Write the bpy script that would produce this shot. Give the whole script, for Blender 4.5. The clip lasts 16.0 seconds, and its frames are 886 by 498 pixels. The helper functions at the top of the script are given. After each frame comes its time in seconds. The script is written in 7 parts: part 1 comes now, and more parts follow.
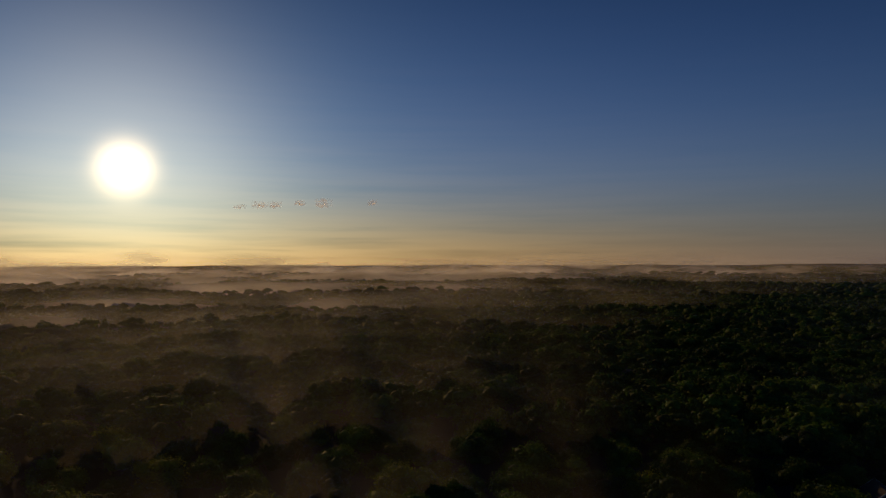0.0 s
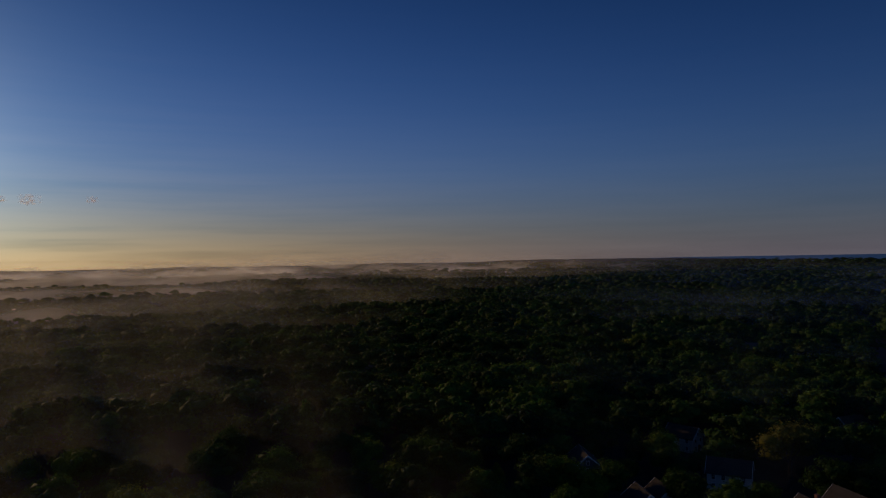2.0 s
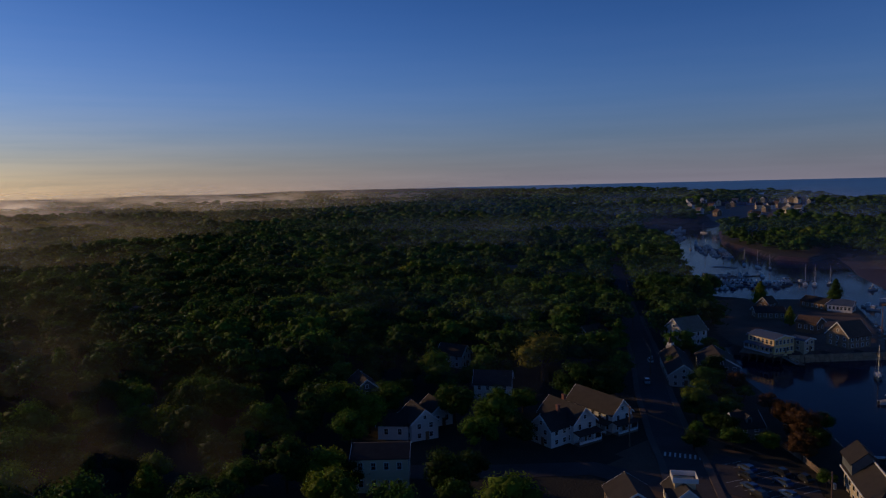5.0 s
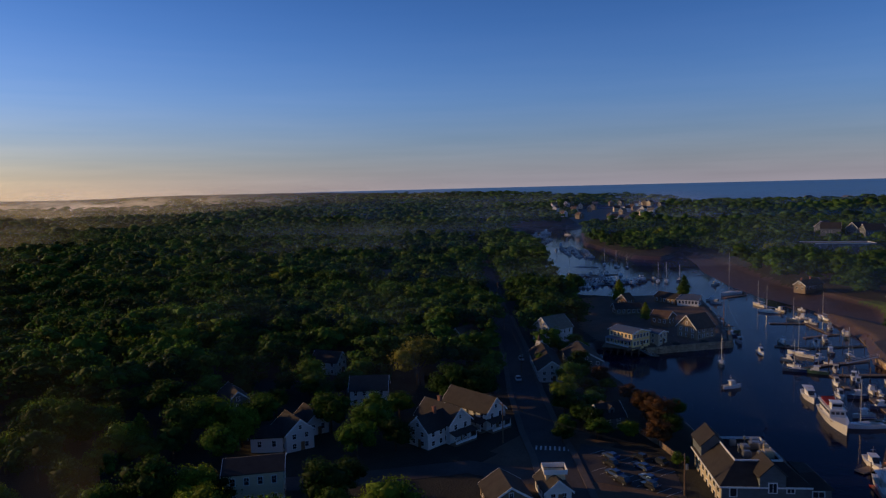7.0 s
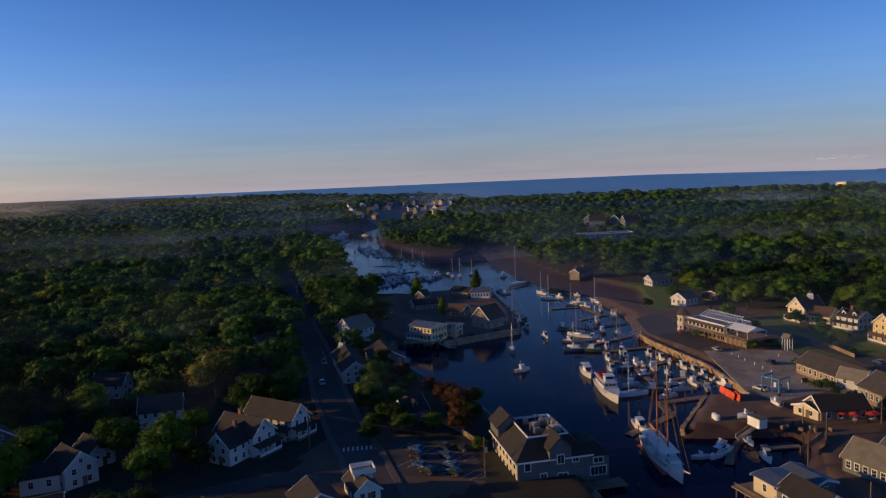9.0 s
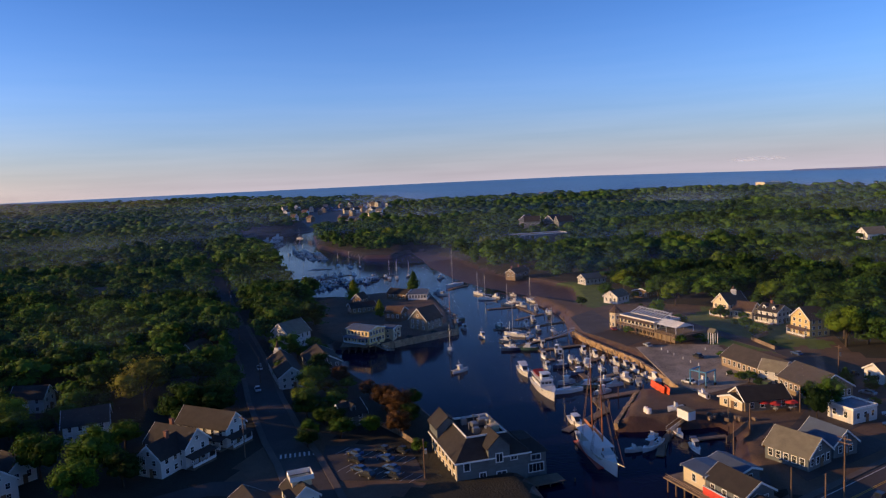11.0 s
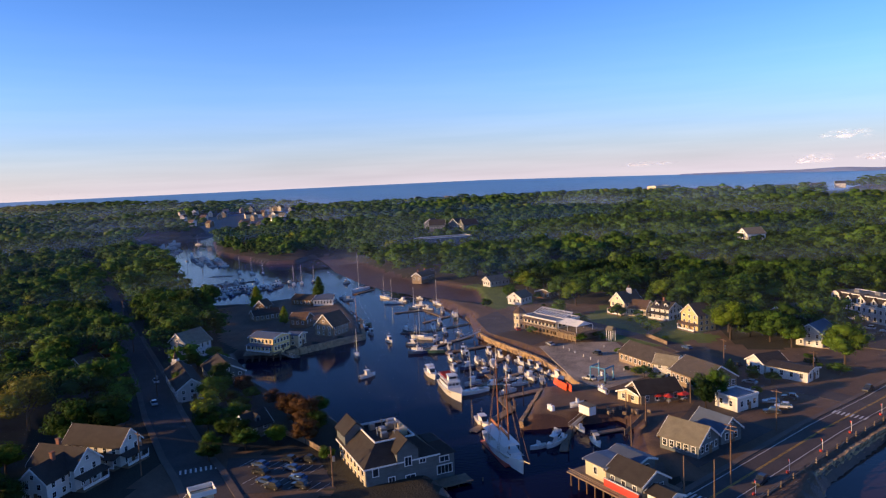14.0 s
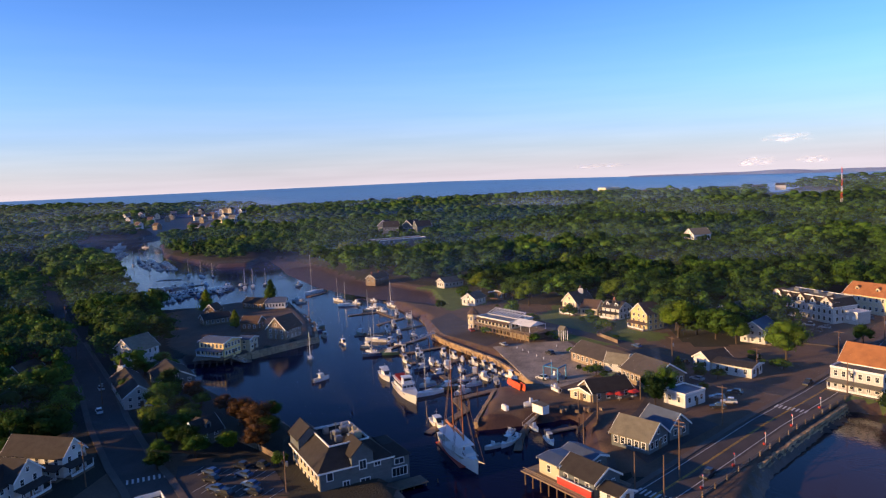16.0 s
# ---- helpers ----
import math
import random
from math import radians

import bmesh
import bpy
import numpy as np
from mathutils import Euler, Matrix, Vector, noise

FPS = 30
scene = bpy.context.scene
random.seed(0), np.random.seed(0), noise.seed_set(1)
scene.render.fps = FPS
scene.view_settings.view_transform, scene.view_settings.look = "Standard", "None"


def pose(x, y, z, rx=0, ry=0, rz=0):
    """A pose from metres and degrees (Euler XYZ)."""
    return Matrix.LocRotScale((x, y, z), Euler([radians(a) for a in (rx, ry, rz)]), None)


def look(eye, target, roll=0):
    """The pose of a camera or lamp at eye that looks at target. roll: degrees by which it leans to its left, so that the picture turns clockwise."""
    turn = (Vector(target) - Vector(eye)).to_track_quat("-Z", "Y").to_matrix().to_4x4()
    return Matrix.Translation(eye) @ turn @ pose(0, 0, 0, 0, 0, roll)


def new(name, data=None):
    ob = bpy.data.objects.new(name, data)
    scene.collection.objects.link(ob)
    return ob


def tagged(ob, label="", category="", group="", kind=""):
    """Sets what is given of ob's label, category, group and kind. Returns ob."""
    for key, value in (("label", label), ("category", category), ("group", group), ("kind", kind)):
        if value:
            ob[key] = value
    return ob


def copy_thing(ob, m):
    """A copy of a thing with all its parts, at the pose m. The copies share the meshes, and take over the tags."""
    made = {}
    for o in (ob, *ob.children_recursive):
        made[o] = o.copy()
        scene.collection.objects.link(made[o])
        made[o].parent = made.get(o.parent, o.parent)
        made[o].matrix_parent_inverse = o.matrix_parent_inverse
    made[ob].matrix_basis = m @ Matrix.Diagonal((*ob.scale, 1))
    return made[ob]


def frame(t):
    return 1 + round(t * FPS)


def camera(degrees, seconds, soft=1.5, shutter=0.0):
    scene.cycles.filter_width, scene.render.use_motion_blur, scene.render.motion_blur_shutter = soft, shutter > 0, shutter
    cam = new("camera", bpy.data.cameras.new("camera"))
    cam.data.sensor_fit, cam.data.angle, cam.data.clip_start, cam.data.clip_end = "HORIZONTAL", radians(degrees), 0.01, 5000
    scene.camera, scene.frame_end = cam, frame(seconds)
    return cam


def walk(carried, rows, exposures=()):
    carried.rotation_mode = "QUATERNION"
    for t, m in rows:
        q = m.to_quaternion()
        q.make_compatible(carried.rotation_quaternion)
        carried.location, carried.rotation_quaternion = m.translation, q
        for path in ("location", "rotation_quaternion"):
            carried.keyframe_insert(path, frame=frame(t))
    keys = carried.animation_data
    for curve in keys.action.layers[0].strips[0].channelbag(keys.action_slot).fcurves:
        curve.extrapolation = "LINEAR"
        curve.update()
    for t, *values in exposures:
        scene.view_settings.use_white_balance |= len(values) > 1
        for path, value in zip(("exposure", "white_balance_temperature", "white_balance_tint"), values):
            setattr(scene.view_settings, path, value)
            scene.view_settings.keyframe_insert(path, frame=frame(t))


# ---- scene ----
EYE = 68.0
PATH = [(0.0, -0.42, 0.97, 0.06), (0.5, -3.20, 0.92, 0.56), (1.0, -7.29, 0.92, 0.58), (1.5, -13.74, 0.89, 0.72), (2.0, -21.45, 0.77, 1.02),
    (2.5, -28.91, 0.65, 1.32), (3.0, -32.37, 0.52, 1.38), (3.5, -35.31, -3.01, 1.35), (3.7, -36.18, -4.33, 1.34), (5.8, -42.75, -5.07, 1.10), (6.0, -43.90, -5.09, 1.11),
    (6.5, -47.13, -5.13, 1.20), (7.0, -50.23, -5.20, 1.40), (7.5, -53.56, -5.27, 1.60), (8.0, -57.76, -5.37, 1.81), (8.5, -63.11, -5.51, 2.16), (9.0, -67.02, -5.64, 2.43),
    (11.5, -73.02, -5.71, 2.60), (12.0, -74.16, -5.72, 2.56), (12.5, -75.66, -5.73, 2.56), (13.0, -77.24, -5.74, 2.57), (13.5, -78.70, -5.75, 2.59),
    (14.0, -80.13, -5.76, 2.61), (14.5, -81.37, -5.79, 2.61), (15.0, -82.36, -5.80, 2.59), (15.5, -83.15, -5.81, 2.58), (16.0, -83.97, -5.80, 2.54)]
EXPOSURES = [(0.0, -1.9, 7500, 12), (1.0, -1.9, 6900, 13), (2.0, -1.95, 6000, 14), (3.0, -1.8, 5700, 16), (3.7, -1.6, 5700, 15), (6.0, -0.5, 6000, 11), (7.0, -0.3, 6200, 10), (9.0, 0.05, 6300, 9), (11.5, 0.65, 6500, 11), (16.0, 1.05, 6600, 11)]
cam = camera(65.31, 16.0, 1.25)
walk(cam, [(t, pose(0, 0, EYE, 90 + p, r, y)) for t, y, p, r in PATH], EXPOSURES)

# ---- light: a low morning sun and a clear sky ----
SUN_AZ, SUN_EL = radians(24.33), radians(6.97)      # azimuth counted left of +y
SUN_DIR = Vector((-math.sin(SUN_AZ) * math.cos(SUN_EL), math.cos(SUN_AZ) * math.cos(SUN_EL), math.sin(SUN_EL)))
sun = new("sun", bpy.data.lights.new("sun", "SUN"))
sun.data.energy, sun.data.angle, sun.data.color = 3.2, radians(0.6), (1.0, 0.61, 0.25)
sun.matrix_world = look(Vector((-math.sin(SUN_AZ), math.cos(SUN_AZ), math.tan(radians(11.5)))) * 100, (0, 0, 0))

world = bpy.data.worlds.new("morning_sky")
scene.world = world
world.use_nodes = True
wt = world.node_tree
wt.nodes.clear()


def wnode(kind):
    n = wt.nodes.new(kind)
    return n


def wmath(op, a, b=None, c=None, clamp=False):
    n = wt.nodes.new("ShaderNodeMath")
    n.operation, n.use_clamp = op, clamp
    for k, v in enumerate((a, b, c)):
        if v is None:
            continue
        if isinstance(v, (int, float)):
            n.inputs[k].default_value = v
        else:
            wt.links.new(v, n.inputs[k])
    return n.outputs[0]


def wmix(fac, a, b, blend="MIX"):
    n = wt.nodes.new("ShaderNodeMix")
    n.data_type, n.blend_type = "RGBA", blend
    for sock, v in ((n.inputs[0], fac), (n.inputs[6], a), (n.inputs[7], b)):
        if isinstance(v, (int, float)):
            sock.default_value = v
        elif isinstance(v, tuple):
            sock.default_value = (*v, 1)
        else:
            wt.links.new(v, sock)
    return n.outputs[2]


sky = wnode("ShaderNodeTexSky")
sky.sky_type, sky.sun_disc = "NISHITA", False
sky.sun_elevation, sky.sun_rotation = SUN_EL, -SUN_AZ
sky.air_density, sky.dust_density, sky.ozone_density = 1.0, 0.6, 3.0
coords = wnode("ShaderNodeTexCoord")
way = coords.outputs["Generated"]
sep = wnode("ShaderNodeSeparateXYZ")
wt.links.new(way, sep.inputs[0])
up = sep.outputs[2]
dot = wnode("ShaderNodeVectorMath")
dot.operation = "DOT_PRODUCT"
wt.links.new(way, dot.inputs[0])
dot.inputs[1].default_value = SUN_DIR
near_sun = wmath("MAXIMUM", dot.outputs["Value"], 0.0)
# haze low over the horizon, warm and bright under the sun, dull mauve away from it
haze = wmath("POWER", 2.718, wmath("MULTIPLY", wmath("MAXIMUM", up, 0.0), -12.0))
warm = wmath("POWER", near_sun, 2.6)
haze_col = wmix(warm, (2.9, 2.5, 2.8), (9.0, 5.4, 2.1))
# streaks of thin cloud in the haze
mapn = wnode("ShaderNodeMapping")
mapn.inputs["Scale"].default_value = (2.6, 2.6, 46.0)
wt.links.new(way, mapn.inputs["Vector"])
streak = wnode("ShaderNodeTexNoise")
streak.inputs["Scale"].default_value, streak.inputs["Detail"].default_value = 1.6, 5.0
wt.links.new(mapn.outputs[0], streak.inputs["Vector"])
ragged = wmath("MULTIPLY_ADD", wmath("POWER", near_sun, 14.0), 0.8, 0.36)           # the cloud is thicker under the sun
streak_f = wmath("ADD", wmath("MULTIPLY", wmath("SUBTRACT", streak.outputs["Fac"], 0.5), ragged), 1.0)
haze_col = wmix(1.0, haze_col, wmix(1.0, (1, 1, 1), streak_f, "MULTIPLY"), "MULTIPLY")
deep = wmath("MULTIPLY_ADD", wmath("SUBTRACT", up, 0.12), -1.6, 1.0, True)       # the blue deepens overhead
deep = wmath("MAXIMUM", deep, 0.42)
blue = wmix(1.0, sky.outputs[0], (0.44, 0.86, 1.62), "MULTIPLY")
blue = wmix(1.0, blue, wmix(1.0, (1, 1, 1), deep, "MULTIPLY"), "MULTIPLY")
air = wmix(wmath("MULTIPLY", haze, 0.85), blue, haze_col)
# the bright band under the sun, broken by thin cloud
low = wmath("POWER", 2.718, wmath("MULTIPLY", wmath("ABSOLUTE", up), -26.0))
band = wmath("MULTIPLY", wmath("MULTIPLY", low, wmath("POWER", near_sun, 9.0)), wmath("MULTIPLY_ADD", streak.outputs["Fac"], 3.2, -0.7, True))
air = wmix(1.0, air, wmix(1.0, (9.5, 6.6, 3.0), wmix(1.0, (1, 1, 1), band, "MULTIPLY"), "MULTIPLY"), "ADD")
glow = wmath("MULTIPLY_ADD", wmath("POWER", near_sun, 2600.0), 60.0, wmath("MULTIPLY", wmath("POWER", near_sun, 70.0), 5.0))
glow_col = wmix(1.0, (1.0, 0.80, 0.5), wmix(1.0, (1, 1, 1), glow, "MULTIPLY"), "MULTIPLY")
disc = wmath("MULTIPLY", wmath("GREATER_THAN", dot.outputs["Value"], math.cos(radians(1.2))), 400.0)
disc_col = wmix(1.0, (1.0, 0.9, 0.7), wmix(1.0, (1, 1, 1), disc, "MULTIPLY"), "MULTIPLY")
total = wmix(1.0, wmix(1.0, air, glow_col, "ADD"), disc_col, "ADD")
bg = wnode("ShaderNodeBackground")
bg.inputs["Strength"].default_value = 0.15
wt.links.new(total, bg.inputs["Color"])
wout = wnode("ShaderNodeOutputWorld")
wt.links.new(bg.outputs[0], wout.inputs["Surface"])

# ---- materials ----
def material(name, colour, rough=0.7, metal=0.0, vary=0.25, scale=1.0, bump=0.0, by="object", second=None, coat=0.0, stretch=(1, 1, 1)):
    """A surface with grain at two scales; by: object (one tone a thing), island (one tone a piece), tone (stored a tree), none."""
    m = bpy.data.materials.new(name)
    m.use_nodes = True
    t = m.node_tree
    b = t.nodes["Principled BSDF"]
    b.inputs["Roughness"].default_value, b.inputs["Metallic"].default_value = rough, metal
    if coat:
        b.inputs["Coat Weight"].default_value = coat
    co = t.nodes.new("ShaderNodeTexCoord")
    mp = t.nodes.new("ShaderNodeMapping")
    mp.inputs["Scale"].default_value = stretch
    t.links.new(co.outputs["Object"], mp.inputs["Vector"])
    big, fine = t.nodes.new("ShaderNodeTexNoise"), t.nodes.new("ShaderNodeTexNoise")
    for n, s, d in ((big, 0.35 * scale, 4.0), (fine, 5.0 * scale, 6.0)):
        n.inputs["Scale"].default_value, n.inputs["Detail"].default_value = s, d
        t.links.new(mp.outputs[0], n.inputs["Vector"])
    add = t.nodes.new("ShaderNodeMath")
    add.operation = "ADD"
    t.links.new(big.outputs["Fac"], add.inputs[0])
    t.links.new(fine.outputs["Fac"], add.inputs[1])
    rng = t.nodes.new("ShaderNodeMapRange")
    rng.inputs["From Min"].default_value, rng.inputs["From Max"].default_value = 0.7, 1.3
    t.links.new(add.outputs[0], rng.inputs["Value"])
    mix = t.nodes.new("ShaderNodeMix")
    mix.data_type = "RGBA"
    lo = tuple(c * (1 - vary) for c in colour)
    hi = second or tuple(min(0.95, c * (1 + vary)) for c in colour)
    mix.inputs[6].default_value, mix.inputs[7].default_value = (*lo, 1), (*hi, 1)
    t.links.new(rng.outputs[0], mix.inputs[0])
    last = mix.outputs[2]
    if by != "none":
        if by == "object":
            src = t.nodes.new("ShaderNodeObjectInfo").outputs["Random"]
        elif by == "island":
            src = t.nodes.new("ShaderNodeNewGeometry").outputs["Random Per Island"]
        else:
            at = t.nodes.new("ShaderNodeAttribute")
            at.attribute_name = "tone"
            src = at.outputs["Fac"]
        r2 = t.nodes.new("ShaderNodeMapRange")
        r2.inputs["To Min"].default_value, r2.inputs["To Max"].default_value = 0.78, 1.2
        t.links.new(src, r2.inputs["Value"])
        hs = t.nodes.new("ShaderNodeHueSaturation")
        t.links.new(r2.outputs[0], hs.inputs["Value"])
        t.links.new(last, hs.inputs["Color"])
        last = hs.outputs[0]
    t.links.new(last, b.inputs["Base Color"])
    if bump:
        bp = t.nodes.new("ShaderNodeBump")
        bp.inputs["Strength"].default_value, bp.inputs["Distance"].default_value = 0.6, bump
        t.links.new(add.outputs[0], bp.inputs["Height"])
        t.links.new(bp.outputs[0], b.inputs["Normal"])
    return m


def leaf_material(name, dark, light, by):
    """Foliage: two greens by tree and by clump, a little light passing through."""
    m = bpy.data.materials.new(name)
    m.use_nodes = True
    t = m.node_tree
    b = t.nodes["Principled BSDF"]
    b.inputs["Roughness"].default_value = 0.75
    b.inputs["Specular IOR Level"].default_value = 0.2
    geo = t.nodes.new("ShaderNodeNewGeometry")
    if by == "object":
        src = t.nodes.new("ShaderNodeObjectInfo").outputs["Random"]
    else:
        at = t.nodes.new("ShaderNodeAttribute")
        at.attribute_name = "tone"
        src = at.outputs["Fac"]
    tree = t.nodes.new("ShaderNodeValToRGB")
    e = tree.color_ramp.elements
    e[0].position, e[0].color = 0.0, (*dark, 1)
    e[1].position, e[1].color = 0.8, (*light, 1)
    e = tree.color_ramp.elements.new(1.0)
    e.color = (light[0] * 1.9, light[1] * 1.25, light[2] * 0.7, 1)
    t.links.new(src, tree.inputs[0])
    r2 = t.nodes.new("ShaderNodeMapRange")
    r2.inputs["To Min"].default_value, r2.inputs["To Max"].default_value = 0.6, 1.35
    t.links.new(geo.outputs["Random Per Island"], r2.inputs["Value"])
    hs = t.nodes.new("ShaderNodeHueSaturation")
    t.links.new(r2.outputs[0], hs.inputs["Value"])
    t.links.new(tree.outputs[0], hs.inputs["Color"])
    t.links.new(hs.outputs[0], b.inputs["Base Color"])
    tr = t.nodes.new("ShaderNodeBsdfTranslucent")
    t.links.new(hs.outputs[0], tr.inputs["Color"])
    mx = t.nodes.new("ShaderNodeMixShader")
    mx.inputs[0].default_value = 0.42
    t.links.new(b.outputs[0], mx.inputs[1])
    t.links.new(tr.outputs[0], mx.inputs[2])
    t.links.new(mx.outputs[0], t.nodes["Material Output"].inputs["Surface"])
    return m


def glass_material(name, colour):
    m = material(name, colour, 0.06, 0.0, 0.3, 1.0, by="object")
    m.node_tree.nodes["Principled BSDF"].inputs["Specular IOR Level"].default_value = 0.9
    return m


def water_material(name, colour, gloss):
    m = bpy.data.materials.new(name)
    m.use_nodes = True
    t = m.node_tree
    b = t.nodes["Principled BSDF"]
    b.inputs["Base Color"].default_value = (*colour, 1)
    b.inputs["Roughness"].default_value, b.inputs["IOR"].default_value = 0.06, 1.333
    b.inputs["Specular IOR Level"].default_value = gloss
    co = t.nodes.new("ShaderNodeTexCoord")
    n1, n2 = t.nodes.new("ShaderNodeTexNoise"), t.nodes.new("ShaderNodeTexNoise")
    n1.inputs["Scale"].default_value, n1.inputs["Detail"].default_value = 0.9, 3.0
    n2.inputs["Scale"].default_value, n2.inputs["Detail"].default_value = 0.02, 3.0
    t.links.new(co.outputs["Object"], n1.inputs["Vector"])
    t.links.new(co.outputs["Object"], n2.inputs["Vector"])
    bp = t.nodes.new("ShaderNodeBump")
    bp.inputs["Distance"].default_value = 0.10
    st = t.nodes.new("ShaderNodeMapRange")          # calm and ruffled patches
    st.inputs["From Min"].default_value, st.inputs["From Max"].default_value = 0.4, 0.65
    st.inputs["To Min"].default_value, st.inputs["To Max"].default_value = 0.12, 0.7
    t.links.new(n2.outputs["Fac"], st.inputs["Value"])
    t.links.new(st.outputs[0], bp.inputs["Strength"])
    t.links.new(n1.outputs["Fac"], bp.inputs["Height"])
    t.links.new(bp.outputs[0], b.inputs["Normal"])
    return m


def sea_material():
    m = material("open_sea", (0.016, 0.085, 0.22), 0.30, 0.0, 0.2, 0.004, by="none", bump=0.4, second=(0.024, 0.11, 0.27), stretch=(1, 3, 1))
    return m


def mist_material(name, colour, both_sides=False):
    """Thin mist that scatters the sun, and distance haze put into a tint: clear above, thicker low down, in drifting
    shreds.
    """
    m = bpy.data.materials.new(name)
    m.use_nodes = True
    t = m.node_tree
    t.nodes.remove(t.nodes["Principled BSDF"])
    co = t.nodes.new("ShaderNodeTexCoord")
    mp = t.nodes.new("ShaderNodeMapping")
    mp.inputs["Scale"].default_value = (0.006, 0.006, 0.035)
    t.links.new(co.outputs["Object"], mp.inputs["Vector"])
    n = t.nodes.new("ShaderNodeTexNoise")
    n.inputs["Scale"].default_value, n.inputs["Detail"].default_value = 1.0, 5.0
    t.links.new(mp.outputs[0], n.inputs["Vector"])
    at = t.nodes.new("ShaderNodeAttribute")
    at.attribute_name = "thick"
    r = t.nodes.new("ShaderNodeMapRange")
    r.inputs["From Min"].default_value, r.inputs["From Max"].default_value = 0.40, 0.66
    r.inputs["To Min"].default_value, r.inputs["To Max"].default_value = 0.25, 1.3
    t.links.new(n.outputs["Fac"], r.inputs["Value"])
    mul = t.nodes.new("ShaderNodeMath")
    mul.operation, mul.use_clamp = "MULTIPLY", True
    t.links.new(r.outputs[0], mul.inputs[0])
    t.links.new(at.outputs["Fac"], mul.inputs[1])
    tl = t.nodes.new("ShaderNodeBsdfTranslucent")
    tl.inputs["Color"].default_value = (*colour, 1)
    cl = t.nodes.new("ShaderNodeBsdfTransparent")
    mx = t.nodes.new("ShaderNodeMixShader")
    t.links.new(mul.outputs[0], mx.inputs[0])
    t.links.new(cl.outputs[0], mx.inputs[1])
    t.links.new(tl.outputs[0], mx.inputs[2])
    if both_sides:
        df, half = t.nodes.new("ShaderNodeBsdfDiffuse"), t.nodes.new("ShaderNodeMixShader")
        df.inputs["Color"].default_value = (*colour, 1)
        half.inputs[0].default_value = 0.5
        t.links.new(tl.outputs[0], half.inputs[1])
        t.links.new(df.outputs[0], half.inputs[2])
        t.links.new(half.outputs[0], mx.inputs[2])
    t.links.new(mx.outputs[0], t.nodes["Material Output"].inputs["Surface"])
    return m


POND_WATER = water_material("pond_water", (0.050, 0.030, 0.030), 0.3)
# HAZE has the blue of distant air put into its colour
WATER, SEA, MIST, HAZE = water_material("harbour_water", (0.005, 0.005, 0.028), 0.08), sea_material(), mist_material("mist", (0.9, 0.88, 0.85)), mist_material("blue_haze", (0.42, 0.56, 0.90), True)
M_FOREST = material("forest_floor", (0.030, 0.027, 0.016), 0.95, 0, 0.4, 0.4, 0.3, "none")
# pale blue base colour carries the distance haze
M_FARCOAST = material("haze_tinted_far_land", (0.30, 0.38, 0.55), 0.95, 0, 0.15, 0.01, 0, "none")
M_LAWN = material("mown_grass", (0.10, 0.145, 0.028), 0.9, 0, 0.3, 0.6, 0.05, "none")
M_MUD = material("tidal_mud", (0.080, 0.045, 0.030), 0.55, 0, 0.35, 0.5, 0.12, "none")
M_GRAVEL = material("gravel_lot", (0.125, 0.078, 0.050), 0.9, 0, 0.3, 0.5, 0.05, "none")
M_ASPHALT = material("worn_asphalt", (0.066, 0.054, 0.050), 0.85, 0, 0.3, 0.5, 0.01, "none")
M_PAVE = material("concrete_pavement", (0.12, 0.095, 0.08), 0.85, 0, 0.25, 0.7, 0.01, "none")
M_LOT = material("pale_lot", (0.30, 0.245, 0.19), 0.9, 0, 0.5, 0.5, 0.02, "none")
M_WHITELINE = material("road_paint_white", (0.6, 0.6, 0.58), 0.7, 0, 0.3, 2.0, 0, "none")
M_YELLOWLINE = material("road_paint_yellow", (0.55, 0.33, 0.04), 0.7, 0, 0.3, 2.0, 0, "none")
M_GRANITE = material("granite_block", (0.40, 0.27, 0.15), 0.85, 0, 0.35, 1.5, 0.05, "object")
M_BARK = material("bark", (0.07, 0.05, 0.035), 0.95, 0, 0.3, 2.0, 0.05, "object")
LEAF_NEAR = leaf_material("broad_leaves", (0.018, 0.046, 0.009), (0.090, 0.178, 0.018), "object")
LEAF_FAR = leaf_material("woodland_leaves", (0.018, 0.046, 0.009), (0.090, 0.178, 0.018), "tone")
LEAF_GOLD = leaf_material("yellow_green_leaves", (0.12, 0.13, 0.015), (0.17, 0.17, 0.02), "object")
LEAF_RUST = leaf_material("rust_leaves", (0.08, 0.042, 0.016), (0.12, 0.06, 0.022), "object")
M_WHITE = material("white_clapboard", (0.66, 0.64, 0.60), 0.6, 0, 0.10, 1.0, 0.01, "object", stretch=(0.4, 0.4, 6))
M_CREAM = material("cream_clapboard", (0.66, 0.55, 0.36), 0.65, 0, 0.12, 1.0, 0.01, "object", stretch=(0.4, 0.4, 6))
M_YELLOW = material("yellow_clapboard", (0.70, 0.52, 0.22), 0.65, 0, 0.12, 1.0, 0.01, "object", stretch=(0.4, 0.4, 6))
M_BLUEGREY = material("blue_grey_shingle", (0.12, 0.135, 0.14), 0.8, 0, 0.25, 2.0, 0.02, "none", stretch=(1, 1, 3))
M_SHINGLE = material("weathered_shingle", (0.27, 0.20, 0.13), 0.85, 0, 0.3, 2.0, 0.02, "object", stretch=(1, 1, 3))
M_BROWN = material("brown_boards", (0.20, 0.12, 0.065), 0.85, 0, 0.3, 1.5, 0.02, "object")
M_RED = material("red_paint", (0.55, 0.045, 0.03), 0.6, 0, 0.2, 1.0, 0, "object")
M_ROOF = material("dark_asphalt_shingle", (0.034, 0.028, 0.025), 0.9, 0, 0.35, 1.5, 0.02, "object", stretch=(1, 1, 2))
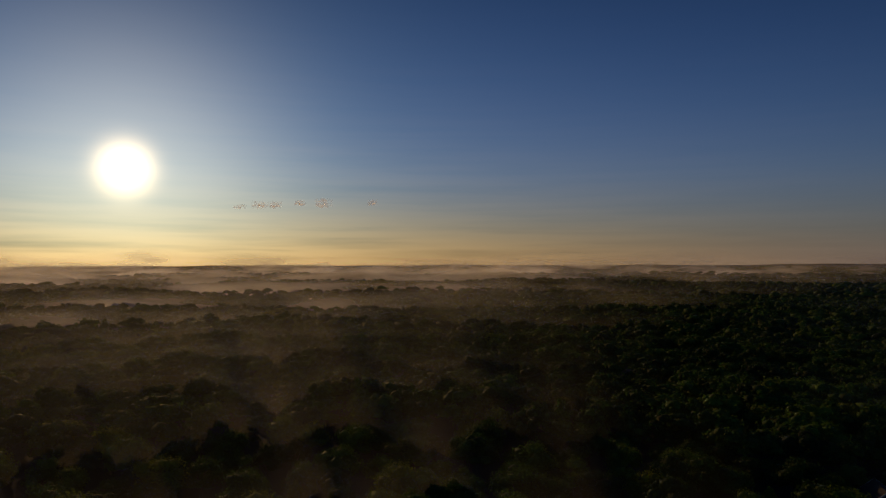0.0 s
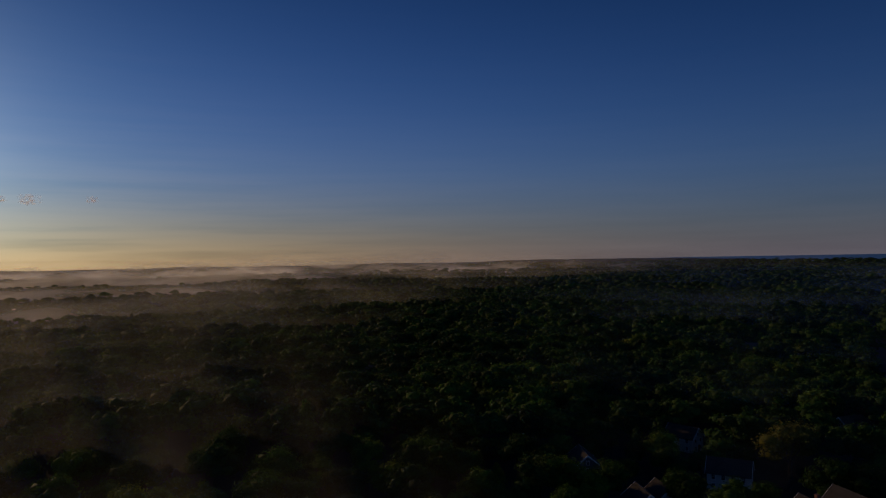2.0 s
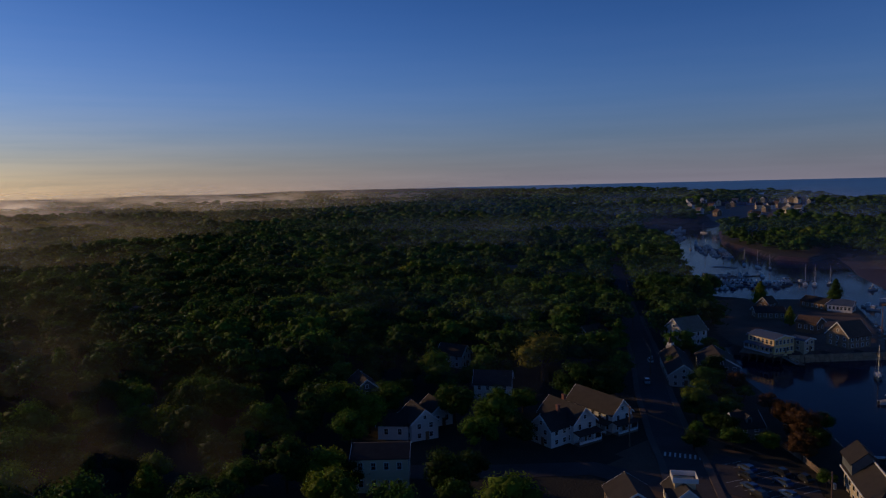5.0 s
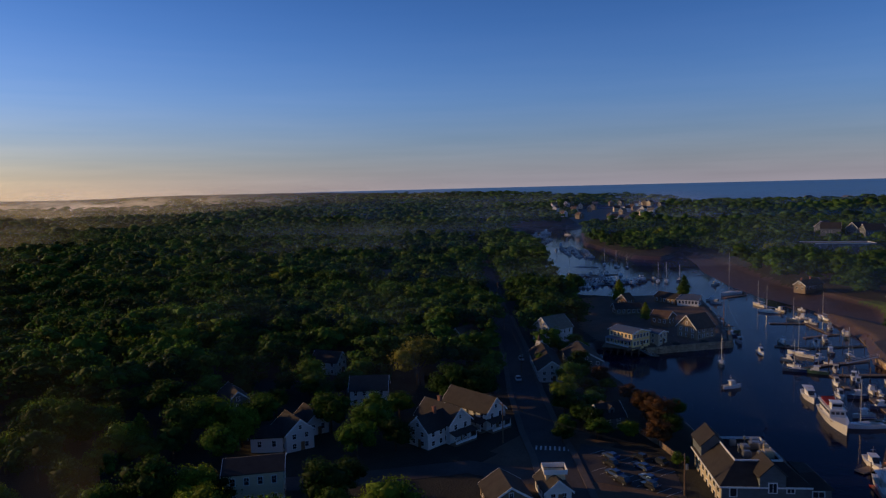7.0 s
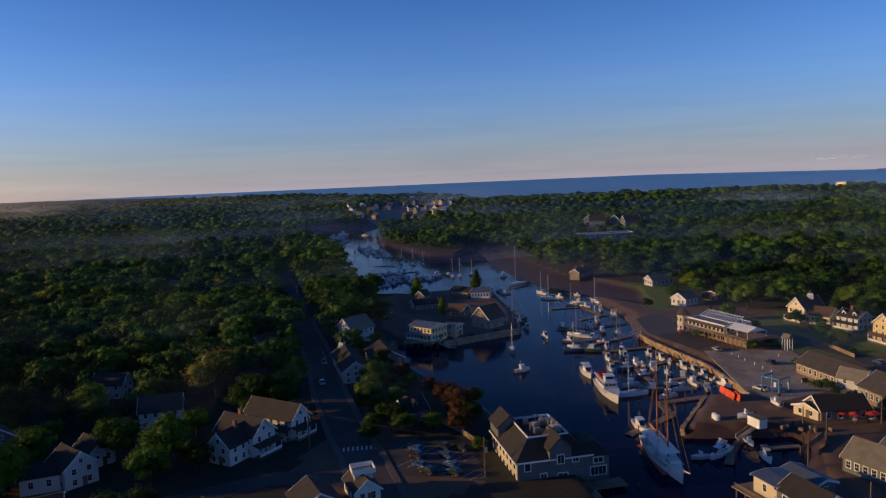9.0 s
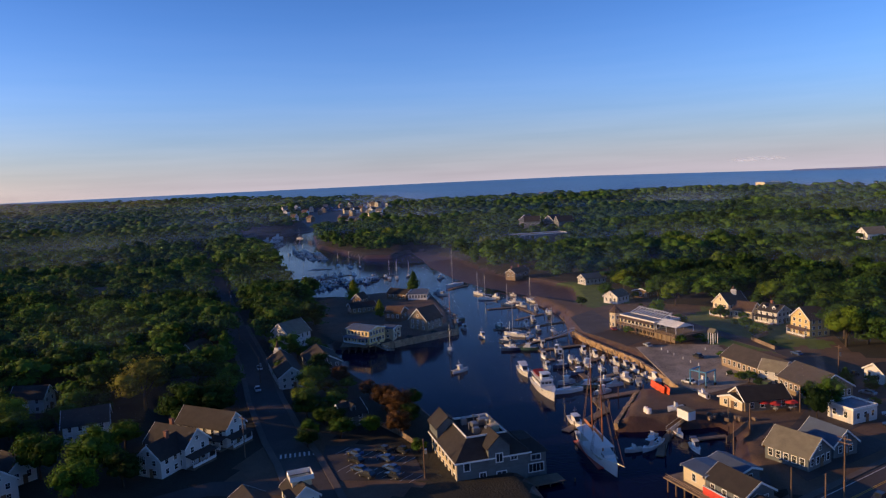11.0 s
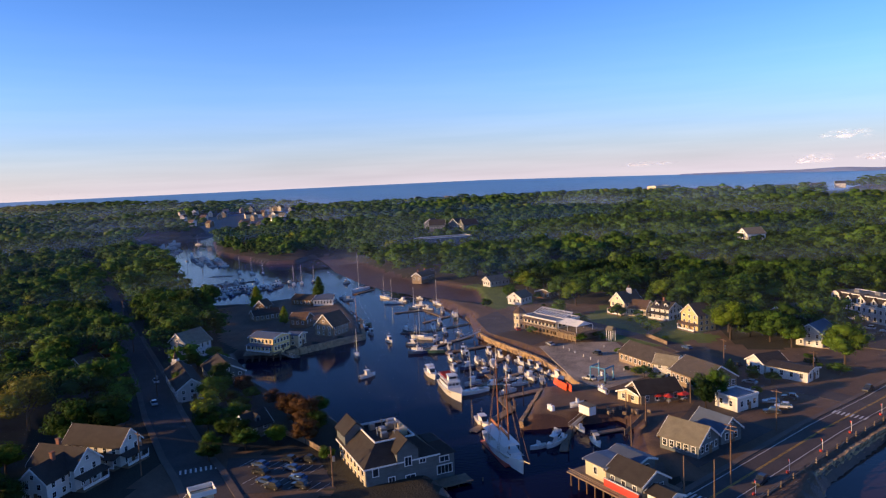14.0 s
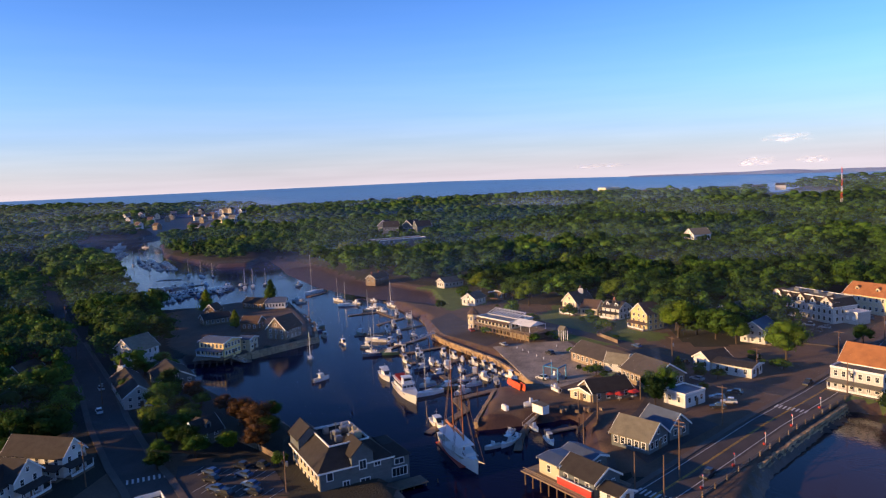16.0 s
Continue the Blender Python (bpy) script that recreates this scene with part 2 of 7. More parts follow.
M_ROOFBROWN = material("brown_asphalt_shingle", (0.10, 0.06, 0.038), 0.9, 0, 0.3, 1.5, 0.02, "object", stretch=(1, 1, 2))
M_ROOFGREY = material("pale_grey_shingle", (0.155, 0.14, 0.105), 0.9, 0, 0.25, 1.5, 0.02, "object", stretch=(1, 1, 2))
M_ROOFSLATE = material("grey_brown_shingle", (0.062, 0.052, 0.046), 0.9, 0, 0.3, 1.5, 0.02, "object", stretch=(1, 1, 2))
M_ROOFORANGE = material("orange_brown_roof", (0.33, 0.13, 0.045), 0.85, 0, 0.25, 1.5, 0.02, "object")
M_ROOFBLUE = material("blue_grey_metal_roof", (0.085, 0.11, 0.16), 0.5, 0, 0.2, 1.0, 0, "object")
M_TRIM = material("white_trim", (0.78, 0.77, 0.74), 0.5, 0, 0.06, 1.0, 0, "none")
M_GLASS = glass_material("window_glass", (0.025, 0.032, 0.042))
M_BRICK = material("chimney_brick", (0.24, 0.10, 0.065), 0.9, 0, 0.3, 3.0, 0.02, "none")
M_STEEL = material("grey_metal", (0.32, 0.33, 0.34), 0.4, 0.7, 0.2, 2.0, 0, "none")
M_WOOD = material("weathered_wood", (0.22, 0.16, 0.11), 0.9, 0, 0.3, 2.0, 0.02, "object")
M_POLE = material("pole_wood", (0.16, 0.10, 0.065), 0.9, 0, 0.3, 2.0, 0.02, "none", stretch=(4, 4, 0.4))
M_MAST = material("varnished_spar", (0.38, 0.13, 0.045), 0.4, 0, 0.2, 2.0, 0, "none")
M_ALU = material("aluminium_spar", (0.6, 0.58, 0.54), 0.35, 0.6, 0.1, 2.0, 0, "none")
M_GEL = material("white_gelcoat", (0.74, 0.73, 0.71), 0.3, 0, 0.06, 0.6, 0, "object", coat=0.3)
M_GELBLUE = material("navy_gelcoat", (0.03, 0.06, 0.14), 0.25, 0, 0.2, 0.6, 0, "object", coat=0.3)
M_GELGREEN = material("green_hull_paint", (0.04, 0.09, 0.06), 0.4, 0, 0.2, 0.6, 0, "object")
M_GELRED = material("red_hull_paint", (0.48, 0.05, 0.025), 0.4, 0, 0.15, 0.6, 0, "object")
M_DECK = material("boat_deck", (0.52, 0.47, 0.38), 0.7, 0, 0.12, 1.5, 0, "object")
M_CANVAS = material("blue_canvas", (0.05, 0.09, 0.20), 0.9, 0, 0.2, 1.5, 0, "object")
M_TANSAIL = material("tan_sailcloth", (0.42, 0.20, 0.10), 0.85, 0, 0.15, 1.0, 0, "none")
M_DARK = material("black_rubber", (0.02, 0.02, 0.02), 0.8, 0, 0.2, 2.0, 0, "none")
M_ORANGE = material("orange_netting", (0.75, 0.09, 0.02), 0.75, 0, 0.3, 2.0, 0, "object")
M_CRANEBLUE = material("blue_steel", (0.05, 0.20, 0.36), 0.5, 0.1, 0.2, 2.0, 0, "none")
CARPAINT = [material(n, c, 0.3, 0.2, 0.05, 1, 0, "none", coat=0.6) for n, c in (
    ("white_paint", (0.7, 0.7, 0.7)), ("silver_paint", (0.4, 0.42, 0.45)), ("dark_paint", (0.03, 0.035, 0.045)), ("blue_paint", (0.05, 0.10, 0.24)), ("red_car_paint", (0.42, 0.03, 0.03)))]


# ---- building blocks ----
class Geo:
    """Collects vertices and faces of one mesh."""

    def __init__(self):
        self.v, self.f = [], []

    def add(self, vs, fs, m=None):
        o = len(self.v)
        self.v += [tuple(m @ Vector(p)) if m else tuple(p) for p in vs]
        self.f += [tuple(i + o for i in q) for q in fs]
        return self

    def box(self, c, s, rz=0.0, m=None):
        x, y, z = (k / 2 for k in s)
        M = Matrix.Translation(c) @ Matrix.Rotation(rz, 4, "Z")
        if m:
            M = m @ M
        return self.add([(-x, -y, -z), (x, -y, -z), (x, y, -z), (-x, y, -z), (-x, -y, z), (x, -y, z), (x, y, z), (-x, y, z)],
                        [(3, 2, 1, 0), (4, 5, 6, 7), (0, 1, 5, 4), (1, 2, 6, 5), (2, 3, 7, 6), (3, 0, 4, 7)], M)

    def tube(self, a, b, r0, r1=None, n=8):
        a, b = Vector(a), Vector(b)
        r1 = r0 if r1 is None else r1
        q = (b - a).to_track_quat("Z", "Y").to_matrix().to_4x4()
        vs, fs = [], []
        for p, r in ((a, r0), (b, r1)):
            for k in range(n):
                w = 2 * math.pi * k / n
                vs.append(p + q @ Vector((r * math.cos(w), r * math.sin(w), 0)))
        for k in range(n):
            j = (k + 1) % n
            fs.append((k, j, n + j, n + k))
        fs += [tuple(range(n - 1, -1, -1)), tuple(range(n, 2 * n))]
        return self.add(vs, fs)

    def prism(self, outline, z0, z1):
        n = len(outline)
        area = sum(outline[i][0] * outline[(i + 1) % n][1] - outline[(i + 1) % n][0] * outline[i][1] for i in range(n))
        if area < 0:
            outline = outline[::-1]
        vs = [(*p, z0) for p in outline] + [(*p, z1) for p in outline]
        fs = [tuple(range(n - 1, -1, -1)), tuple(range(n, 2 * n))] + [(i, (i + 1) % n, n + (i + 1) % n, n + i) for i in range(n)]
        return self.add(vs, fs)

    def mesh(self, name, mat):
        me = bpy.data.meshes.new(name)
        me.from_pydata(self.v, [], self.f)
        me.materials.append(mat)
        return me


def part(name, g, mat, parent=None, label=""):
    ob = new(name, g.mesh(name, mat) if isinstance(g, Geo) else g)
    ob.parent = parent
    if label:
        tagged(ob, label)
    return ob


def thing(name, m, label, category, group=""):
    e = new(name)
    e.matrix_basis = m
    return tagged(e, label, category, group)


# ---- the lie of the land ----
WEST = [(128, 20), (142, 27), (167, 53), (185, 68), (201, 89), (222, 112), (248, 129), (253, 131), (256, 111), (286, 88), (320, 100), (397, 140), (364, 178), (359, 206), (388, 225),
        (468, 285), (540, 334), (596, 380), (643, 434), (750, 513), (872, 565), (875, 530), (946, 519)]
FAR = [(1120, 640), (1280, 720), (1420, 720), (1560, 660), (1800, 760), (1800, 600), (1580, 530), (1400, 540), (1260, 520), (1120, 470), (960, 430)]
EAST = [(834, 452), (676, 364), (626, 314), (569, 259), (570, 232), (612, 236), (556, 205), (509, 183), (443, 141), (416, 119), (377, 75), (326, 47), (287, 38), (274, 28),
        (246, 8), (217, -6), (212, 9), (180, 14), (186, -5), (190, -13), (182, -17), (165, -14), (143, -20), (130, -10)]
RIVER = WEST + FAR + EAST
POND = [(136, -45), (152, -53), (172, -70), (194, -88), (186, -100), (150, -130), (90, -110), (100, -40)]
MUDS = [[(612, 236), (622, 222), (566, 178), (505, 140), (452, 104), (430, 80), (400, 52), (350, 40), (377, 75), (416, 119), (443, 141), (509, 183), (556, 205)],
        [(182, -78), (194, -88), (190, -96), (182, -92)]]
LAWNS = [[(405, 68), (418, 56), (400, 30), (352, 16), (328, 30), (350, 44)], [(985, -335), (1075, -480), (1540, -690), (1640, -640), (1600, -545)], [(330, -14), (300, 4), (268, -16), (256, -40), (318, -60), (344, -14)], [(318, -30), (300, -38), (276, -58), (262, -50), (290, -36)], [(207, -92), (196, -88), (180, -102), (192, -110)]]
LOTS = [[(262, 12), (276, -8), (320, 14), (352, 22), (330, 36), (287, 33)], [(209, 8), (182, 12), (188, -4), (192, -13), (178, -20), (150, -24), (165, -45), (215, -50), (235, -52), (230, -30), (214, -5)],
        [(120, 95), (150, 98), (158, 90), (150, 60), (134, 50), (118, 60)], [(255, 130), (258, 112), (287, 90), (318, 102), (392, 141), (362, 176), (345, 190), (275, 150)]]
COAST = [(-34, 4950), (-45, 4300), (-55, 3500), (-60, 2900), (-66, 2500), (-68.4, 2250), (-70, 1930), (-75.4, 1930), (-84.6, 1720), (-94, 1560), (-103, 1600), (-109, 1700), (-112, 2050), (-114, 2300), (-120, 2600), (-128, 3500), (-134, 4950)]


TOWN = [(450, 104), (452, 84), (428, 70), (400, 34), (352, 14), (345, -14), (322, -56), (254, -62), (262, -104), (330, -104), (330, -165), (180, -175), (110, -60), (150, -20), (200, 20), (280, 36), (400, 90)]
PONDMUD = [(178, -74), (196, -88), (184, -104), (172, -98), (174, -84)]


def inside(x, y, poly):
    x, y = np.asarray(x, float), np.asarray(y, float)
    r = np.zeros(x.shape, bool)
    for (ax, ay), (bx, by) in zip(poly, poly[1:] + poly[:1]):
        c = (ay > y) != (by > y)
        with np.errstate(divide="ignore", invalid="ignore"):
            r ^= c & (x < (bx - ax) * (y - ay) / ((by - ay) or 1e-9) + ax)
    return r


def edge_distance(x, y, poly, closed=True):
    x, y = np.asarray(x, float), np.asarray(y, float)
    d = np.full(x.shape, 1e9)
    ends = poly[1:] + poly[:1] if closed else poly[1:]
    for (ax, ay), (bx, by) in zip(poly, ends):
        ux, uy = bx - ax, by - ay
        k = np.clip(((x - ax) * ux + (y - ay) * uy) / (ux * ux + uy * uy + 1e-9), 0, 1)
        d = np.minimum(d, np.hypot(x - ax - k * ux, y - ay - k * uy))
    return d


def shore(x, y):
    """Metres from the water's edge: positive on land."""
    d1 = edge_distance(x, y, RIVER) * np.where(inside(x, y, RIVER), -1, 1)
    d2 = edge_distance(x, y, POND) * np.where(inside(x, y, POND), -1, 1)
    return np.minimum(d1, d2)


def coast_distance(x, y):
    """Metres of land left towards the sea, along the line of sight from the middle."""
    az = np.degrees(np.arctan2(-np.asarray(x, float), np.asarray(y, float)))
    a = [c[0] for c in COAST][::-1]
    r = [c[1] for c in COAST][::-1]
    lim = np.interp(az, a, r, left=9000, right=9000)
    wob = 60 * np.sin(az * 1.9) + 35 * np.sin(az * 5.3 + 1)
    return lim + np.where(lim < 4500, wob, 0) - np.hypot(x, y)


def rim(x, y):
    """The far edge of the sheet lifts to the horizon's height."""
    k = np.clip((np.hypot(x, y) - 2700) / 2250, 0, 1)
    az = np.degrees(np.arctan2(-np.asarray(x, float), np.asarray(y, float)))
    top = np.interp(az, [-135, -116, -84, -40, -20], [0, 0, 49.5, 47, 26])
    return top * k ** 1.35


def smooth(a, b, v):
    k = np.clip((v - a) / (b - a), 0, 1)
    return k * k * (3 - 2 * k)


def land(x, y):
    x, y = np.asarray(x, float), np.asarray(y, float)
    s = shore(x, y)
    r = np.hypot(x, y)
    h = -2.0 + 5.0 * smooth(-2.5, 2.5, s)
    h += smooth(60, 420, s) * (7 + 3 * np.sin(x / 210 + 1) * np.cos(y / 260) + 2 * np.sin(x / 97 + y / 130))
    for p in MUDS:
        m = inside(x, y, p)
        h = np.where(m, np.minimum(h, -0.3 + 0.055 * np.maximum(s, 0)), h)
    h = np.where(inside(x, y, PONDMUD), np.maximum(h, -0.06 + 0.10 * np.sin(x / 5 + 1) * np.cos(y / 6)), h)
    h += 15 * np.exp(-((x - 1250) ** 2 + (y - 640) ** 2) / 260 ** 2)
    c = coast_distance(x, y)
    h = np.where(c < 80, -3 + (h + 3) * smooth(0, 80, c), h)
    return h + rim(x, y)


def axis(lo, mid, hi, fine, coarse):
    """Grid lines: close together round the harbour, wider up the river, widening towards the horizon."""
    line = list(np.arange(lo, mid, fine)) + list(np.arange(mid, hi, coarse))
    right, left, s = [hi], [lo], coarse
    while right[-1] < 5000:
        s *= 1.05
        right.append(right[-1] + min(s, 160))
    s = fine
    while left[-1] > -5000:
        s *= 1.05
        left.append(left[-1] - min(s, 160))
    return np.array(left[:0:-1] + line + right)


def build_ground():
    gx, gy = axis(110, 460, 1000, 2.5, 6.0), axis(-170, 260, 640, 2.5, 6.0)
    X, Y = np.meshgrid(gx, gy, indexing="ij")
    Z = land(X, Y)
    nx, ny = len(gx), len(gy)
    idx = np.arange(nx * ny).reshape(nx, ny)
    faces = np.stack([idx[:-1, :-1], idx[1:, :-1], idx[1:, 1:], idx[:-1, 1:]], -1).reshape(-1, 4)
    cx, cy = ((X[:-1, :-1] + X[1:, 1:]) / 2).ravel(), ((Y[:-1, :-1] + Y[1:, 1:]) / 2).ravel()
    keep = np.hypot(cx, cy) < 4960
    slot = np.zeros(len(cx), int)
    s = shore(cx, cy)
    for k, polys in ((3, [TOWN]), (1, LAWNS), (3, LOTS), (2, MUDS + [PONDMUD])):
        for p in polys:
            slot[inside(cx, cy, p)] = k
    slot[s < 2.0] = 2
    me = bpy.data.meshes.new("ground")
    fast_mesh(me, np.stack([X, Y, Z], -1).reshape(-1, 3), faces[keep], slot[keep])
    for m in (M_FOREST, M_LAWN, M_MUD, M_GRAVEL):
        me.materials.append(m)
    tagged(new("ground", me), "low wooded land with muddy banks, lawns and gravel lots", "ground", kind="structure")


def fast_mesh(me, verts, faces, slots=None, smooth_shade=True):
    """Fills a mesh from arrays; faces all have the same number of corners."""
    verts, faces = np.asarray(verts, np.float32), np.asarray(faces, np.int32)
    n, k = faces.shape
    me.vertices.add(len(verts))
    me.vertices.foreach_set("co", verts.ravel())
    me.loops.add(n * k)
    me.loops.foreach_set("vertex_index", faces.ravel())
    me.polygons.add(n)
    me.polygons.foreach_set("loop_start", np.arange(0, n * k, k, dtype=np.int32))
    if slots is not None:
        me.polygons.foreach_set("material_index", np.asarray(slots, np.int32))
    me.polygons.foreach_set("use_smooth", np.full(n, smooth_shade))
    me.update(calc_edges=True)
    me.validate()


def build_water():
    # the river and the harbour
    g = Geo()
    g.add([(60, -160, 0), (1000, -160, 0), (1000, 620, 0), (60, 620, 0)], [(0, 1, 2, 3)])
    w = part("water", g, WATER)
    tagged(w, "calm dark blue harbour water", "water", kind="structure")
    # the mill pond behind the road: shallow over brown mud
    pond = part("water", Geo().add([(80, -135, 0.03), (200, -135, 0.03), (200, -44, 0.03), (80, -44, 0.03)], [(0, 1, 2, 3)]), POND_WATER)
    tagged(pond, "shallow brownish mill pond water beside the road", "water", kind="structure")
    # the open sea, and the river mouth
    radii = [1000, 1300, 1700, 2200, 2700] + list(range(2850, 4951, 150))
    ang = np.radians(np.arange(-150, 31, 2.0))
    R, A = np.meshgrid(radii, ang, indexing="ij")
    V = np.stack([-R * np.sin(A), R * np.cos(A), rim(-R * np.sin(A), R * np.cos(A)) - 0.06], -1).reshape(-1, 3)
    n, m = R.shape
    idx = np.arange(n * m).reshape(n, m)
    F = np.stack([idx[:-1, :-1], idx[:-1, 1:], idx[1:, 1:], idx[1:, :-1]], -1).reshape(-1, 4)
    me = bpy.data.meshes.new("sea")
    fast_mesh(me, V, F)
    me.materials.append(SEA)
    tagged(new("sea", me), "deep blue open sea reaching to the horizon", "sea", kind="structure")


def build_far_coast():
    """A low line of land across the bay, the haze over it painted in as blue."""
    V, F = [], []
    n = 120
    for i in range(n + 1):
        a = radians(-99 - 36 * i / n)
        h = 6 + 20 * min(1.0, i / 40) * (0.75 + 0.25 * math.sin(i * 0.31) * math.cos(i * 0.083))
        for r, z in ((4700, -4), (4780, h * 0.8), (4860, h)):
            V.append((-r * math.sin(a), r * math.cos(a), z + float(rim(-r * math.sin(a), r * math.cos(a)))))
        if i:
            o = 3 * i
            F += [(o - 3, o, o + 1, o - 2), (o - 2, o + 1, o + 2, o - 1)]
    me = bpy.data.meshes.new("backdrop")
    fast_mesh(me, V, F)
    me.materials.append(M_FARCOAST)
    tagged(new("backdrop", me), "low coastline across the bay with blue haze put into its colour", "coastline", kind="structure")


build_ground()
build_water()
build_far_coast()


# ---- trees ----
rng = np.random.default_rng(4)


def ico(level):
    bm = bmesh.new()
    bmesh.ops.create_icosphere(bm, subdivisions=level, radius=1.0)
    bm.verts.ensure_lookup_table()
    v = np.array([p.co[:] for p in bm.verts])
    f = np.array([[q.index for q in fc.verts] for fc in bm.faces])
    bm.free()
    return v, f


ICO1, ICO2 = ico(1), ico(2)


def blob(base, c, r, squash, rough):
    v, f = base
    k = 1 + rng.normal(0, rough, (len(v), 1)) * np.array([[1.0, 1.0, 0.8]])
    return v * k * r * np.array([1, 1, squash]) + c, f


def join(parts):
    vs, fs, o = [], [], 0
    for v, f in parts:
        vs.append(v)
        fs.append(f + o)
        o += len(v)
    return np.concatenate(vs), np.concatenate(fs)


def leaf_tris(points, normals, size):
    """Small bent leaf sprays, two triangles each."""
    n = len(points)
    t = rng.normal(size=(n, 3))
    nn = normals + 0.38 * rng.normal(size=(n, 3))
    nn /= np.linalg.norm(nn, axis=1, keepdims=True)
    u = np.cross(nn, t)
    u /= np.linalg.norm(u, axis=1, keepdims=True) + 1e-9
    w = np.cross(nn, u)
    s = size * rng.uniform(0.6, 1.35, (n, 1))
    v = np.stack([points - u * s, points - w * s * 0.6 + nn * s * 0.15, points + u * s, points + w * s * 0.6 + nn * s * 0.15], 1).reshape(-1, 3)
    k = np.arange(n)[:, None] * 4
    return v, np.concatenate([k + np.array([[0, 1, 2]]), k + np.array([[0, 2, 3]])])


def crown(clumps, leaves, leaf, conifer=False, base=None, inner=0.8):
    """A crown of unit height and about unit width, standing on z = 0.22."""
    base = base or ICO1
    out = []
    for k in range(clumps):
        if conifer:
            h = (k + 0.5) / clumps
            a = k * 2.4
            rr = 0.26 * (1 - h) + 0.03
            c = np.array([math.cos(a) * rr * 0.45, math.sin(a) * rr * 0.45, 0.15 + 0.8 * h])
            r, sq = rr, 0.9
        else:
            a, h = k * 2.4 + rng.uniform(0, 1), rng.uniform(0, 1) if k else 0.95
            spread = 0.30 * math.sqrt(max(0.05, 1 - (h * 1.15 - 0.35) ** 2)) * rng.uniform(0.65, 1.1) if k else 0.03
            c = np.array([math.cos(a) * spread, math.sin(a) * spread, 0.36 + 0.46 * h])
            r, sq = rng.uniform(0.13, 0.21), rng.uniform(0.7, 0.95)
        out.append(blob(base, c, r * inner, sq, 0.20))
        if leaves:
            n = leaves // clumps
            d = rng.normal(size=(n, 3))
            d[:, 2] = np.abs(d[:, 2]) * 0.9 - 0.25
            d /= np.linalg.norm(d, axis=1, keepdims=True)
            p = c + d * np.array([1, 1, sq]) * r * rng.uniform(0.85, 1.38, (n, 1))
            out.append(leaf_tris(p, d, leaf))
    return join(out)


def trunk_geo():
    g = Geo()
    g.tube((0, 0, -0.03), (0.01, 0, 0.3), 0.03, 0.02, 7)
    for k in range(5):
        a = k * 1.3
        g.tube((0.01, 0, 0.22 + 0.03 * k), (0.16 * math.cos(a), 0.16 * math.sin(a), 0.48 + 0.06 * k), 0.014, 0.005, 5)
    return g


TRUNK = trunk_geo().mesh("trunk", M_BARK)


def near_crown_meshes(count, mat, name, conifer=False):
    res = []
    for k in range(count):
        v, f = crown(20 if not conifer else 14, 2400, 0.021, conifer, ICO1, 0.80)
        me = bpy.data.meshes.new(name)
        fast_mesh(me, v, f)
        me.materials.append(mat)
        res.append(me)
    return res


CROWNS = near_crown_meshes(6, LEAF_NEAR, "crown")
GOLD = near_crown_meshes(1, LEAF_GOLD, "crown")
RUST = near_crown_meshes(1, LEAF_RUST, "crown")
PINES = near_crown_meshes(2, LEAF_NEAR, "crown", True)


def tree(x, y, height, kind="broad", wide=1.0):
    meshes = {"broad": CROWNS, "gold": GOLD, "rust": RUST, "pine": PINES}[kind]
    label = {"broad": "full green broadleaved tree among the houses", "gold": "yellow-green leafy tree catching the light", "rust": "rust-brown leafy tree beside the water",
             "pine": "tall dark green pine"}[kind]
    z = float(land(x, y))
    m = Matrix.Translation((x, y, z)) @ Matrix.Rotation(random.uniform(0, 6.28), 4, "Z") @ Matrix.Diagonal((height * wide, height * wide, height, 1))
    e = thing("tree", m, label, "tree", "trees of the town")
    part("trunk", TRUNK, None, e)
    part("crown", random.choice(meshes), None, e)
    return e


# ---- roads ----
ROADS = {
    "main": ([(84, 20), (108, -1), (132, -22), (148, -36), (177, -61), (199, -82), (246, -124), (330, -190)], 4.5),
    "ocean": ([(118, 66), (140, 84), (152, 95), (180, 118), (212, 142), (266, 186), (343, 247), (430, 316), (520, 390), (640, 500)], 4.2),
    "side": ([(128, 72), (122, 96), (96, 116), (70, 140)], 3.6),
    "beach": ([(196, -80), (215, -58), (240, -48), (262, -38), (285, -20), (310, -2), (352, 8), (420, -20)], 3.6),
}


def offset_line(line, d):
    out = []
    for i, (x, y) in enumerate(line):
        ax, ay = line[max(0, i - 1)]
        bx, by = line[min(len(line) - 1, i + 1)]
        n = math.hypot(bx - ax, by - ay)
        out.append((x - (by - ay) / n * d, y + (bx - ax) / n * d))
    return out


def refine(line, step=5.0):
    out = []
    for (ax, ay), (bx, by) in zip(line, line[1:]):
        n = max(1, int(math.hypot(bx - ax, by - ay) / step))
        out += [(ax + (bx - ax) * k / n, ay + (by - ay) * k / n) for k in range(n)]
    return out + [line[-1]]


def ribbon(line, d0, d1, lift, thick=0.0):
    a, b = offset_line(line, d0), offset_line(line, d1)
    zz = [max(3.0, float(v)) + lift for v in land([p[0] for p in line], [p[1] for p in line])]
    g = Geo()
    vs = []
    for p, q, z in zip(a, b, zz):
        vs += [(*p, z), (*q, z), (*p, z - 0.12 - thick), (*q, z - 0.12 - thick)]
    fs = []
    for k in range(len(line) - 1):
        o = 4 * k
        fs += [(o, o + 4, o + 5, o + 1), (o + 2, o + 6, o + 4, o), (o + 1, o + 5, o + 7, o + 3)]
    return g.add(vs, fs)


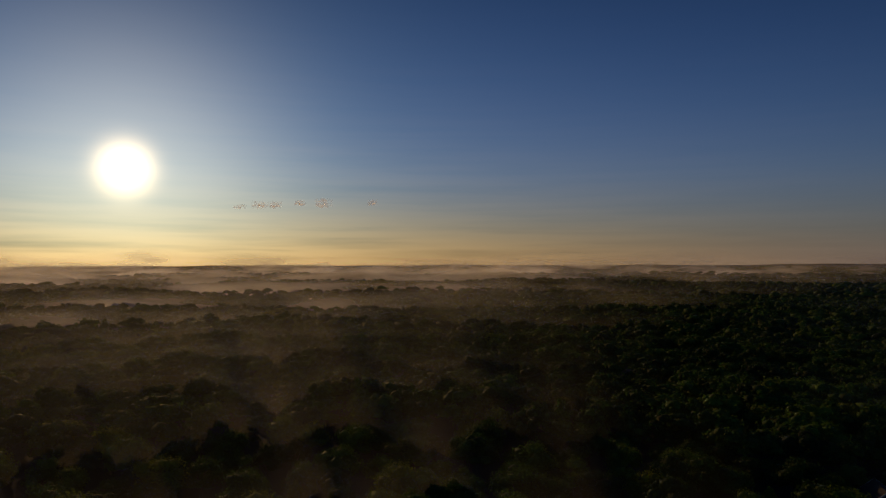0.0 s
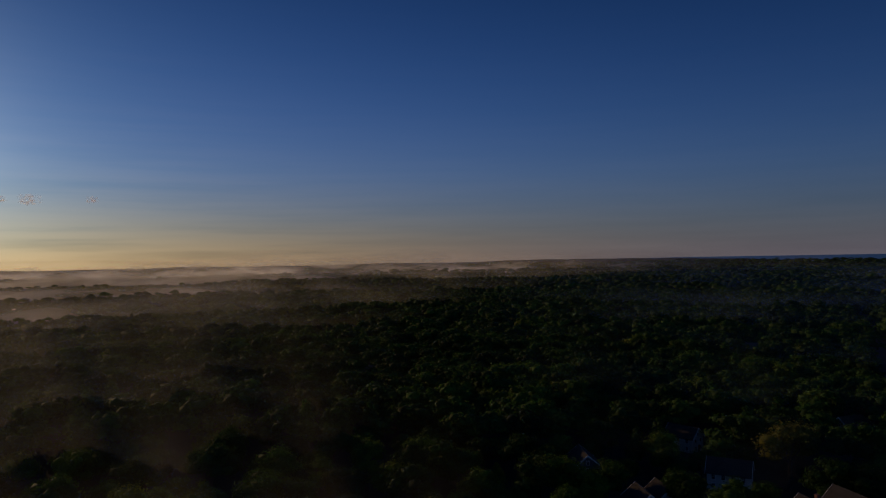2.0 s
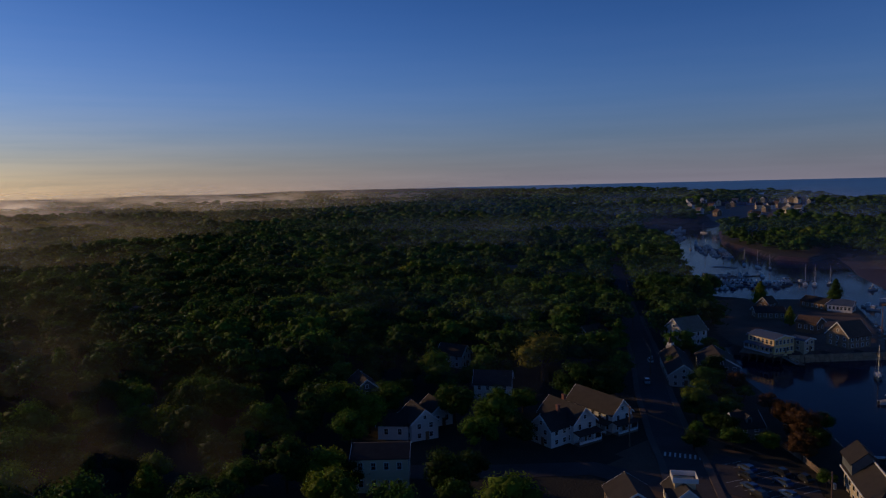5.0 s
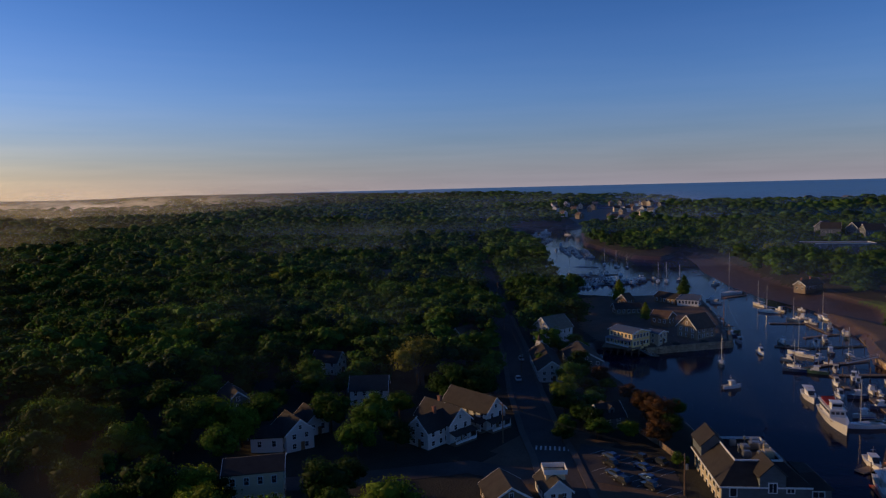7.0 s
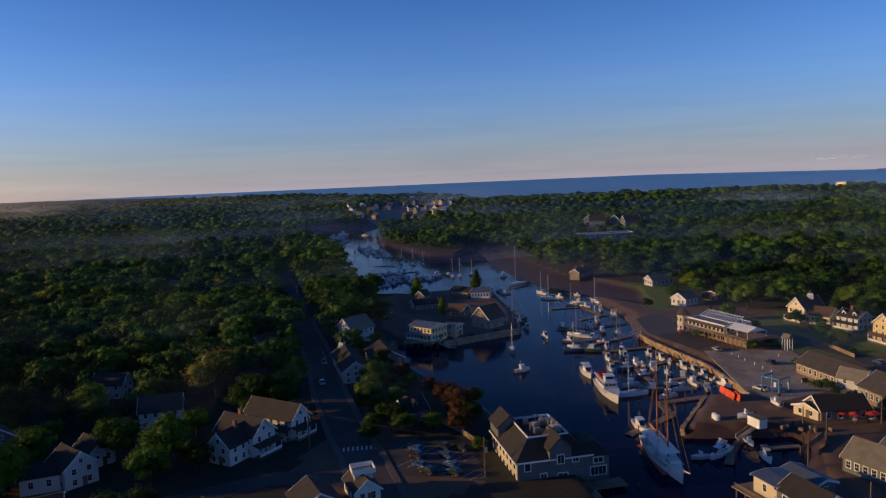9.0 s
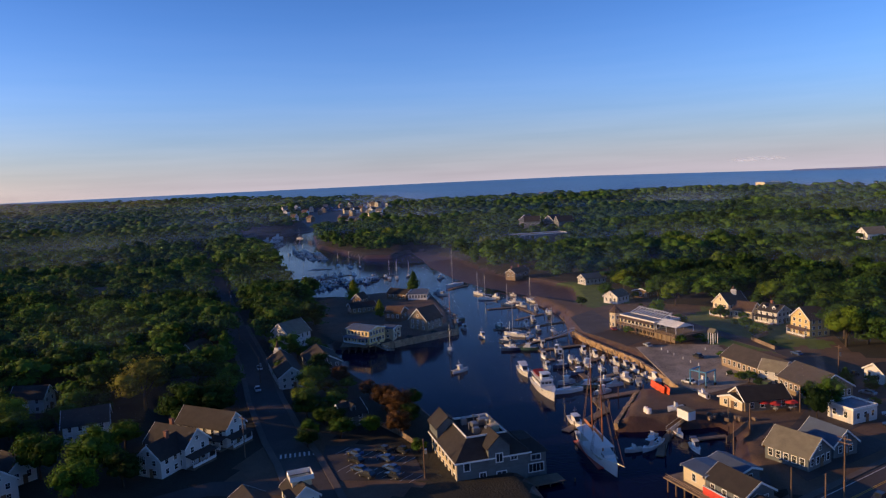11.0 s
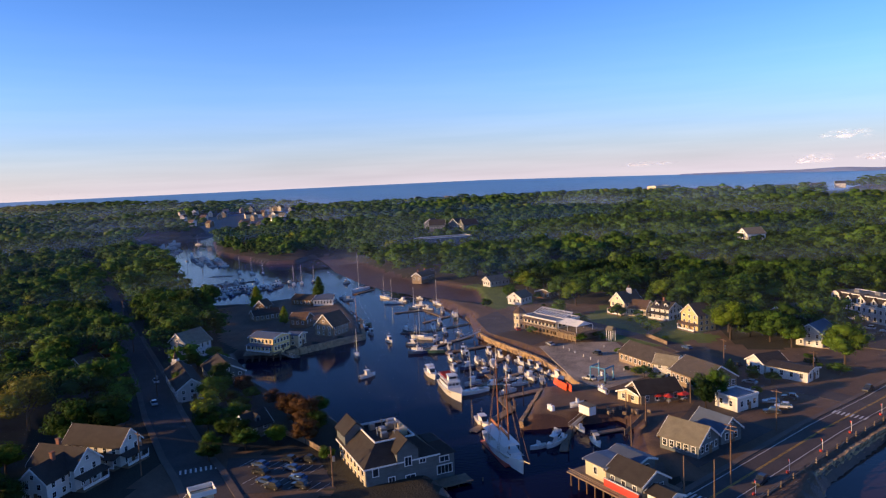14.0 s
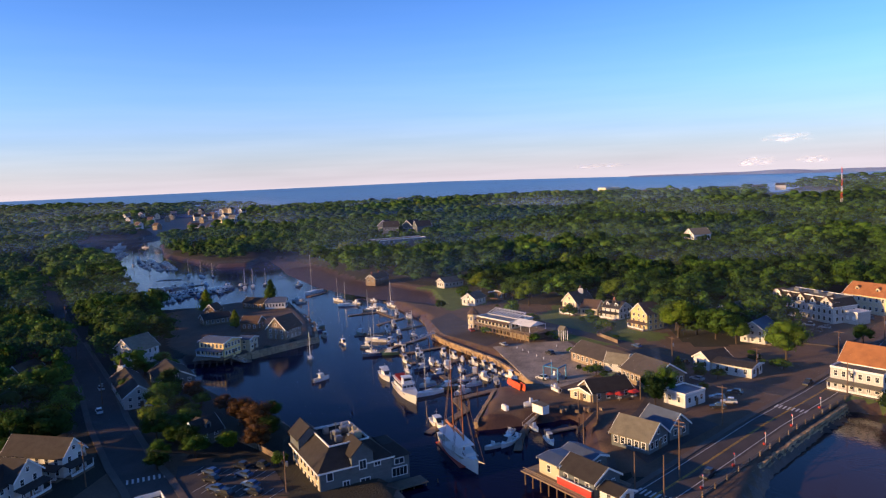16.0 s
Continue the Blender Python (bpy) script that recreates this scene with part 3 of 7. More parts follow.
for key, (line, half) in ROADS.items():
    fine = refine(line)
    tagged(part("road", ribbon(fine, -half, half, {'main': 0.10, 'ocean': 0.09, 'side': 0.075, 'beach': 0.08}[key], 1.2 if key == "main" else 0.3), M_ASPHALT), "worn grey asphalt road with painted lines", "road", kind="structure")
    if key == "main":
        for d in (-0.22, 0.1):
            tagged(part("centre_line", ribbon(fine, d, d + 0.14, 0.115), M_YELLOWLINE), "double yellow centre line on the road", "road marking", kind="structure")
        for d in (-half + 0.9, half - 1.1):
            tagged(part("edge_line", ribbon(fine, d, d + 0.16, 0.115), M_WHITELINE), "white edge line on the road", "road marking", kind="structure")
        for d0, d1 in ((-half - 2.4, -half), (half, half + 1.4)):
            tagged(part("pavement", ribbon(fine, d0, d1, 0.25, 1.2), M_PAVE), "concrete pavement with a kerb along the road", "pavement", kind="structure")
    if key == "ocean":
        for d0, d1 in ((-half - 1.6, -half), (half, half + 1.6)):
            tagged(part("pavement", ribbon(fine[:40], d0, d1, 0.25, 0.3), M_PAVE), "narrow pavement with a kerb along the street", "pavement", kind="structure")


def crosswalk(x, y, rz, length, n=8, w=0.45, long=2.6):
    g = Geo()
    for k in range(n):
        g.box(((k + 0.5) / n * length - length / 2, 0, 0), (w, long, 0.012))
    ob = part("crosswalk", g, M_WHITELINE)
    ob.matrix_basis = pose(x, y, 3.125, 0, 0, rz)
    tagged(ob, "white striped crosswalk on the asphalt", "road marking", kind="structure")


crosswalk(187, -70.5, 50, 8.6)
crosswalk(136, -25.5, 50, 8.6)
crosswalk(143, 86, -60, 9)

# painted bays of the small parking lot
for k in range(9):
    for bx, by in ((147.5, 67.0), (138.5, 62.0)):
        g = part("bay_line", Geo().box((0, 0, 0), (4.6, 0.12, 0.01)), M_WHITELINE)
        g.matrix_basis = pose(bx - 1.1 + 0.85 * (k - 4) * 0.35, by + 2.4 * (k - 4) * 0.95, 3.075, 0, 0, -20)
        tagged(g, "white painted line between two parking bays", "road marking", kind="structure")

# parking areas
def slab(name, outline, z, mat, label, thick=0.3):
    ob = part(name, Geo().prism(outline, z - thick, z), mat)
    tagged(ob, label, name.replace("_", " "), kind="structure")


slab("parking_lot", [(260.5, 11.2), (266.7, -2.5), (267.4, -17.8), (224.6, -27.4), (207.0, -10.0), (216.8, -1.6)], 3.06, M_LOT, "pale worn gravel parking lot beside the seawall")
slab("parking_lot", [(150, 82), (152, 60), (136, 50), (131, 74)], 3.06, M_ASPHALT, "small dark asphalt parking lot with painted bays")
slab("parking_lot", [(152, -27), (176, -49), (184, -42), (196, -51), (212, -62), (222, -52), (206, -38), (186, -30), (170, -20)], 3.06, M_ASPHALT, "asphalt forecourt parking between the shops")
slab("parking_lot", [(330, -100), (286, -100), (262, -92), (250, -112), (275, -132), (300, -150)], 3.4, M_ASPHALT, "asphalt hotel parking lot", 0.6)
slab("parking_lot", [(306, 24), (276, 5), (262, 14), (284, 33), (312, 42), (330, 34)], 3.06, M_ASPHALT, "asphalt lot in front of the restaurant")

# ---- houses: footprints first, so that trees keep clear ----
BUILT = []


def windows_on(e, u0, u1, z0, n, place, w, hh, label="", trim=M_TRIM):
    """n windows in a row between u0 and u1 on one face; place(u, z, out) gives the pose on that face."""
    for k in range(n):
        u = u0 + (u1 - u0) * (k + 0.5) / n
        m = place(u, z0)
        f = Geo().box((0, 0, 0), (w + 0.24, 0.10, hh + 0.24))
        fr = part("window", f, trim, e)
        fr.matrix_basis = m
        g = Geo()
        g.box((-w / 4, -0.045, hh / 4), (w / 2 - 0.06, 0.06, hh / 2 - 0.06)).box((w / 4, -0.045, hh / 4), (w / 2 - 0.06, 0.06, hh / 2 - 0.06))
        g.box((0, -0.04, -hh / 4), (w - 0.06, 0.06, hh / 2 - 0.06))
        part("pane", g, M_GLASS, fr)


def house(name, label, x, y, rz, w, l, eave, rise, wall, roof, floors=2, chimney=0, z=None, over=0.45, win=2.6, flat=False, door=True, category="house", trim=M_TRIM, faces="fblr", dormers=0, porch=""):
    """A house with its ridge along local y; gables look along -y (front) and +y (back)."""
    z = float(land(x, y)) if z is None else z
    z = max(z, 3.0)
    BUILT.append((x, y, 0.5 * math.hypot(w, l)))
    e = thing(name, pose(x, y, z, 0, 0, rz), label, category)
    a, b = w / 2, l / 2
    if flat:
        g = Geo().box((0, 0, eave / 2 - 0.5), (w, l, eave + 1.0))
        part("wall", g, wall, e)
        r = Geo().box((0, 0, eave + 0.05), (w - 0.3, l - 0.3, 0.1))
        part("roof", r, roof, e)
        p = Geo()
        for sx, sy, cx, cy in ((w + 0.2, 0.25, 0, -b), (w + 0.2, 0.25, 0, b), (0.25, l - 0.05, -a, 0), (0.25, l - 0.05, a, 0)):
            p.box((cx, cy, eave + 0.22), (sx, sy, 0.55))
        part("parapet", p, trim, e)
    else:
        g = Geo().add([(-a, -b, -1), (a, -b, -1), (a, b, -1), (-a, b, -1), (-a, -b, eave), (a, -b, eave), (a, b, eave), (-a, b, eave), (0, -b, eave + rise), (0, b, eave + rise)],
                      [(3, 2, 1, 0), (0, 1, 5, 8, 4), (2, 3, 7, 9, 6), (1, 2, 6, 5), (3, 0, 4, 7), (4, 8, 9, 7), (5, 6, 9, 8)])
        part("wall", g, wall, e)
        k = rise / a
        for s in (-1, 1):
            r = Geo()
            x0, z0 = s * (a + over), eave - k * over
            lo, t = 0.03, 0.18
            vs = [(x0, -b - over, z0 + lo), (0, -b - over, eave + rise + lo), (0, b + over, eave + rise + lo), (x0, b + over, z0 + lo)]
            vs += [(p[0], p[1], p[2] + t) for p in vs]
            fs = [(0, 1, 2, 3), (7, 6, 5, 4), (0, 4, 5, 1), (2, 6, 7, 3), (3, 7, 4, 0), (1, 5, 6, 2)]
            r.add(vs, fs)
            part("roof", r, roof, e)
            for yy in (-b - over - 0.04, b + over + 0.04):
                q = Geo()
                q.add([(x0, yy - 0.04, z0 - 0.22), (0, yy - 0.04, eave + rise - 0.22), (0, yy - 0.04, eave + rise + 0.24), (x0, yy - 0.04, z0 + 0.24),
                       (x0, yy + 0.04, z0 - 0.22), (0, yy + 0.04, eave + rise - 0.22), (0, yy + 0.04, eave + rise + 0.24), (x0, yy + 0.04, z0 + 0.24)],
                      [(0, 1, 2, 3), (7, 6, 5, 4), (0, 4, 5, 1), (2, 6, 7, 3), (3, 7, 4, 0), (1, 5, 6, 2)])
                part("bargeboard", q, trim, e)
        for c in range(chimney):
            cy = (c - (chimney - 1) / 2) * l * 0.5 + l * 0.12
            part("chimney", Geo().box((0.3, cy, eave + rise + 0.3), (0.7, 0.9, 2.2)).box((0.3, cy, eave + rise + 1.45), (0.9, 1.1, 0.18)), M_BRICK, e)
        for d in range(dormers):
            cy = (d + 0.5) / dormers * l - b
            for s in (-1, 1):
                dx = s * a * 0.52
                dz = eave + rise * 0.42
                dg = Geo().add([(dx - s * 1.2, cy - 0.8, dz - 0.7), (dx + s * 0.8, cy - 0.8, dz - 0.7), (dx + s * 0.8, cy + 0.8, dz - 0.7), (dx - s * 1.2, cy + 0.8, dz - 0.7),
                                (dx - s * 1.2, cy - 0.8, dz + 0.8), (dx + s * 0.8, cy - 0.8, dz + 0.8), (dx + s * 0.8, cy + 0.8, dz + 0.8), (dx - s * 1.2, cy + 0.8, dz + 0.8),
                                (dx - s * 1.6, cy, dz + 1.5), (dx + s * 0.8, cy, dz + 1.5)],
                               [(0, 1, 2, 3), (1, 2, 6, 9, 5), (0, 1, 5, 4), (2, 3, 7, 6), (4, 5, 9, 8), (6, 7, 8, 9)])
                dm = part("dormer", dg, wall, e)
                rg = Geo()
                for t in (-1, 1):
                    rg.add([(dx - s * 1.6, cy, dz + 1.62), (dx + s * 1.05, cy, dz + 1.62), (dx + s * 1.05, cy + t * 1.05, dz + 0.75), (dx - s * 1.4, cy + t * 1.05, dz + 0.75),
                            (dx - s * 1.6, cy, dz + 1.5), (dx + s * 1.05, cy, dz + 1.5), (dx + s * 1.05, cy + t * 1.05, dz + 0.63), (dx - s * 1.4, cy + t * 1.05, dz + 0.63)],
                           [(0, 1, 2, 3), (7, 6, 5, 4), (0, 4, 5, 1), (1, 5, 6, 2), (2, 6, 7, 3), (3, 7, 4, 0)])
                part("dormer_roof", rg, roof, dm)
                pg = Geo().box((dx + s * 0.82, cy, dz + 0.1), (0.08, 0.8, 1.0))
                part("pane", pg, M_GLASS, dm)
    fh = eave / floors
    spots = {"f": (w, lambda u, zz: pose(u, -b - 0.03, zz)), "b": (w, lambda u, zz: pose(-u, b + 0.03, zz, 0, 0, 180)),
             "l": (l, lambda u, zz: pose(-a - 0.03, -u, zz, 0, 0, -90)), "r": (l, lambda u, zz: pose(a + 0.03, u, zz, 0, 0, 90))}
    for key in faces:
        span, place = spots[key]
        c, q = math.cos(radians(rz)), math.sin(radians(rz))
        look_x, look_y = {'f': (q, -c), 'b': (-q, c), 'l': (-c, -q), 'r': (c, q)}[key]
        back = look_x * x + look_y * y > 0.1 * math.hypot(x, y)
        n = max(1, int(span / (win * (2.6 if back else 1))))
        if back and math.hypot(x, y) > 400:
            continue
        for fl in range(floors):
            windows_on(e, -span / 2 + 0.4, span / 2 - 0.4, fh * (fl + 0.56), n, place, 0.95, min(1.5, fh * 0.52), trim=trim)
        if key in "fb" and not flat and rise > 2.2:
            windows_on(e, -1, 1, eave + rise * 0.36, 1, place, 0.8, 1.0, trim=trim)
    if door:
        d = part("door", Geo().box((0, 0, 1.05), (1.0, 0.12, 2.1)), M_BROWN, e, "dark wooden front door")
        d.matrix_basis = pose(w * 0.08, -b - 0.05, 0)
        part("door_handle", Geo().box((0.36, -0.08, 1.0), (0.05, 0.08, 0.16)), M_STEEL, d)
    for key in "fblr":
        if key not in porch:
            continue
        span, place = spots[key]
        pf = Geo().box((0, -1.1, 0.25 - 0.5), (span, 2.2, 1.0))
        p = part("porch", pf, M_WOOD, e)
        p.matrix_basis = place(0, 0)
        part("porch_roof", Geo().add([(-span / 2 - 0.2, 0, 3.3), (span / 2 + 0.2, 0, 3.3), (span / 2 + 0.2, -2.5, 2.75), (-span / 2 - 0.2, -2.5, 2.75),
                                      (-span / 2 - 0.2, 0, 3.1), (span / 2 + 0.2, 0, 3.1), (span / 2 + 0.2, -2.5, 2.6), (-span / 2 - 0.2, -2.5, 2.6)],
                                     [(3, 2, 1, 0), (4, 5, 6, 7), (0, 1, 5, 4), (1, 2, 6, 5), (2, 3, 7, 6), (3, 0, 4, 7)]), roof, p)
        nn = max(2, int(span / 2.4)) + 1
        for k in range(nn):
            part("post", Geo().box((-span / 2 + 0.15 + (span - 0.3) * k / (nn - 1), -2.1, 1.65), (0.16, 0.16, 2.0)), trim, p)
        part("railing", Geo().box((0, -2.1, 1.15), (span - 0.3, 0.08, 0.1)).box((0, -2.1, 0.75), (span - 0.3, 0.04, 0.55)), trim, p)
    return e


def house_pq(name, label, p, q, depth, ridge, *args, **kw):
    """A house whose near wall runs from p to q; ridge 'along' that wall, or 'gable' if that wall is a gable end."""
    ux, uy = q[0] - p[0], q[1] - p[1]
    n = math.hypot(ux, uy)
    ux, uy = ux / n, uy / n
    nx, ny = -uy, ux
    mx, my = (p[0] + q[0]) / 2, (p[1] + q[1]) / 2
    if nx * mx + ny * my < 0:
        nx, ny = -nx, -ny
    x, y = mx + nx * depth / 2, my + ny * depth / 2
    if ridge == "gable":
        return house(name, label, x, y, math.degrees(math.atan2(-nx, ny)), n, depth, *args, **kw)
    # the near wall is the long left side
    return house(name, label, x, y, math.degrees(math.atan2(ny, nx)), depth, n, *args, **kw)


# west bank
house_pq("house", "white clapboard house with a dark roof and a green-shuttered gable", (130, 108), (137.5, 107), 13, "gable", 5.2, 3.4, M_WHITE, M_ROOF, chimney=1, porch="f")
house_pq("house", "white clapboard side wing with a lit gable edge", (124.5, 117), (124, 110), 9, "gable", 4.6, 3.0, M_WHITE, M_ROOF, chimney=1)
house_pq("house", "long white clapboard house with a porch and a dark roof", (143, 106), (150, 105), 17, "gable", 5.0, 3.4, M_WHITE, M_ROOF, porch="fl")
house_pq("house", "white clapboard house with a front gable among dark trees", (101, 136), (108, 134), 9, "gable", 4.8, 3.0, M_WHITE, M_ROOF)
house_pq("house", "low white wing of the house among dark trees", (95.5, 143), (101, 137.5), 6, "along", 3.9, 1.8, M_WHITE, M_ROOF, floors=1)
house_pq("house", "small white gabled outbuilding under the trees", (111.5, 141), (117.5, 139.5), 8, "gable", 3.8, 2.6, M_WHITE, M_ROOF, floors=1)
house_pq("house", "cream flat-fronted building with dark sash windows", (74, 121), (83, 113.5), 9, "along", 7.5, 1.6, M_CREAM, M_ROOF)
house_pq("hall", "dark-roofed shingled hall beside the square", (106, 78), (112.5, 72.5), 9, "gable", 2.6, 2.6, M_SHINGLE, M_ROOF, floors=1)
house_pq("hall", "white gabled hall with a railed roof deck", (116, 71.5), (120, 67.8), 8, "gable", 2.8, 2.2, M_WHITE, M_ROOF, floors=1)
house_pq("house", "white gabled house at the bend of the street", (241.4, 154.0), (238.5, 143.5), 12, "gable", 6.0, 4.4, M_WHITE, M_ROOFGREY)
house("house", "dark-roofed shop row behind the street front", 217, 118, -51, 11, 17, 3.8, 3.0, M_BLUEGREY, M_ROOF)
house("house", "white clapboard shop with a long dark roof", 203.5, 124.5, -51, 8.5, 28, 4.0, 3.0, M_WHITE, M_ROOF)
house_pq("house", "blue-grey cottage with a white dormer near the water", (164.4, 87.5), (161, 81.8), 7, "gable", 3.4, 2.8, M_BLUEGREY, M_ROOF, dormers=1)
house_pq("house", "brown gabled house with a lit roof among trees", (212.8, 176), (212.5, 168), 11, "gable", 4.2, 3.8, M_SHINGLE, M_ROOFBROWN, dormers=1)
house("house", "white house half hidden in the trees", 143, 150, 40, 8, 11, 4.8, 3.2, M_WHITE, M_ROOF)
house("house", "white cottage half hidden in the trees", 158, 186, 20, 7, 10, 4.6, 3.0, M_WHITE, M_ROOF)
house("house", "grey house half hidden in the trees", 110, 172, -20, 8, 11, 4.8, 3.2, M_BLUEGREY, M_ROOF)
for hx, hy, hr in ((150, 300, 70), (205, 262, 10), (262, 300, 80), (90, 330, 40), (330, 330, 40)):
    house("house", "white gabled house showing between dark trees", hx, hy, hr, 9, 13, 5.4, 3.6, M_WHITE, M_ROOFGREY, win=3.6)
# wharf on the west bank
house_pq("boathouse", "yellow two-storey boathouse with a balcony on the pier", (254.6, 126), (251, 114.5), 10, "along", 5.6, 1.2, M_YELLOW, M_ROOFBLUE, category="boathouse", porch="l", win=2.0)
house_pq("boathouse", "small cream annex of the boathouse", (263, 113.5), (262, 108.5), 6, "along", 4.4, 0.8, M_CREAM, M_ROOFBLUE, category="boathouse")
house_pq("house", "tan shingled house with a steep brown gable and tall windows", (281.7, 108.5), (278.2, 99.2), 11, "gable", 4.6, 4.8, M_SHINGLE, M_ROOFBROWN)
house_pq("house", "brown boarded shed with a low brown roof", (296.3, 126.2), (295.5, 118), 7, "along", 4.6, 2.0, M_BROWN, M_ROOFBROWN, floors=1)
house_pq("shed", "long dark boarded shed at the wharf edge", (355.8, 149.6), (351.2, 136.6), 8, "along", 3.2, 2.2, M_BROWN, M_ROOF, floors=1, category="shed")
house_pq("shed", "long white shed with a pale blue roof", (351.4, 135.4), (353.2, 125), 8, "along", 3.4, 1.8, M_WHITE, M_ROOFBLUE, floors=1, category="shed", win=1.6)
house_pq("shed", "low boarded shed with a brown peaked roof", (336, 162), (335.3, 156), 7, "gable", 3.2, 2.8, M_BROWN, M_ROOFBROWN, floors=1, category="shed")
house("shed", "low dark shed on the wharf", 318, 148, 40, 8, 13, 3.0, 2.0, M_SHINGLE, M_ROOF, floors=1, category="shed")
house_pq("house", "grey gabled house by the water under trees", (309, 199.5), (308, 189.5), 11, "gable", 4.6, 3.6, M_BLUEGREY, M_ROOFGREY, dormers=1)
# east bank, from the far end to the road
house("shack", "tan shingled fishing shack on the gravel bank", 438, 92, 70, 7, 17, 3.8, 2.4, M_SHINGLE, M_ROOFBROWN, floors=1, chimney=2)
house("house", "small white house at the edge of the woods", 412, 42, 40, 8, 14, 3.6, 2.4, M_WHITE, M_ROOFGREY, floors=1)
house("garage", "white garage with a grey gabled roof", 352, 24, 60, 8, 10, 3.6, 2.6, M_WHITE, M_ROOFGREY, floors=1)
house("garage", "low building with a flat brown roof", 372, 8, 60, 9, 18, 3.6, 1.2, M_BROWN, M_ROOFBROWN, floors=1)
house_pq("villa", "cream villa with a tall arched gable and a cupola", (323, -19.5), (316.5, -25.3), 11, "gable", 6.0, 4.2, M_CREAM, M_ROOFBROWN, category="villa", porch="f")
house_pq("villa", "brown-roofed wing of the cream villa", (316.5, -27), (312.5, -34), 9, "along", 3.8, 3.0, M_CREAM, M_ROOFBROWN, floors=1, category="villa")
house_pq("house", "white house with twin front gables and a long porch", (310.5, -36.2), (304, -42.6), 8, "along", 5.0, 2.4, M_WHITE, M_ROOF, porch="l", dormers=2, chimney=1)
house_pq("house", "yellow three-storey gabled house with a white balcony", (290, -45.5), (282, -50.6), 9, "gable", 6.8, 4.0, M_YELLOW, M_ROOFBROWN, floors=3, porch="fl")
house_pq("shop_row", "long shingled shop row with a grey roof", (239.5, -17), (219.6, -30.2), 10, "along", 3.4, 3.0, M_SHINGLE, M_ROOFSLATE, floors=1, category="shop", win=2.2)
house_pq("shop_row", "end block of the shingled shop row with skylights", (215.5, -30.6), (203, -37.8), 12, "along", 4.0, 3.6, M_SHINGLE, M_ROOFSLATE, floors=1, category="shop", win=2.0)
house("shop_row", "small white cross gable in front of the shop row", 221.5, -30.5, 146, 4.4, 7, 4.4, 2.4, M_WHITE, M_ROOFGREY, category="shop")
house_pq("clam_shack", "low brown seafood shack with a dark roof", (193.6, -19.5), (198.5, -31), 8, "along", 2.9, 2.6, M_SHINGLE, M_ROOF, floors=1, category="shop")
house_pq("clam_shack", "cream porch end of the seafood shack", (198.5, -13.5), (194, -18.8), 6, "gable", 2.5, 1.2, M_CREAM, M_ROOF, floors=1, category="shop")
house_pq("shop", "small white shop with a flat blue-grey roof", (193.5, -39), (188, -43.5), 8.5, "along", 3.6, 0, M_WHITE, M_ROOFBLUE, floors=1, flat=True, category="shop")
house_pq("shop", "grey shingled shop with a large pale roof and white gable windows", (163, -20.5), (156.5, -28), 8.6, "along", 3.2, 3.2, M_BLUEGREY, M_ROOFGREY, floors=1, category="shop", win=1.9)
house_pq("shop", "blue-roofed rear wing of the grey shop", (172, -29), (165, -34.5), 7, "along", 3.2, 2.8, M_BLUEGREY, M_ROOFBLUE, floors=1, category="shop")
house_pq("restaurant", "grey restaurant wing on piles with a dark gabled roof", (142.3, -7.0), (134.8, -13.4), 7.5, "along", 3.2, 2.2, M_BLUEGREY, M_ROOF, floors=1, category="restaurant")
house_pq("restaurant", "cream boarded end of the pile restaurant", (147.2, -2.9), (142.4, -6.9), 6.5, "along", 3.4, 0.4, M_CREAM, M_ROOFBLUE, floors=1, category="restaurant", win=9)
house_pq("restaurant", "blue-roofed rear wing of the pile restaurant", (152, -8.3), (145.5, -13.8), 5, "along", 3.3, 0.8, M_BLUEGREY, M_ROOFBLUE, floors=1, category="restaurant")
house_pq("restaurant", "white shed end of the pile restaurant", (134.4, -14.4), (130.8, -17.6), 4.5, "along", 2.3, 0.9, M_WHITE, M_ROOF, floors=1, category="restaurant")
house_pq("motel", "low white motel wing with a dark flat roof", (223, -60), (215, -69.5), 8, "along", 3.2, 0.8, M_WHITE, M_ROOF, floors=1, category="motel")
house_pq("motel", "white gabled front office of the motel", (230, -56), (223.5, -59.5), 9, "gable", 3.4, 2.2, M_WHITE, M_ROOF, floors=1, category="motel")
house_pq("hotel", "cream gabled inn building with an orange-brown roof", (312, -139), (290, -153), 14, "along", 7.5, 4.2, M_CREAM, M_ROOFORANGE, category="hotel", dormers=3)
house_pq("house", "white clapboard house with a porch and a flat grey roof", (204.5, -87.8), (194.5, -97.2), 6, "along", 6.4, 0, M_WHITE, M_ROOFGREY, floors=2, win=2.0, flat=True, porch="l")
house_pq("house", "cream house with a wide orange-brown gabled roof", (208.8, -92.2), (198.8, -101.6), 11, "along", 7.2, 4.4, M_CREAM, M_ROOFORANGE, floors=2, win=2.4)
house("house", "blue-grey house with white porches under the trees", 264, -88, 50, 9, 12, 5.0, 3.0, M_WHITE, M_ROOFBLUE, porch="fl")
house("house", "grey gabled house behind the trees", 292, -86, 40, 9, 12, 5.0, 3.6, M_BLUEGREY, M_ROOFGREY)
house("house", "dark-roofed house with a chimney among the trees", 352, -80, 20, 10, 14, 5.4, 4.2, M_CREAM, M_ROOF, chimney=1)
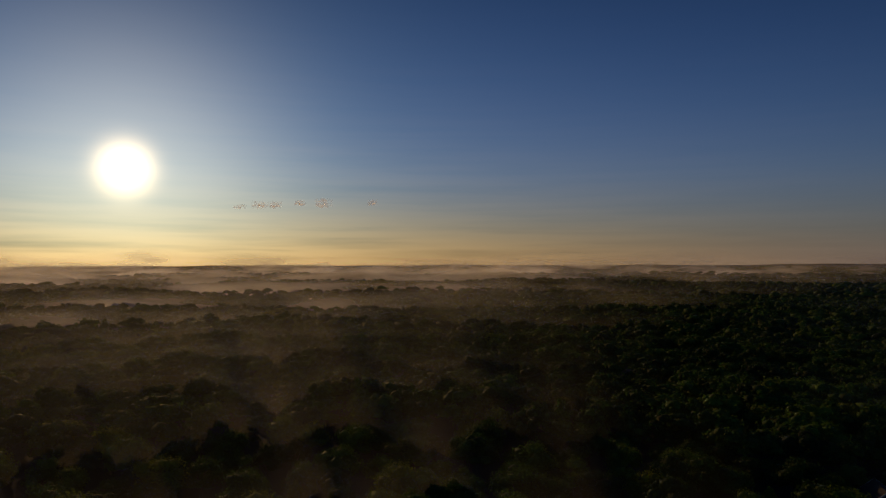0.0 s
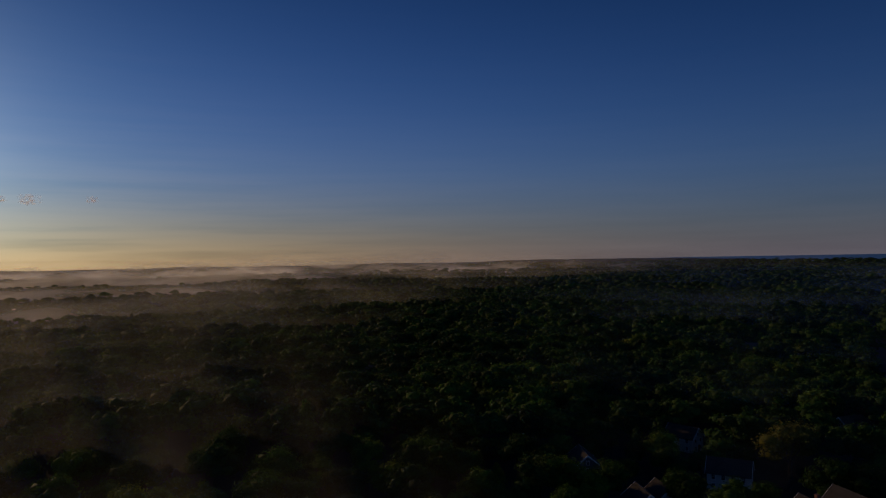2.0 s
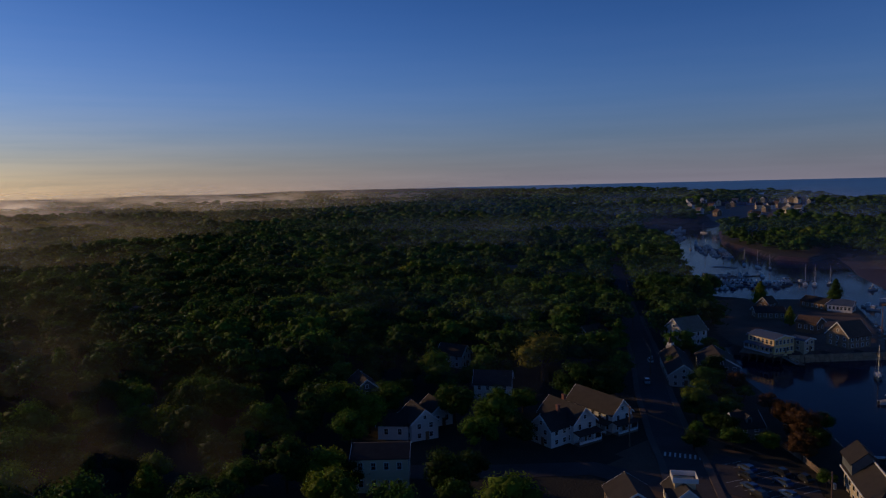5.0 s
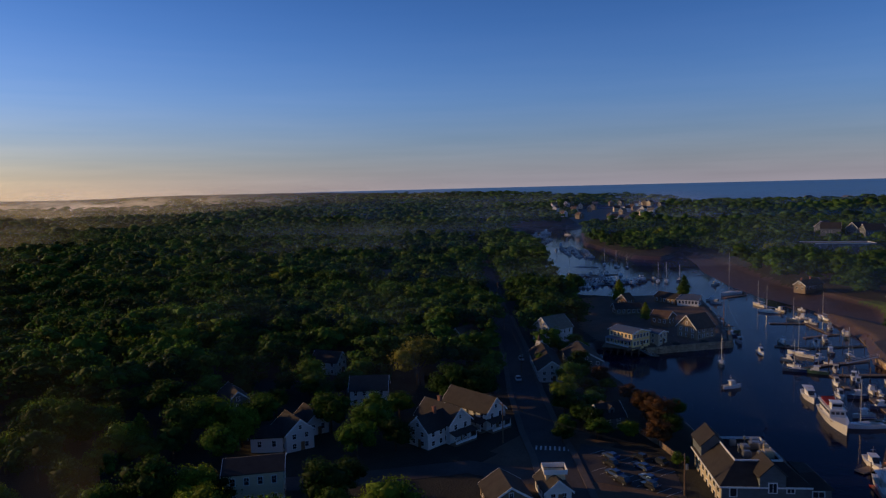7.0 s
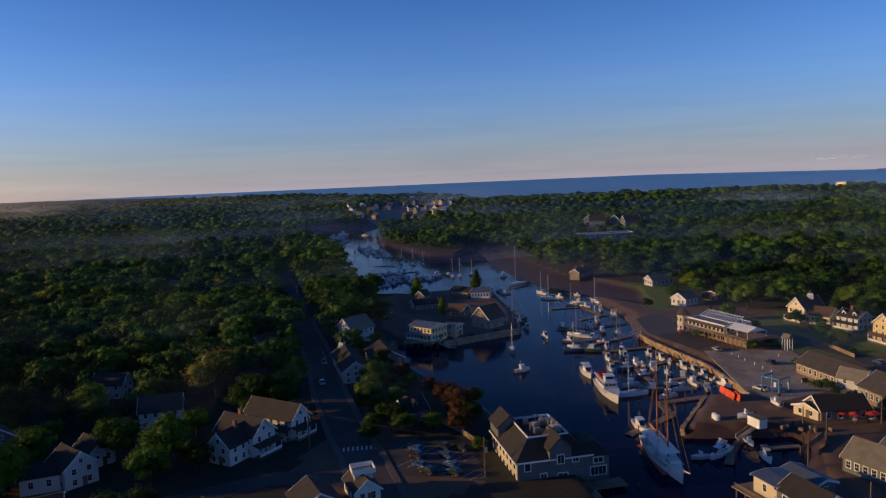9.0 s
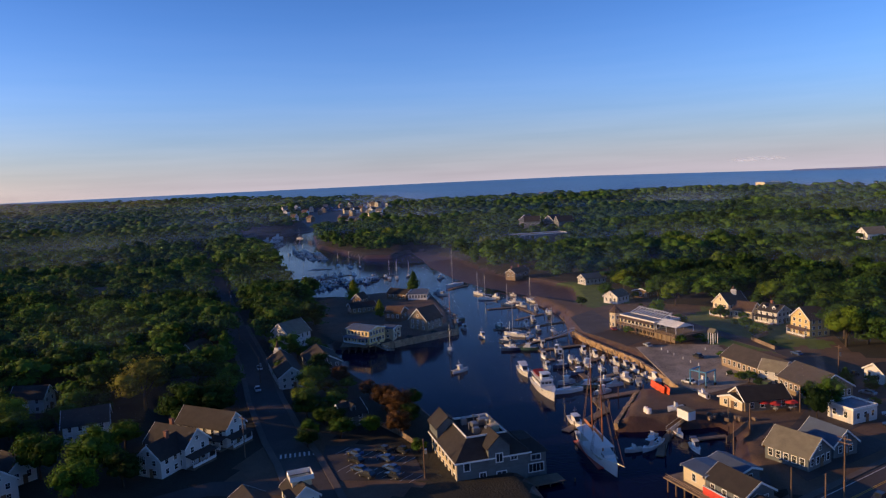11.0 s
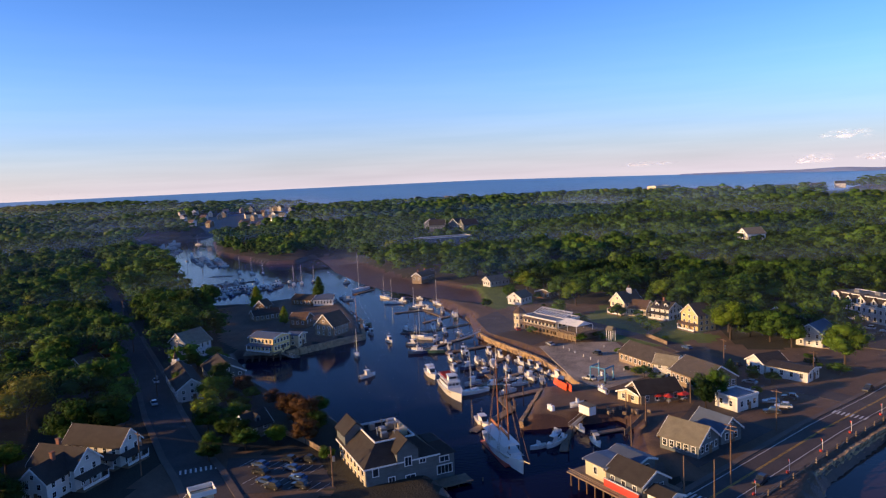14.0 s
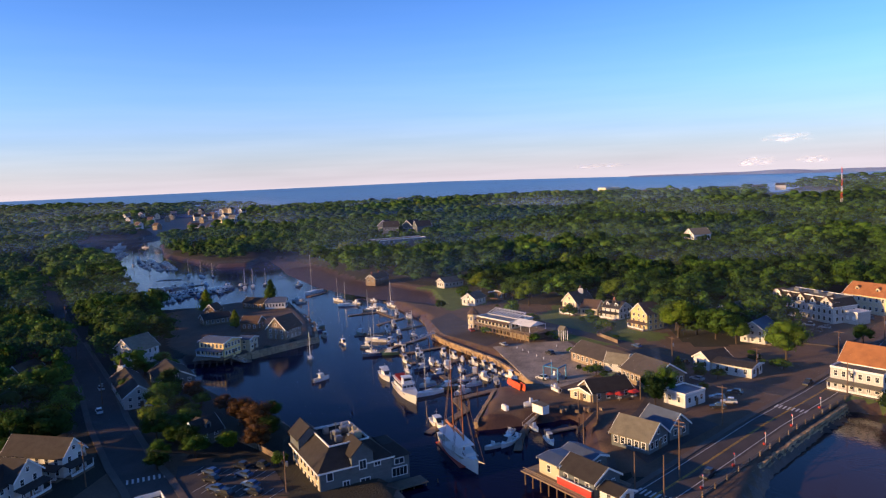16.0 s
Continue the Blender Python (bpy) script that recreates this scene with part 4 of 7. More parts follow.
# in the woods and along the coast
house("school", "long grey flat-roofed building in a clearing of the woods", 600, 112, 30, 16, 60, 8.0, 0, M_BLUEGREY, M_ROOFGREY, flat=True, win=4.5, category="building", z=9)
house("house", "white house showing above the woods", 520, -130, 20, 12, 14, 11.0, 4.0, M_WHITE, M_ROOFGREY, z=9)
for hx, hy, hr in ((700, 130, 10), (712, 110, 60), (690, 96, 30), (725, 140, 80)):
    house("house", "grey gabled house rising out of the far woods", hx, hy, hr, 12, 16, 13.0, 5.0, M_BLUEGREY, M_ROOF, z=9)
house("grand_hotel", "large cream seaside hotel block on the coast", 1590, -206, 40, 24, 46, 17, 0, M_CREAM, M_ROOFGREY, flat=True, floors=5, win=5.0, category="hotel", z=15)
random.seed(8)
for k in range(34):
    a, d = radians(random.uniform(-68.0, -58.5)), random.uniform(960, 1520)
    house("house", "village house on the far headland", -d * math.sin(a), d * math.cos(a), random.uniform(0, 180), 7.5, 10, 5.4, 3.4, random.choice((M_WHITE, M_CREAM, M_SHINGLE, M_SHINGLE, M_BLUEGREY)), random.choice((M_ROOF, M_ROOFGREY, M_ROOFBROWN)), win=4.5, door=False, z=12 + 14 * max(0.0, 1 - abs(d - 1300) / 350))
for k in range(22):
    a = radians(-78 - 1.9 * k + random.uniform(-0.6, 0.6))
    d = float(np.interp(math.degrees(a), [c[0] for c in COAST][::-1], [c[1] for c in COAST][::-1])) - random.uniform(70, 130)
    house("house", "small seaside house on the far shore", -d * math.sin(a), d * math.cos(a), random.uniform(0, 180), 13, 20, 9, 5, random.choice((M_WHITE, M_CREAM, M_SHINGLE)), random.choice((M_ROOF, M_ROOFGREY)), win=5.0, faces="fl", door=False, z=13)


# ---- the harbour-side inn with its roof plant ----
def inn():
    C, u, v = Vector((137, 43.5, 0)), Vector((0.566, -0.824, 0)), Vector((0.824, 0.566, 0))
    m = Matrix(((u.x, v.x, 0, C.x), (u.y, v.y, 0, C.y), (0, 0, 1, 1.5), (0, 0, 0, 1)))
    e = thing("inn", m, "blue-grey shingled inn with steep dark roofs round a vented flat roof", "inn")
    BUILT.append((155, 43, 15))
    L, D, E = 16.5, 20.0, 6.0
    part("wall", Geo().box((L / 2, D / 2, E / 2 - 1), (L, D, E + 2)), M_BLUEGREY, e)
    # cream panel over the blue-grey wall paints in the sunlit side
    part("lit_wall", Geo().box((-0.06, D / 2, E / 2 - 0.4), (0.14, D - 0.6, E + 0.4)), M_CREAM, e, "entrance side with its warm sunlight put into cream")
    # steep skirts and the flat roof inside them
    o, i, h = 0.7, 3.6, 3.4
    ring = [(-o, -o), (L + o, -o), (L + o, D + o), (-o, D + o)]
    inner = [(i, i), (L - i, i), (L - i, D - i), (i, D - i)]
    for k in range(4):
        a, b, c, d = ring[k], ring[(k + 1) % 4], inner[(k + 1) % 4], inner[k]
        g = Geo().add([(*a, E - 0.3), (*b, E - 0.3), (*c, E + h), (*d, E + h), (*a, E - 0.55), (*b, E - 0.55), (*c, E + h - 0.25), (*d, E + h - 0.25)],
                      [(0, 1, 2, 3), (7, 6, 5, 4), (0, 4, 5, 1), (1, 5, 6, 2), (2, 6, 7, 3), (3, 7, 4, 0)])
        part("roof_slope", g, M_ROOF, e)
    part("flat_roof", Geo().box((L / 2, D / 2, E + 2.7), (L - 2 * i + 0.3, D - 2 * i + 0.3, 0.3)), M_ROOF, e)
    p = Geo()
    for k in range(4):
        a, b = Vector((*inner[k], E + h)), Vector((*inner[(k + 1) % 4], E + h))
        mid, n = (a + b) / 2, (b - a).length
        p.box(mid, ((n + 0.2, 0.22, 0.5) if k % 2 == 0 else (0.22, n - 0.25, 0.5)))
    part("parapet", p, M_TRIM, e)
    part("eave_trim", Geo().box((L / 2, -o, E - 0.42), (L + 2 * o, 0.12, 0.34)).box((-o, D / 2, E - 0.42), (0.12, D + 2 * o - 0.2, 0.34)), M_TRIM, e)
    for x, y, w, d, hh, mt in ((7, 7, 1.6, 1.2, 1.2, M_STEEL), (9.5, 6, 1.2, 1.2, 1.5, M_STEEL), (11.2, 7, 2.2, 1.8, 1.4, M_CREAM), (8, 11, 1.4, 2.2, 1.0, M_STEEL), (10.5, 12, 2.6, 1.6, 1.3, M_STEEL), (11.8, 9.5, 1.0, 1.0, 1.6, M_CREAM), (6.2, 13.5, 1.2, 1.2, 1.4, M_STEEL), (11.2, 14.5, 1.8, 1.2, 1.1, M_STEEL)):
        part("roof_unit", Geo().box((x, y, E + 2.85 + hh / 2), (w, d, hh)).box((x, y, E + 2.9 + hh), (w * 0.7, d * 0.7, 0.2)), mt, e)
    for x, y in ((6, 9), (10.5, 9.5), (8.8, 13.8), (12, 11), (10, 4.8)):
        part("vent_pipe", Geo().tube((x, y, E + 2.8), (x, y, E + 4.6), 0.14).tube((x, y, E + 4.5), (x, y, E + 4.8), 0.26), M_STEEL, e)
    # front gable in the water-side slope, and a tall gabled tower behind
    for x0, w, y0, y1, top, nm in ((9.5, 5.0, -0.75, 6.0, 4.4, "gable"), (2.5, 5.5, D - 6, D + 0.8, 5.0, "tower")):
        a = w / 2
        z0 = E - 1.2 if nm == "gable" else E
        g = Geo().add([(x0 - a, y0, z0), (x0 + a, y0, z0), (x0 + a, y1, z0), (x0 - a, y1, z0), (x0 - a, y0, E + top - 2.4), (x0 + a, y0, E + top - 2.4), (x0 + a, y1, E + top - 2.4), (x0 - a, y1, E + top - 2.4), (x0, y0, E + top), (x0, y1, E + top)],
                      [(3, 2, 1, 0), (0, 1, 5, 8, 4), (2, 3, 7, 9, 6), (1, 2, 6, 5), (3, 0, 4, 7), (4, 8, 9, 7), (5, 6, 9, 8)])
        gb = part(nm, g, M_BLUEGREY, e)
        for s in (-1, 1):
            r = Geo().add([(x0 + s * (a + 0.4), y0 - 0.4, E + top - 2.75), (x0, y0 - 0.4, E + top + 0.05), (x0, y1 + 0.3, E + top + 0.05), (x0 + s * (a + 0.4), y1 + 0.3, E + top - 2.75),
                           (x0 + s * (a + 0.4), y0 - 0.4, E + top - 2.55), (x0, y0 - 0.4, E + top + 0.25), (x0, y1 + 0.3, E + top + 0.25), (x0 + s * (a + 0.4), y1 + 0.3, E + top - 2.55)],
                          [(0, 1, 2, 3), (7, 6, 5, 4), (0, 4, 5, 1), (1, 5, 6, 2), (2, 6, 7, 3), (3, 7, 4, 0)])
            part("gable_roof", r, M_ROOF, gb)
    for x, z, w, hh in ((2.2, 4.3, 1.3, 1.7), (9.5, 5.6, 1.5, 1.9), (13.2, 5.0, 1.4, 1.4), (5.8, 1.8, 1.4, 1.4), (10.2, 1.6, 2.2, 1.0)):
        yy = -0.8 if (x == 9.5) else -0.03
        f = part("window", Geo().box((x, yy, z), (w + 0.3, 0.12, hh + 0.3)), M_TRIM, e)
        n = max(1, round(w / 0.9))
        for k in range(n):
            part("pane", Geo().box((x - w / 2 + w * (k + 0.5) / n, yy - 0.06, z), (w / n - 0.12, 0.08, hh - 0.1)), M_GLASS, f)
    for k in range(7):
        for z in (1.7, 4.4):
            f = part("window", Geo().box((-0.14, 1.8 + 2.7 * k, z), (0.12, 1.4, 1.9)), M_TRIM, e)
            part("pane", Geo().box((-0.2, 1.8 + 2.7 * k, z), (0.08, 1.1, 1.6)), M_GLASS, f)
    w2 = part("wing", Geo().box((L + 2.4, 7.0, 1.6), (5.0, 12, 6.2)), M_BLUEGREY, e)
    part("wing_roof", Geo().add([(L - 0.2, 0.4, 4.7), (L + 5.4, 0.4, 4.7), (L + 5.4, 13.6, 4.7), (L - 0.2, 13.6, 4.7), (L - 0.2, 4, 6.8), (L + 3, 4.5, 6.8), (L + 3, 9.5, 6.8), (L - 0.2, 10, 6.8)],
                                [(3, 2, 1, 0), (4, 5, 6, 7), (0, 1, 5, 4), (1, 2, 6, 5), (2, 3, 7, 6), (3, 0, 4, 7)]), M_ROOF, w2)
    for x, z, w, hh in ((L + 2.4, 3.6, 2.2, 1.2), (L + 2.4, 1.2, 3.6, 1.9)):
        f = part("window", Geo().box((x, 0.95, z), (w + 0.3, 0.12, hh + 0.3)), M_TRIM, w2)
        n = round(w / 0.9)
        for k in range(n):
            pp = part("window", Geo().box((x - w / 2 + w * (k + 0.5) / n, 0.89, z), (w / n - 0.12, 0.08, hh - 0.1)), M_GLASS, w2, "dark glass pane")
    deck = part("deck", Geo().box((L / 2 + 4, -2.2, -0.6), (L + 6, 4.2, 0.25)), M_WOOD, e)
    for k in range(9):
        part("post", Geo().tube((2 + 3 * k, -3.9, -3), (2 + 3 * k, -3.9, -0.6), 0.16), M_POLE, deck)


inn()


# ---- the white hotel by the road ----
def gabled_hotel(p, q, z):
    """Two white storeys, a dark mansard above them with big white gables, a flat roof on top and a low wing at the end."""
    p, q = Vector((*p, 0)), Vector((*q, 0))
    L, D, E = (q - p).length, 13.0, 6.6
    u = (q - p).normalized()
    v = Vector((-u.y, u.x, 0))
    m = Matrix(((u.x, v.x, 0, p.x), (u.y, v.y, 0, p.y), (0, 0, 1, z), (0, 0, 0, 1)))
    e = thing("hotel", m, "long white three-storey hotel with big gables and dark mansard roof", "hotel")
    mid = (p + q) / 2 + v * D / 2
    BUILT.append((mid.x, mid.y, 16))
    part("wall", Geo().box((L / 2, D / 2, E / 2 - 0.5), (L, D, E + 1)), M_WHITE, e)
    part("cornice", Geo().box((L / 2, D / 2, E + 0.05), (L + 0.7, D + 0.7, 0.22)), M_TRIM, e)
    ring = [(-0.2, -0.2), (L + 0.2, -0.2), (L + 0.2, D + 0.2), (-0.2, D + 0.2)]
    inner = [(1.3, 1.3), (L - 1.3, 1.3), (L - 1.3, D - 1.3), (1.3, D - 1.3)]
    for k in range(4):
        a, b, c, d = ring[k], ring[(k + 1) % 4], inner[(k + 1) % 4], inner[k]
        part("mansard", Geo().add([(*a, E + 0.18), (*b, E + 0.18), (*c, E + 3.4), (*d, E + 3.4), (*a, E + 0.1), (*b, E + 0.1), (*c, E + 3.2), (*d, E + 3.2)],
                                  [(0, 1, 2, 3), (7, 6, 5, 4), (0, 4, 5, 1), (1, 5, 6, 2), (2, 6, 7, 3), (3, 7, 4, 0)]), M_ROOF, e)
    part("flat_roof", Geo().box((L / 2, D / 2, E + 3.35), (L - 2.4, D - 2.4, 0.2)), M_ROOFGREY, e)
    part("roof_trim", Geo().box((L / 2, 1.2, E + 3.5), (L - 2.2, 0.2, 0.35)).box((L / 2, D - 1.2, E + 3.5), (L - 2.2, 0.2, 0.35)), M_TRIM, e)
    for x, w, h, arch in ((2.6, 4.6, 4.0, True), (9.0, 2.9, 3.4, False), (15.0, 4.0, 3.9, False), (21.0, 2.9, 3.4, False), (L - 3.2, 5.4, 4.2, False)):
        a, sh = w / 2, h * 0.42
        if arch:
            top = [(x + a * math.cos(math.pi * k / 8), E + sh + (h - sh) * math.sin(math.pi * k / 8)) for k in range(9)]
        else:
            top = [(x + a, E + sh), (x, E + h), (x - a, E + sh)]
        line = [(x - a, E + 0.1), (x + a, E + 0.1)] + top
        n = len(line)
        g = Geo().add([(c[0], -0.15, c[1]) for c in line] + [(c[0], 4.0, c[1]) for c in line], [tuple(range(n)), tuple(range(2 * n - 1, n - 1, -1))] + [(k, n + k, n + (k + 1) % n, (k + 1) % n) for k in range(n)])
        gb = part("gable", g, M_WHITE, e)
        rf = Geo()
        for (x0, z0), (x1, z1) in zip(top, top[1:]):
            ox = 0.0 if arch else 0.3 * (1 if x0 > x else 0)
            rf.add([(x0 + ox, -0.45, z0 + 0.02), (x1 - (0 if arch or x1 >= x else 0.3), -0.45, z1 + 0.02), (x1, 4.0, z1 + 0.02), (x0, 4.0, z0 + 0.02), (x0 + ox, -0.45, z0 + 0.2), (x1 - (0 if arch or x1 >= x else 0.3), -0.45, z1 + 0.2), (x1, 4.0, z1 + 0.2), (x0, 4.0, z0 + 0.2)],
                   [(0, 1, 2, 3), (7, 6, 5, 4), (0, 4, 5, 1), (1, 5, 6, 2), (2, 6, 7, 3), (3, 7, 4, 0)])
        part("gable_roof", rf, M_ROOFBROWN, gb)
        for dx in ((-0.8, 0.8) if w > 3.5 else (0.0,)):
            f = part("window", Geo().box((x + dx, -0.2, E + 1.5), (1.2, 0.1, 1.7)), M_TRIM, gb)
            part("pane", Geo().box((x + dx, -0.25, E + 1.5), (0.9, 0.06, 1.4)), M_GLASS, f)
    for z0 in (1.7, 4.7):
        for k in range(12):
            f = part("window", Geo().box((1.5 + (L - 3) * k / 11, -0.03, z0), (1.3, 0.1, 1.9)), M_TRIM, e)
            part("pane", Geo().box((1.5 + (L - 3) * k / 11, -0.08, z0), (1.0, 0.06, 1.6)), M_GLASS, f)
        for k in range(4):
            f = part("window", Geo().box((L + 0.03, 2 + 3 * k, z0), (0.1, 1.3, 1.9)), M_TRIM, e)
            part("pane", Geo().box((L + 0.08, 2 + 3 * k, z0), (0.06, 1.0, 1.6)), M_GLASS, f)
    por = part("porch", Geo().box((L * 0.3, -1.2, 0.1), (L * 0.55, 2.3, 0.5)), M_WOOD, e)
    part("porch_roof", Geo().box((L * 0.3, -1.2, 3.05), (L * 0.57, 2.6, 0.16)), M_TRIM, por)
    for k in range(8):
        part("post", Geo().box((L * 0.03 + L * 0.54 * k / 7, -2.2, 1.6), (0.18, 0.18, 2.8)), M_TRIM, por)
    part("railing", Geo().box((L * 0.3, -2.2, 1.2), (L * 0.54, 0.06, 0.1)).box((L * 0.3, -2.2, 0.8), (L * 0.54, 0.04, 0.6)), M_TRIM, por)
    wg = part("wing", Geo().box((L + 3.0, D * 0.72, 2.2), (6.0, 7.0, 5.4)), M_WHITE, e)
    part("wing_roof", Geo().box((L + 3.0, D * 0.72, 5.0), (6.5, 7.5, 0.25)), M_TRIM, wg)
    for k in range(2):
        f = part("window", Geo().box((L + 1.6 + 2.8 * k, D * 0.72 - 3.53, 2.4), (1.3, 0.1, 1.6)), M_TRIM, wg)
    for x, y in ((8, 6), (17, 7), (25, 5.5)):
        part("roof_unit", Geo().box((x, y, E + 4.0), (2.4, 1.6, 1.1)).box((x, y, E + 4.6), (1.6, 1.0, 0.2)), M_STEEL, e)


gabled_hotel((313.5, -110.1), (286.0, -123.6), 3.4)


# ---- extras on the buildings ----
def add_turret(x, y, z, r, h):
    e = thing("turret", pose(x, y, z), "cream corner turret with a pointed brown roof", "turret")
    n = 8
    part("wall", Geo().tube((0, 0, -0.5), (0, 0, h), r, r, n), M_CREAM, e)
    part("roof", Geo().tube((0, 0, h - 0.1), (0, 0, h + r * 1.1), r * 1.25, 0.08, n), M_ROOFBROWN, e)
    for k in range(n):
        a = 2 * math.pi * (k + 0.5) / n
        for zz in (1.9, 5.0):
            w = part("window", Geo().box((0, 0, 0), (0.9, 0.1, 1.6)), M_TRIM, e)
            w.matrix_basis = Matrix.Translation((math.cos(a) * r * 0.93, math.sin(a) * r * 0.93, zz)) @ Matrix.Rotation(a + math.pi / 2, 4, "Z")
            part("pane", Geo().box((0, -0.05, 0), (0.66, 0.06, 1.35)), M_GLASS, w)


add_turret(292.3, 20.4, 3, 2.4, 7.0)


def pavilion(x, y, rz, w, d, name, label, roof, z=3.0, h=2.6, rise=1.2):
    e = thing(name, pose(x, y, z, 0, 0, rz), label, "pavilion")
    for sx in (-1, 1):
        for sy in (-1, 0, 1):
            part("post", Geo().box((sx * (w / 2 - 0.15), sy * (d / 2 - 0.15), h / 2), (0.18, 0.18, h)), M_TRIM, e)
    part("roof", Geo().add([(-w / 2 - .3, -d / 2 - .3, h), (w / 2 + .3, -d / 2 - .3, h), (w / 2 + .3, d / 2 + .3, h), (-w / 2 - .3, d / 2 + .3, h), (0, -d / 2 - .3, h + rise), (0, d / 2 + .3, h + rise)],
                           [(3, 2, 1, 0), (0, 1, 4), (2, 3, 5), (1, 2, 5, 4), (3, 0, 4, 5)]), roof, e)


pavilion(269.6, -16.2, -46, 2.6, 2.6, "gateway", "small white gabled gateway", M_ROOFGREY, 3.0, 4.2, 1.4)
def restaurant(p, q):
    """Two storeys with a long wooden balcony, a roof trellis, and an open terrace under a white tent at one end."""
    p, q = Vector((*p, 0)), Vector((*q, 0))
    L, D = (q - p).length, 13.0
    u = (q - p).normalized()
    v = Vector((-u.y, u.x, 0))
    m = Matrix(((u.x, v.x, 0, p.x), (u.y, v.y, 0, p.y), (0, 0, 1, 3.0), (0, 0, 0, 1)))
    e = thing("restaurant", m, "cream waterside restaurant with a wooden balcony and tented terrace", "restaurant")
    for f in (0.2, 0.5, 0.8):
        c = p.lerp(q, f) + v * D / 2
        BUILT.append((c.x, c.y, 9))
    A = L * 0.6
    part("lower_wall", Geo().box((L * 0.46, D / 2, 1.0), (L * 0.92, D, 4.0)), M_SHINGLE, e, "brown shingled ground floor")
    part("upper_wall", Geo().box((A / 2, D / 2, 4.5), (A, D, 3.0)), M_CREAM, e)
    part("roof", Geo().box((A / 2, D / 2, 6.1), (A - 0.3, D - 0.3, 0.2)), M_ROOFBLUE, e)
    pr = Geo()
    for c, sz in (((A / 2, 0, 6.2), (A + 0.3, 0.22, 0.45)), ((A / 2, D, 6.2), (A + 0.3, 0.22, 0.45)), ((0, D / 2, 6.2), (0.22, D - 0.3, 0.45)), ((A, D / 2, 6.2), (0.22, D - 0.3, 0.45))):
        pr.box(c, sz)
    part("parapet", pr, M_TRIM, e)
    dk = part("balcony", Geo().box((L * 0.5, -1.2, 2.95), (L, 2.4, 0.22)), M_WOOD, e)
    n = 15
    for k in range(n):
        x = 0.3 + (L - 0.6) * k / (n - 1)
        part("post", Geo().box((x, -2.2, 1.5), (0.2, 0.2, 3.2)), M_BROWN, dk)
        part("baluster", Geo().box((x, -2.3, 3.55), (0.12, 0.12, 1.1)), M_BROWN, dk)
    part("railing", Geo().box((L / 2, -2.3, 4.1), (L, 0.1, 0.12)).box((L / 2, -2.3, 3.6), (L, 0.05, 0.1)).box((L / 2, -2.3, 3.3), (L, 0.05, 0.1)), M_WOOD, dk)
    part("awning", Geo().add([(0.5, 0, 5.8), (A, 0, 5.8), (A, -1.8, 5.3), (0.5, -1.8, 5.3), (0.5, 0, 5.65), (A, 0, 5.65), (A, -1.8, 5.15), (0.5, -1.8, 5.15)],
                             [(3, 2, 1, 0), (4, 5, 6, 7), (0, 1, 5, 4), (1, 2, 6, 5), (2, 3, 7, 6), (3, 0, 4, 7)]), M_ROOFBROWN, e)
    for k in range(9):
        for z, mt in ((1.6, M_BROWN), (4.4, M_TRIM)):
            x = 1.4 + (A - 2.4) * k / 8
            f = part("window", Geo().box((x, -0.04, z), (1.7, 0.1, 1.8)), mt, e)
            part("pane", Geo().box((x, -0.1, z), (1.4, 0.06, 1.5)), M_GLASS, f)
    for k in range(5):
        f = part("window", Geo().box((A + 0.04, 1.6 + 2.4 * k, 4.5), (0.1, 1.5, 1.8)), M_TRIM, e)
        part("pane", Geo().box((A + 0.1, 1.6 + 2.4 * k, 4.5), (0.06, 1.2, 1.5)), M_GLASS, f)
    part("terrace_floor", Geo().box((A + (L - A) / 2, D / 2, 3.12), (L - A, D + 0.2, 0.2)), M_WOOD, e)
    t = part("tent", Geo().add([(A + 0.4, 0.5, 5.6), (L - 2.6, 0.5, 5.6), (L - 2.6, 9.5, 5.6), (A + 0.4, 9.5, 5.6), (A + 0.4, 5, 7.2), (L - 2.6, 5, 7.2)],
                               [(3, 2, 1, 0), (0, 1, 5, 4), (2, 3, 4, 5), (1, 2, 5), (3, 0, 4)]), M_TRIM, e, "white canvas tent roof")
    for x in (A + 0.5, (A + L) / 2 - 1, L - 2.7):
        for y in (0.6, 9.4):
            part("tent_post", Geo().box((x, y, 4.4), (0.14, 0.14, 2.5)), M_TRIM, t)
    part("terrace_railing", Geo().box((L - 0.1, D / 2, 4.1), (0.1, D, 0.12)).box((L - 0.1, D / 2, 3.6), (0.06, D, 0.5)), M_WOOD, e)
    tr = part("trellis", Geo().box((A * 0.5, D * 0.75, 8.3), (A * 0.94, 0.18, 0.25)).box((A * 0.5, D * 0.38, 6.6), (A * 0.94, 0.18, 0.25)), M_TRIM, e, "white raked roof trellis")
    for k in range(12):
        x = A * 0.05 + A * 0.9 * k / 11
        part("rafter", Geo().add([(x, D * 0.36, 6.5), (x + 0.22, D * 0.36, 6.5), (x + 0.22, D * 0.77, 8.4), (x, D * 0.77, 8.4), (x, D * 0.36, 6.85), (x + 0.22, D * 0.36, 6.85), (x + 0.22, D * 0.77, 8.75), (x, D * 0.77, 8.75)],
                                 [(3, 2, 1, 0), (4, 5, 6, 7), (0, 1, 5, 4), (1, 2, 6, 5), (2, 3, 7, 6), (3, 0, 4, 7)]), M_TRIM, tr)
    for x in (A * 0.06, A * 0.5, A * 0.94):
        part("trellis_post", Geo().box((x, D * 0.75, 7.3), (0.18, 0.18, 2.2)), M_TRIM, tr)


restaurant((290.5, 18.5), (266.2, -4.6))


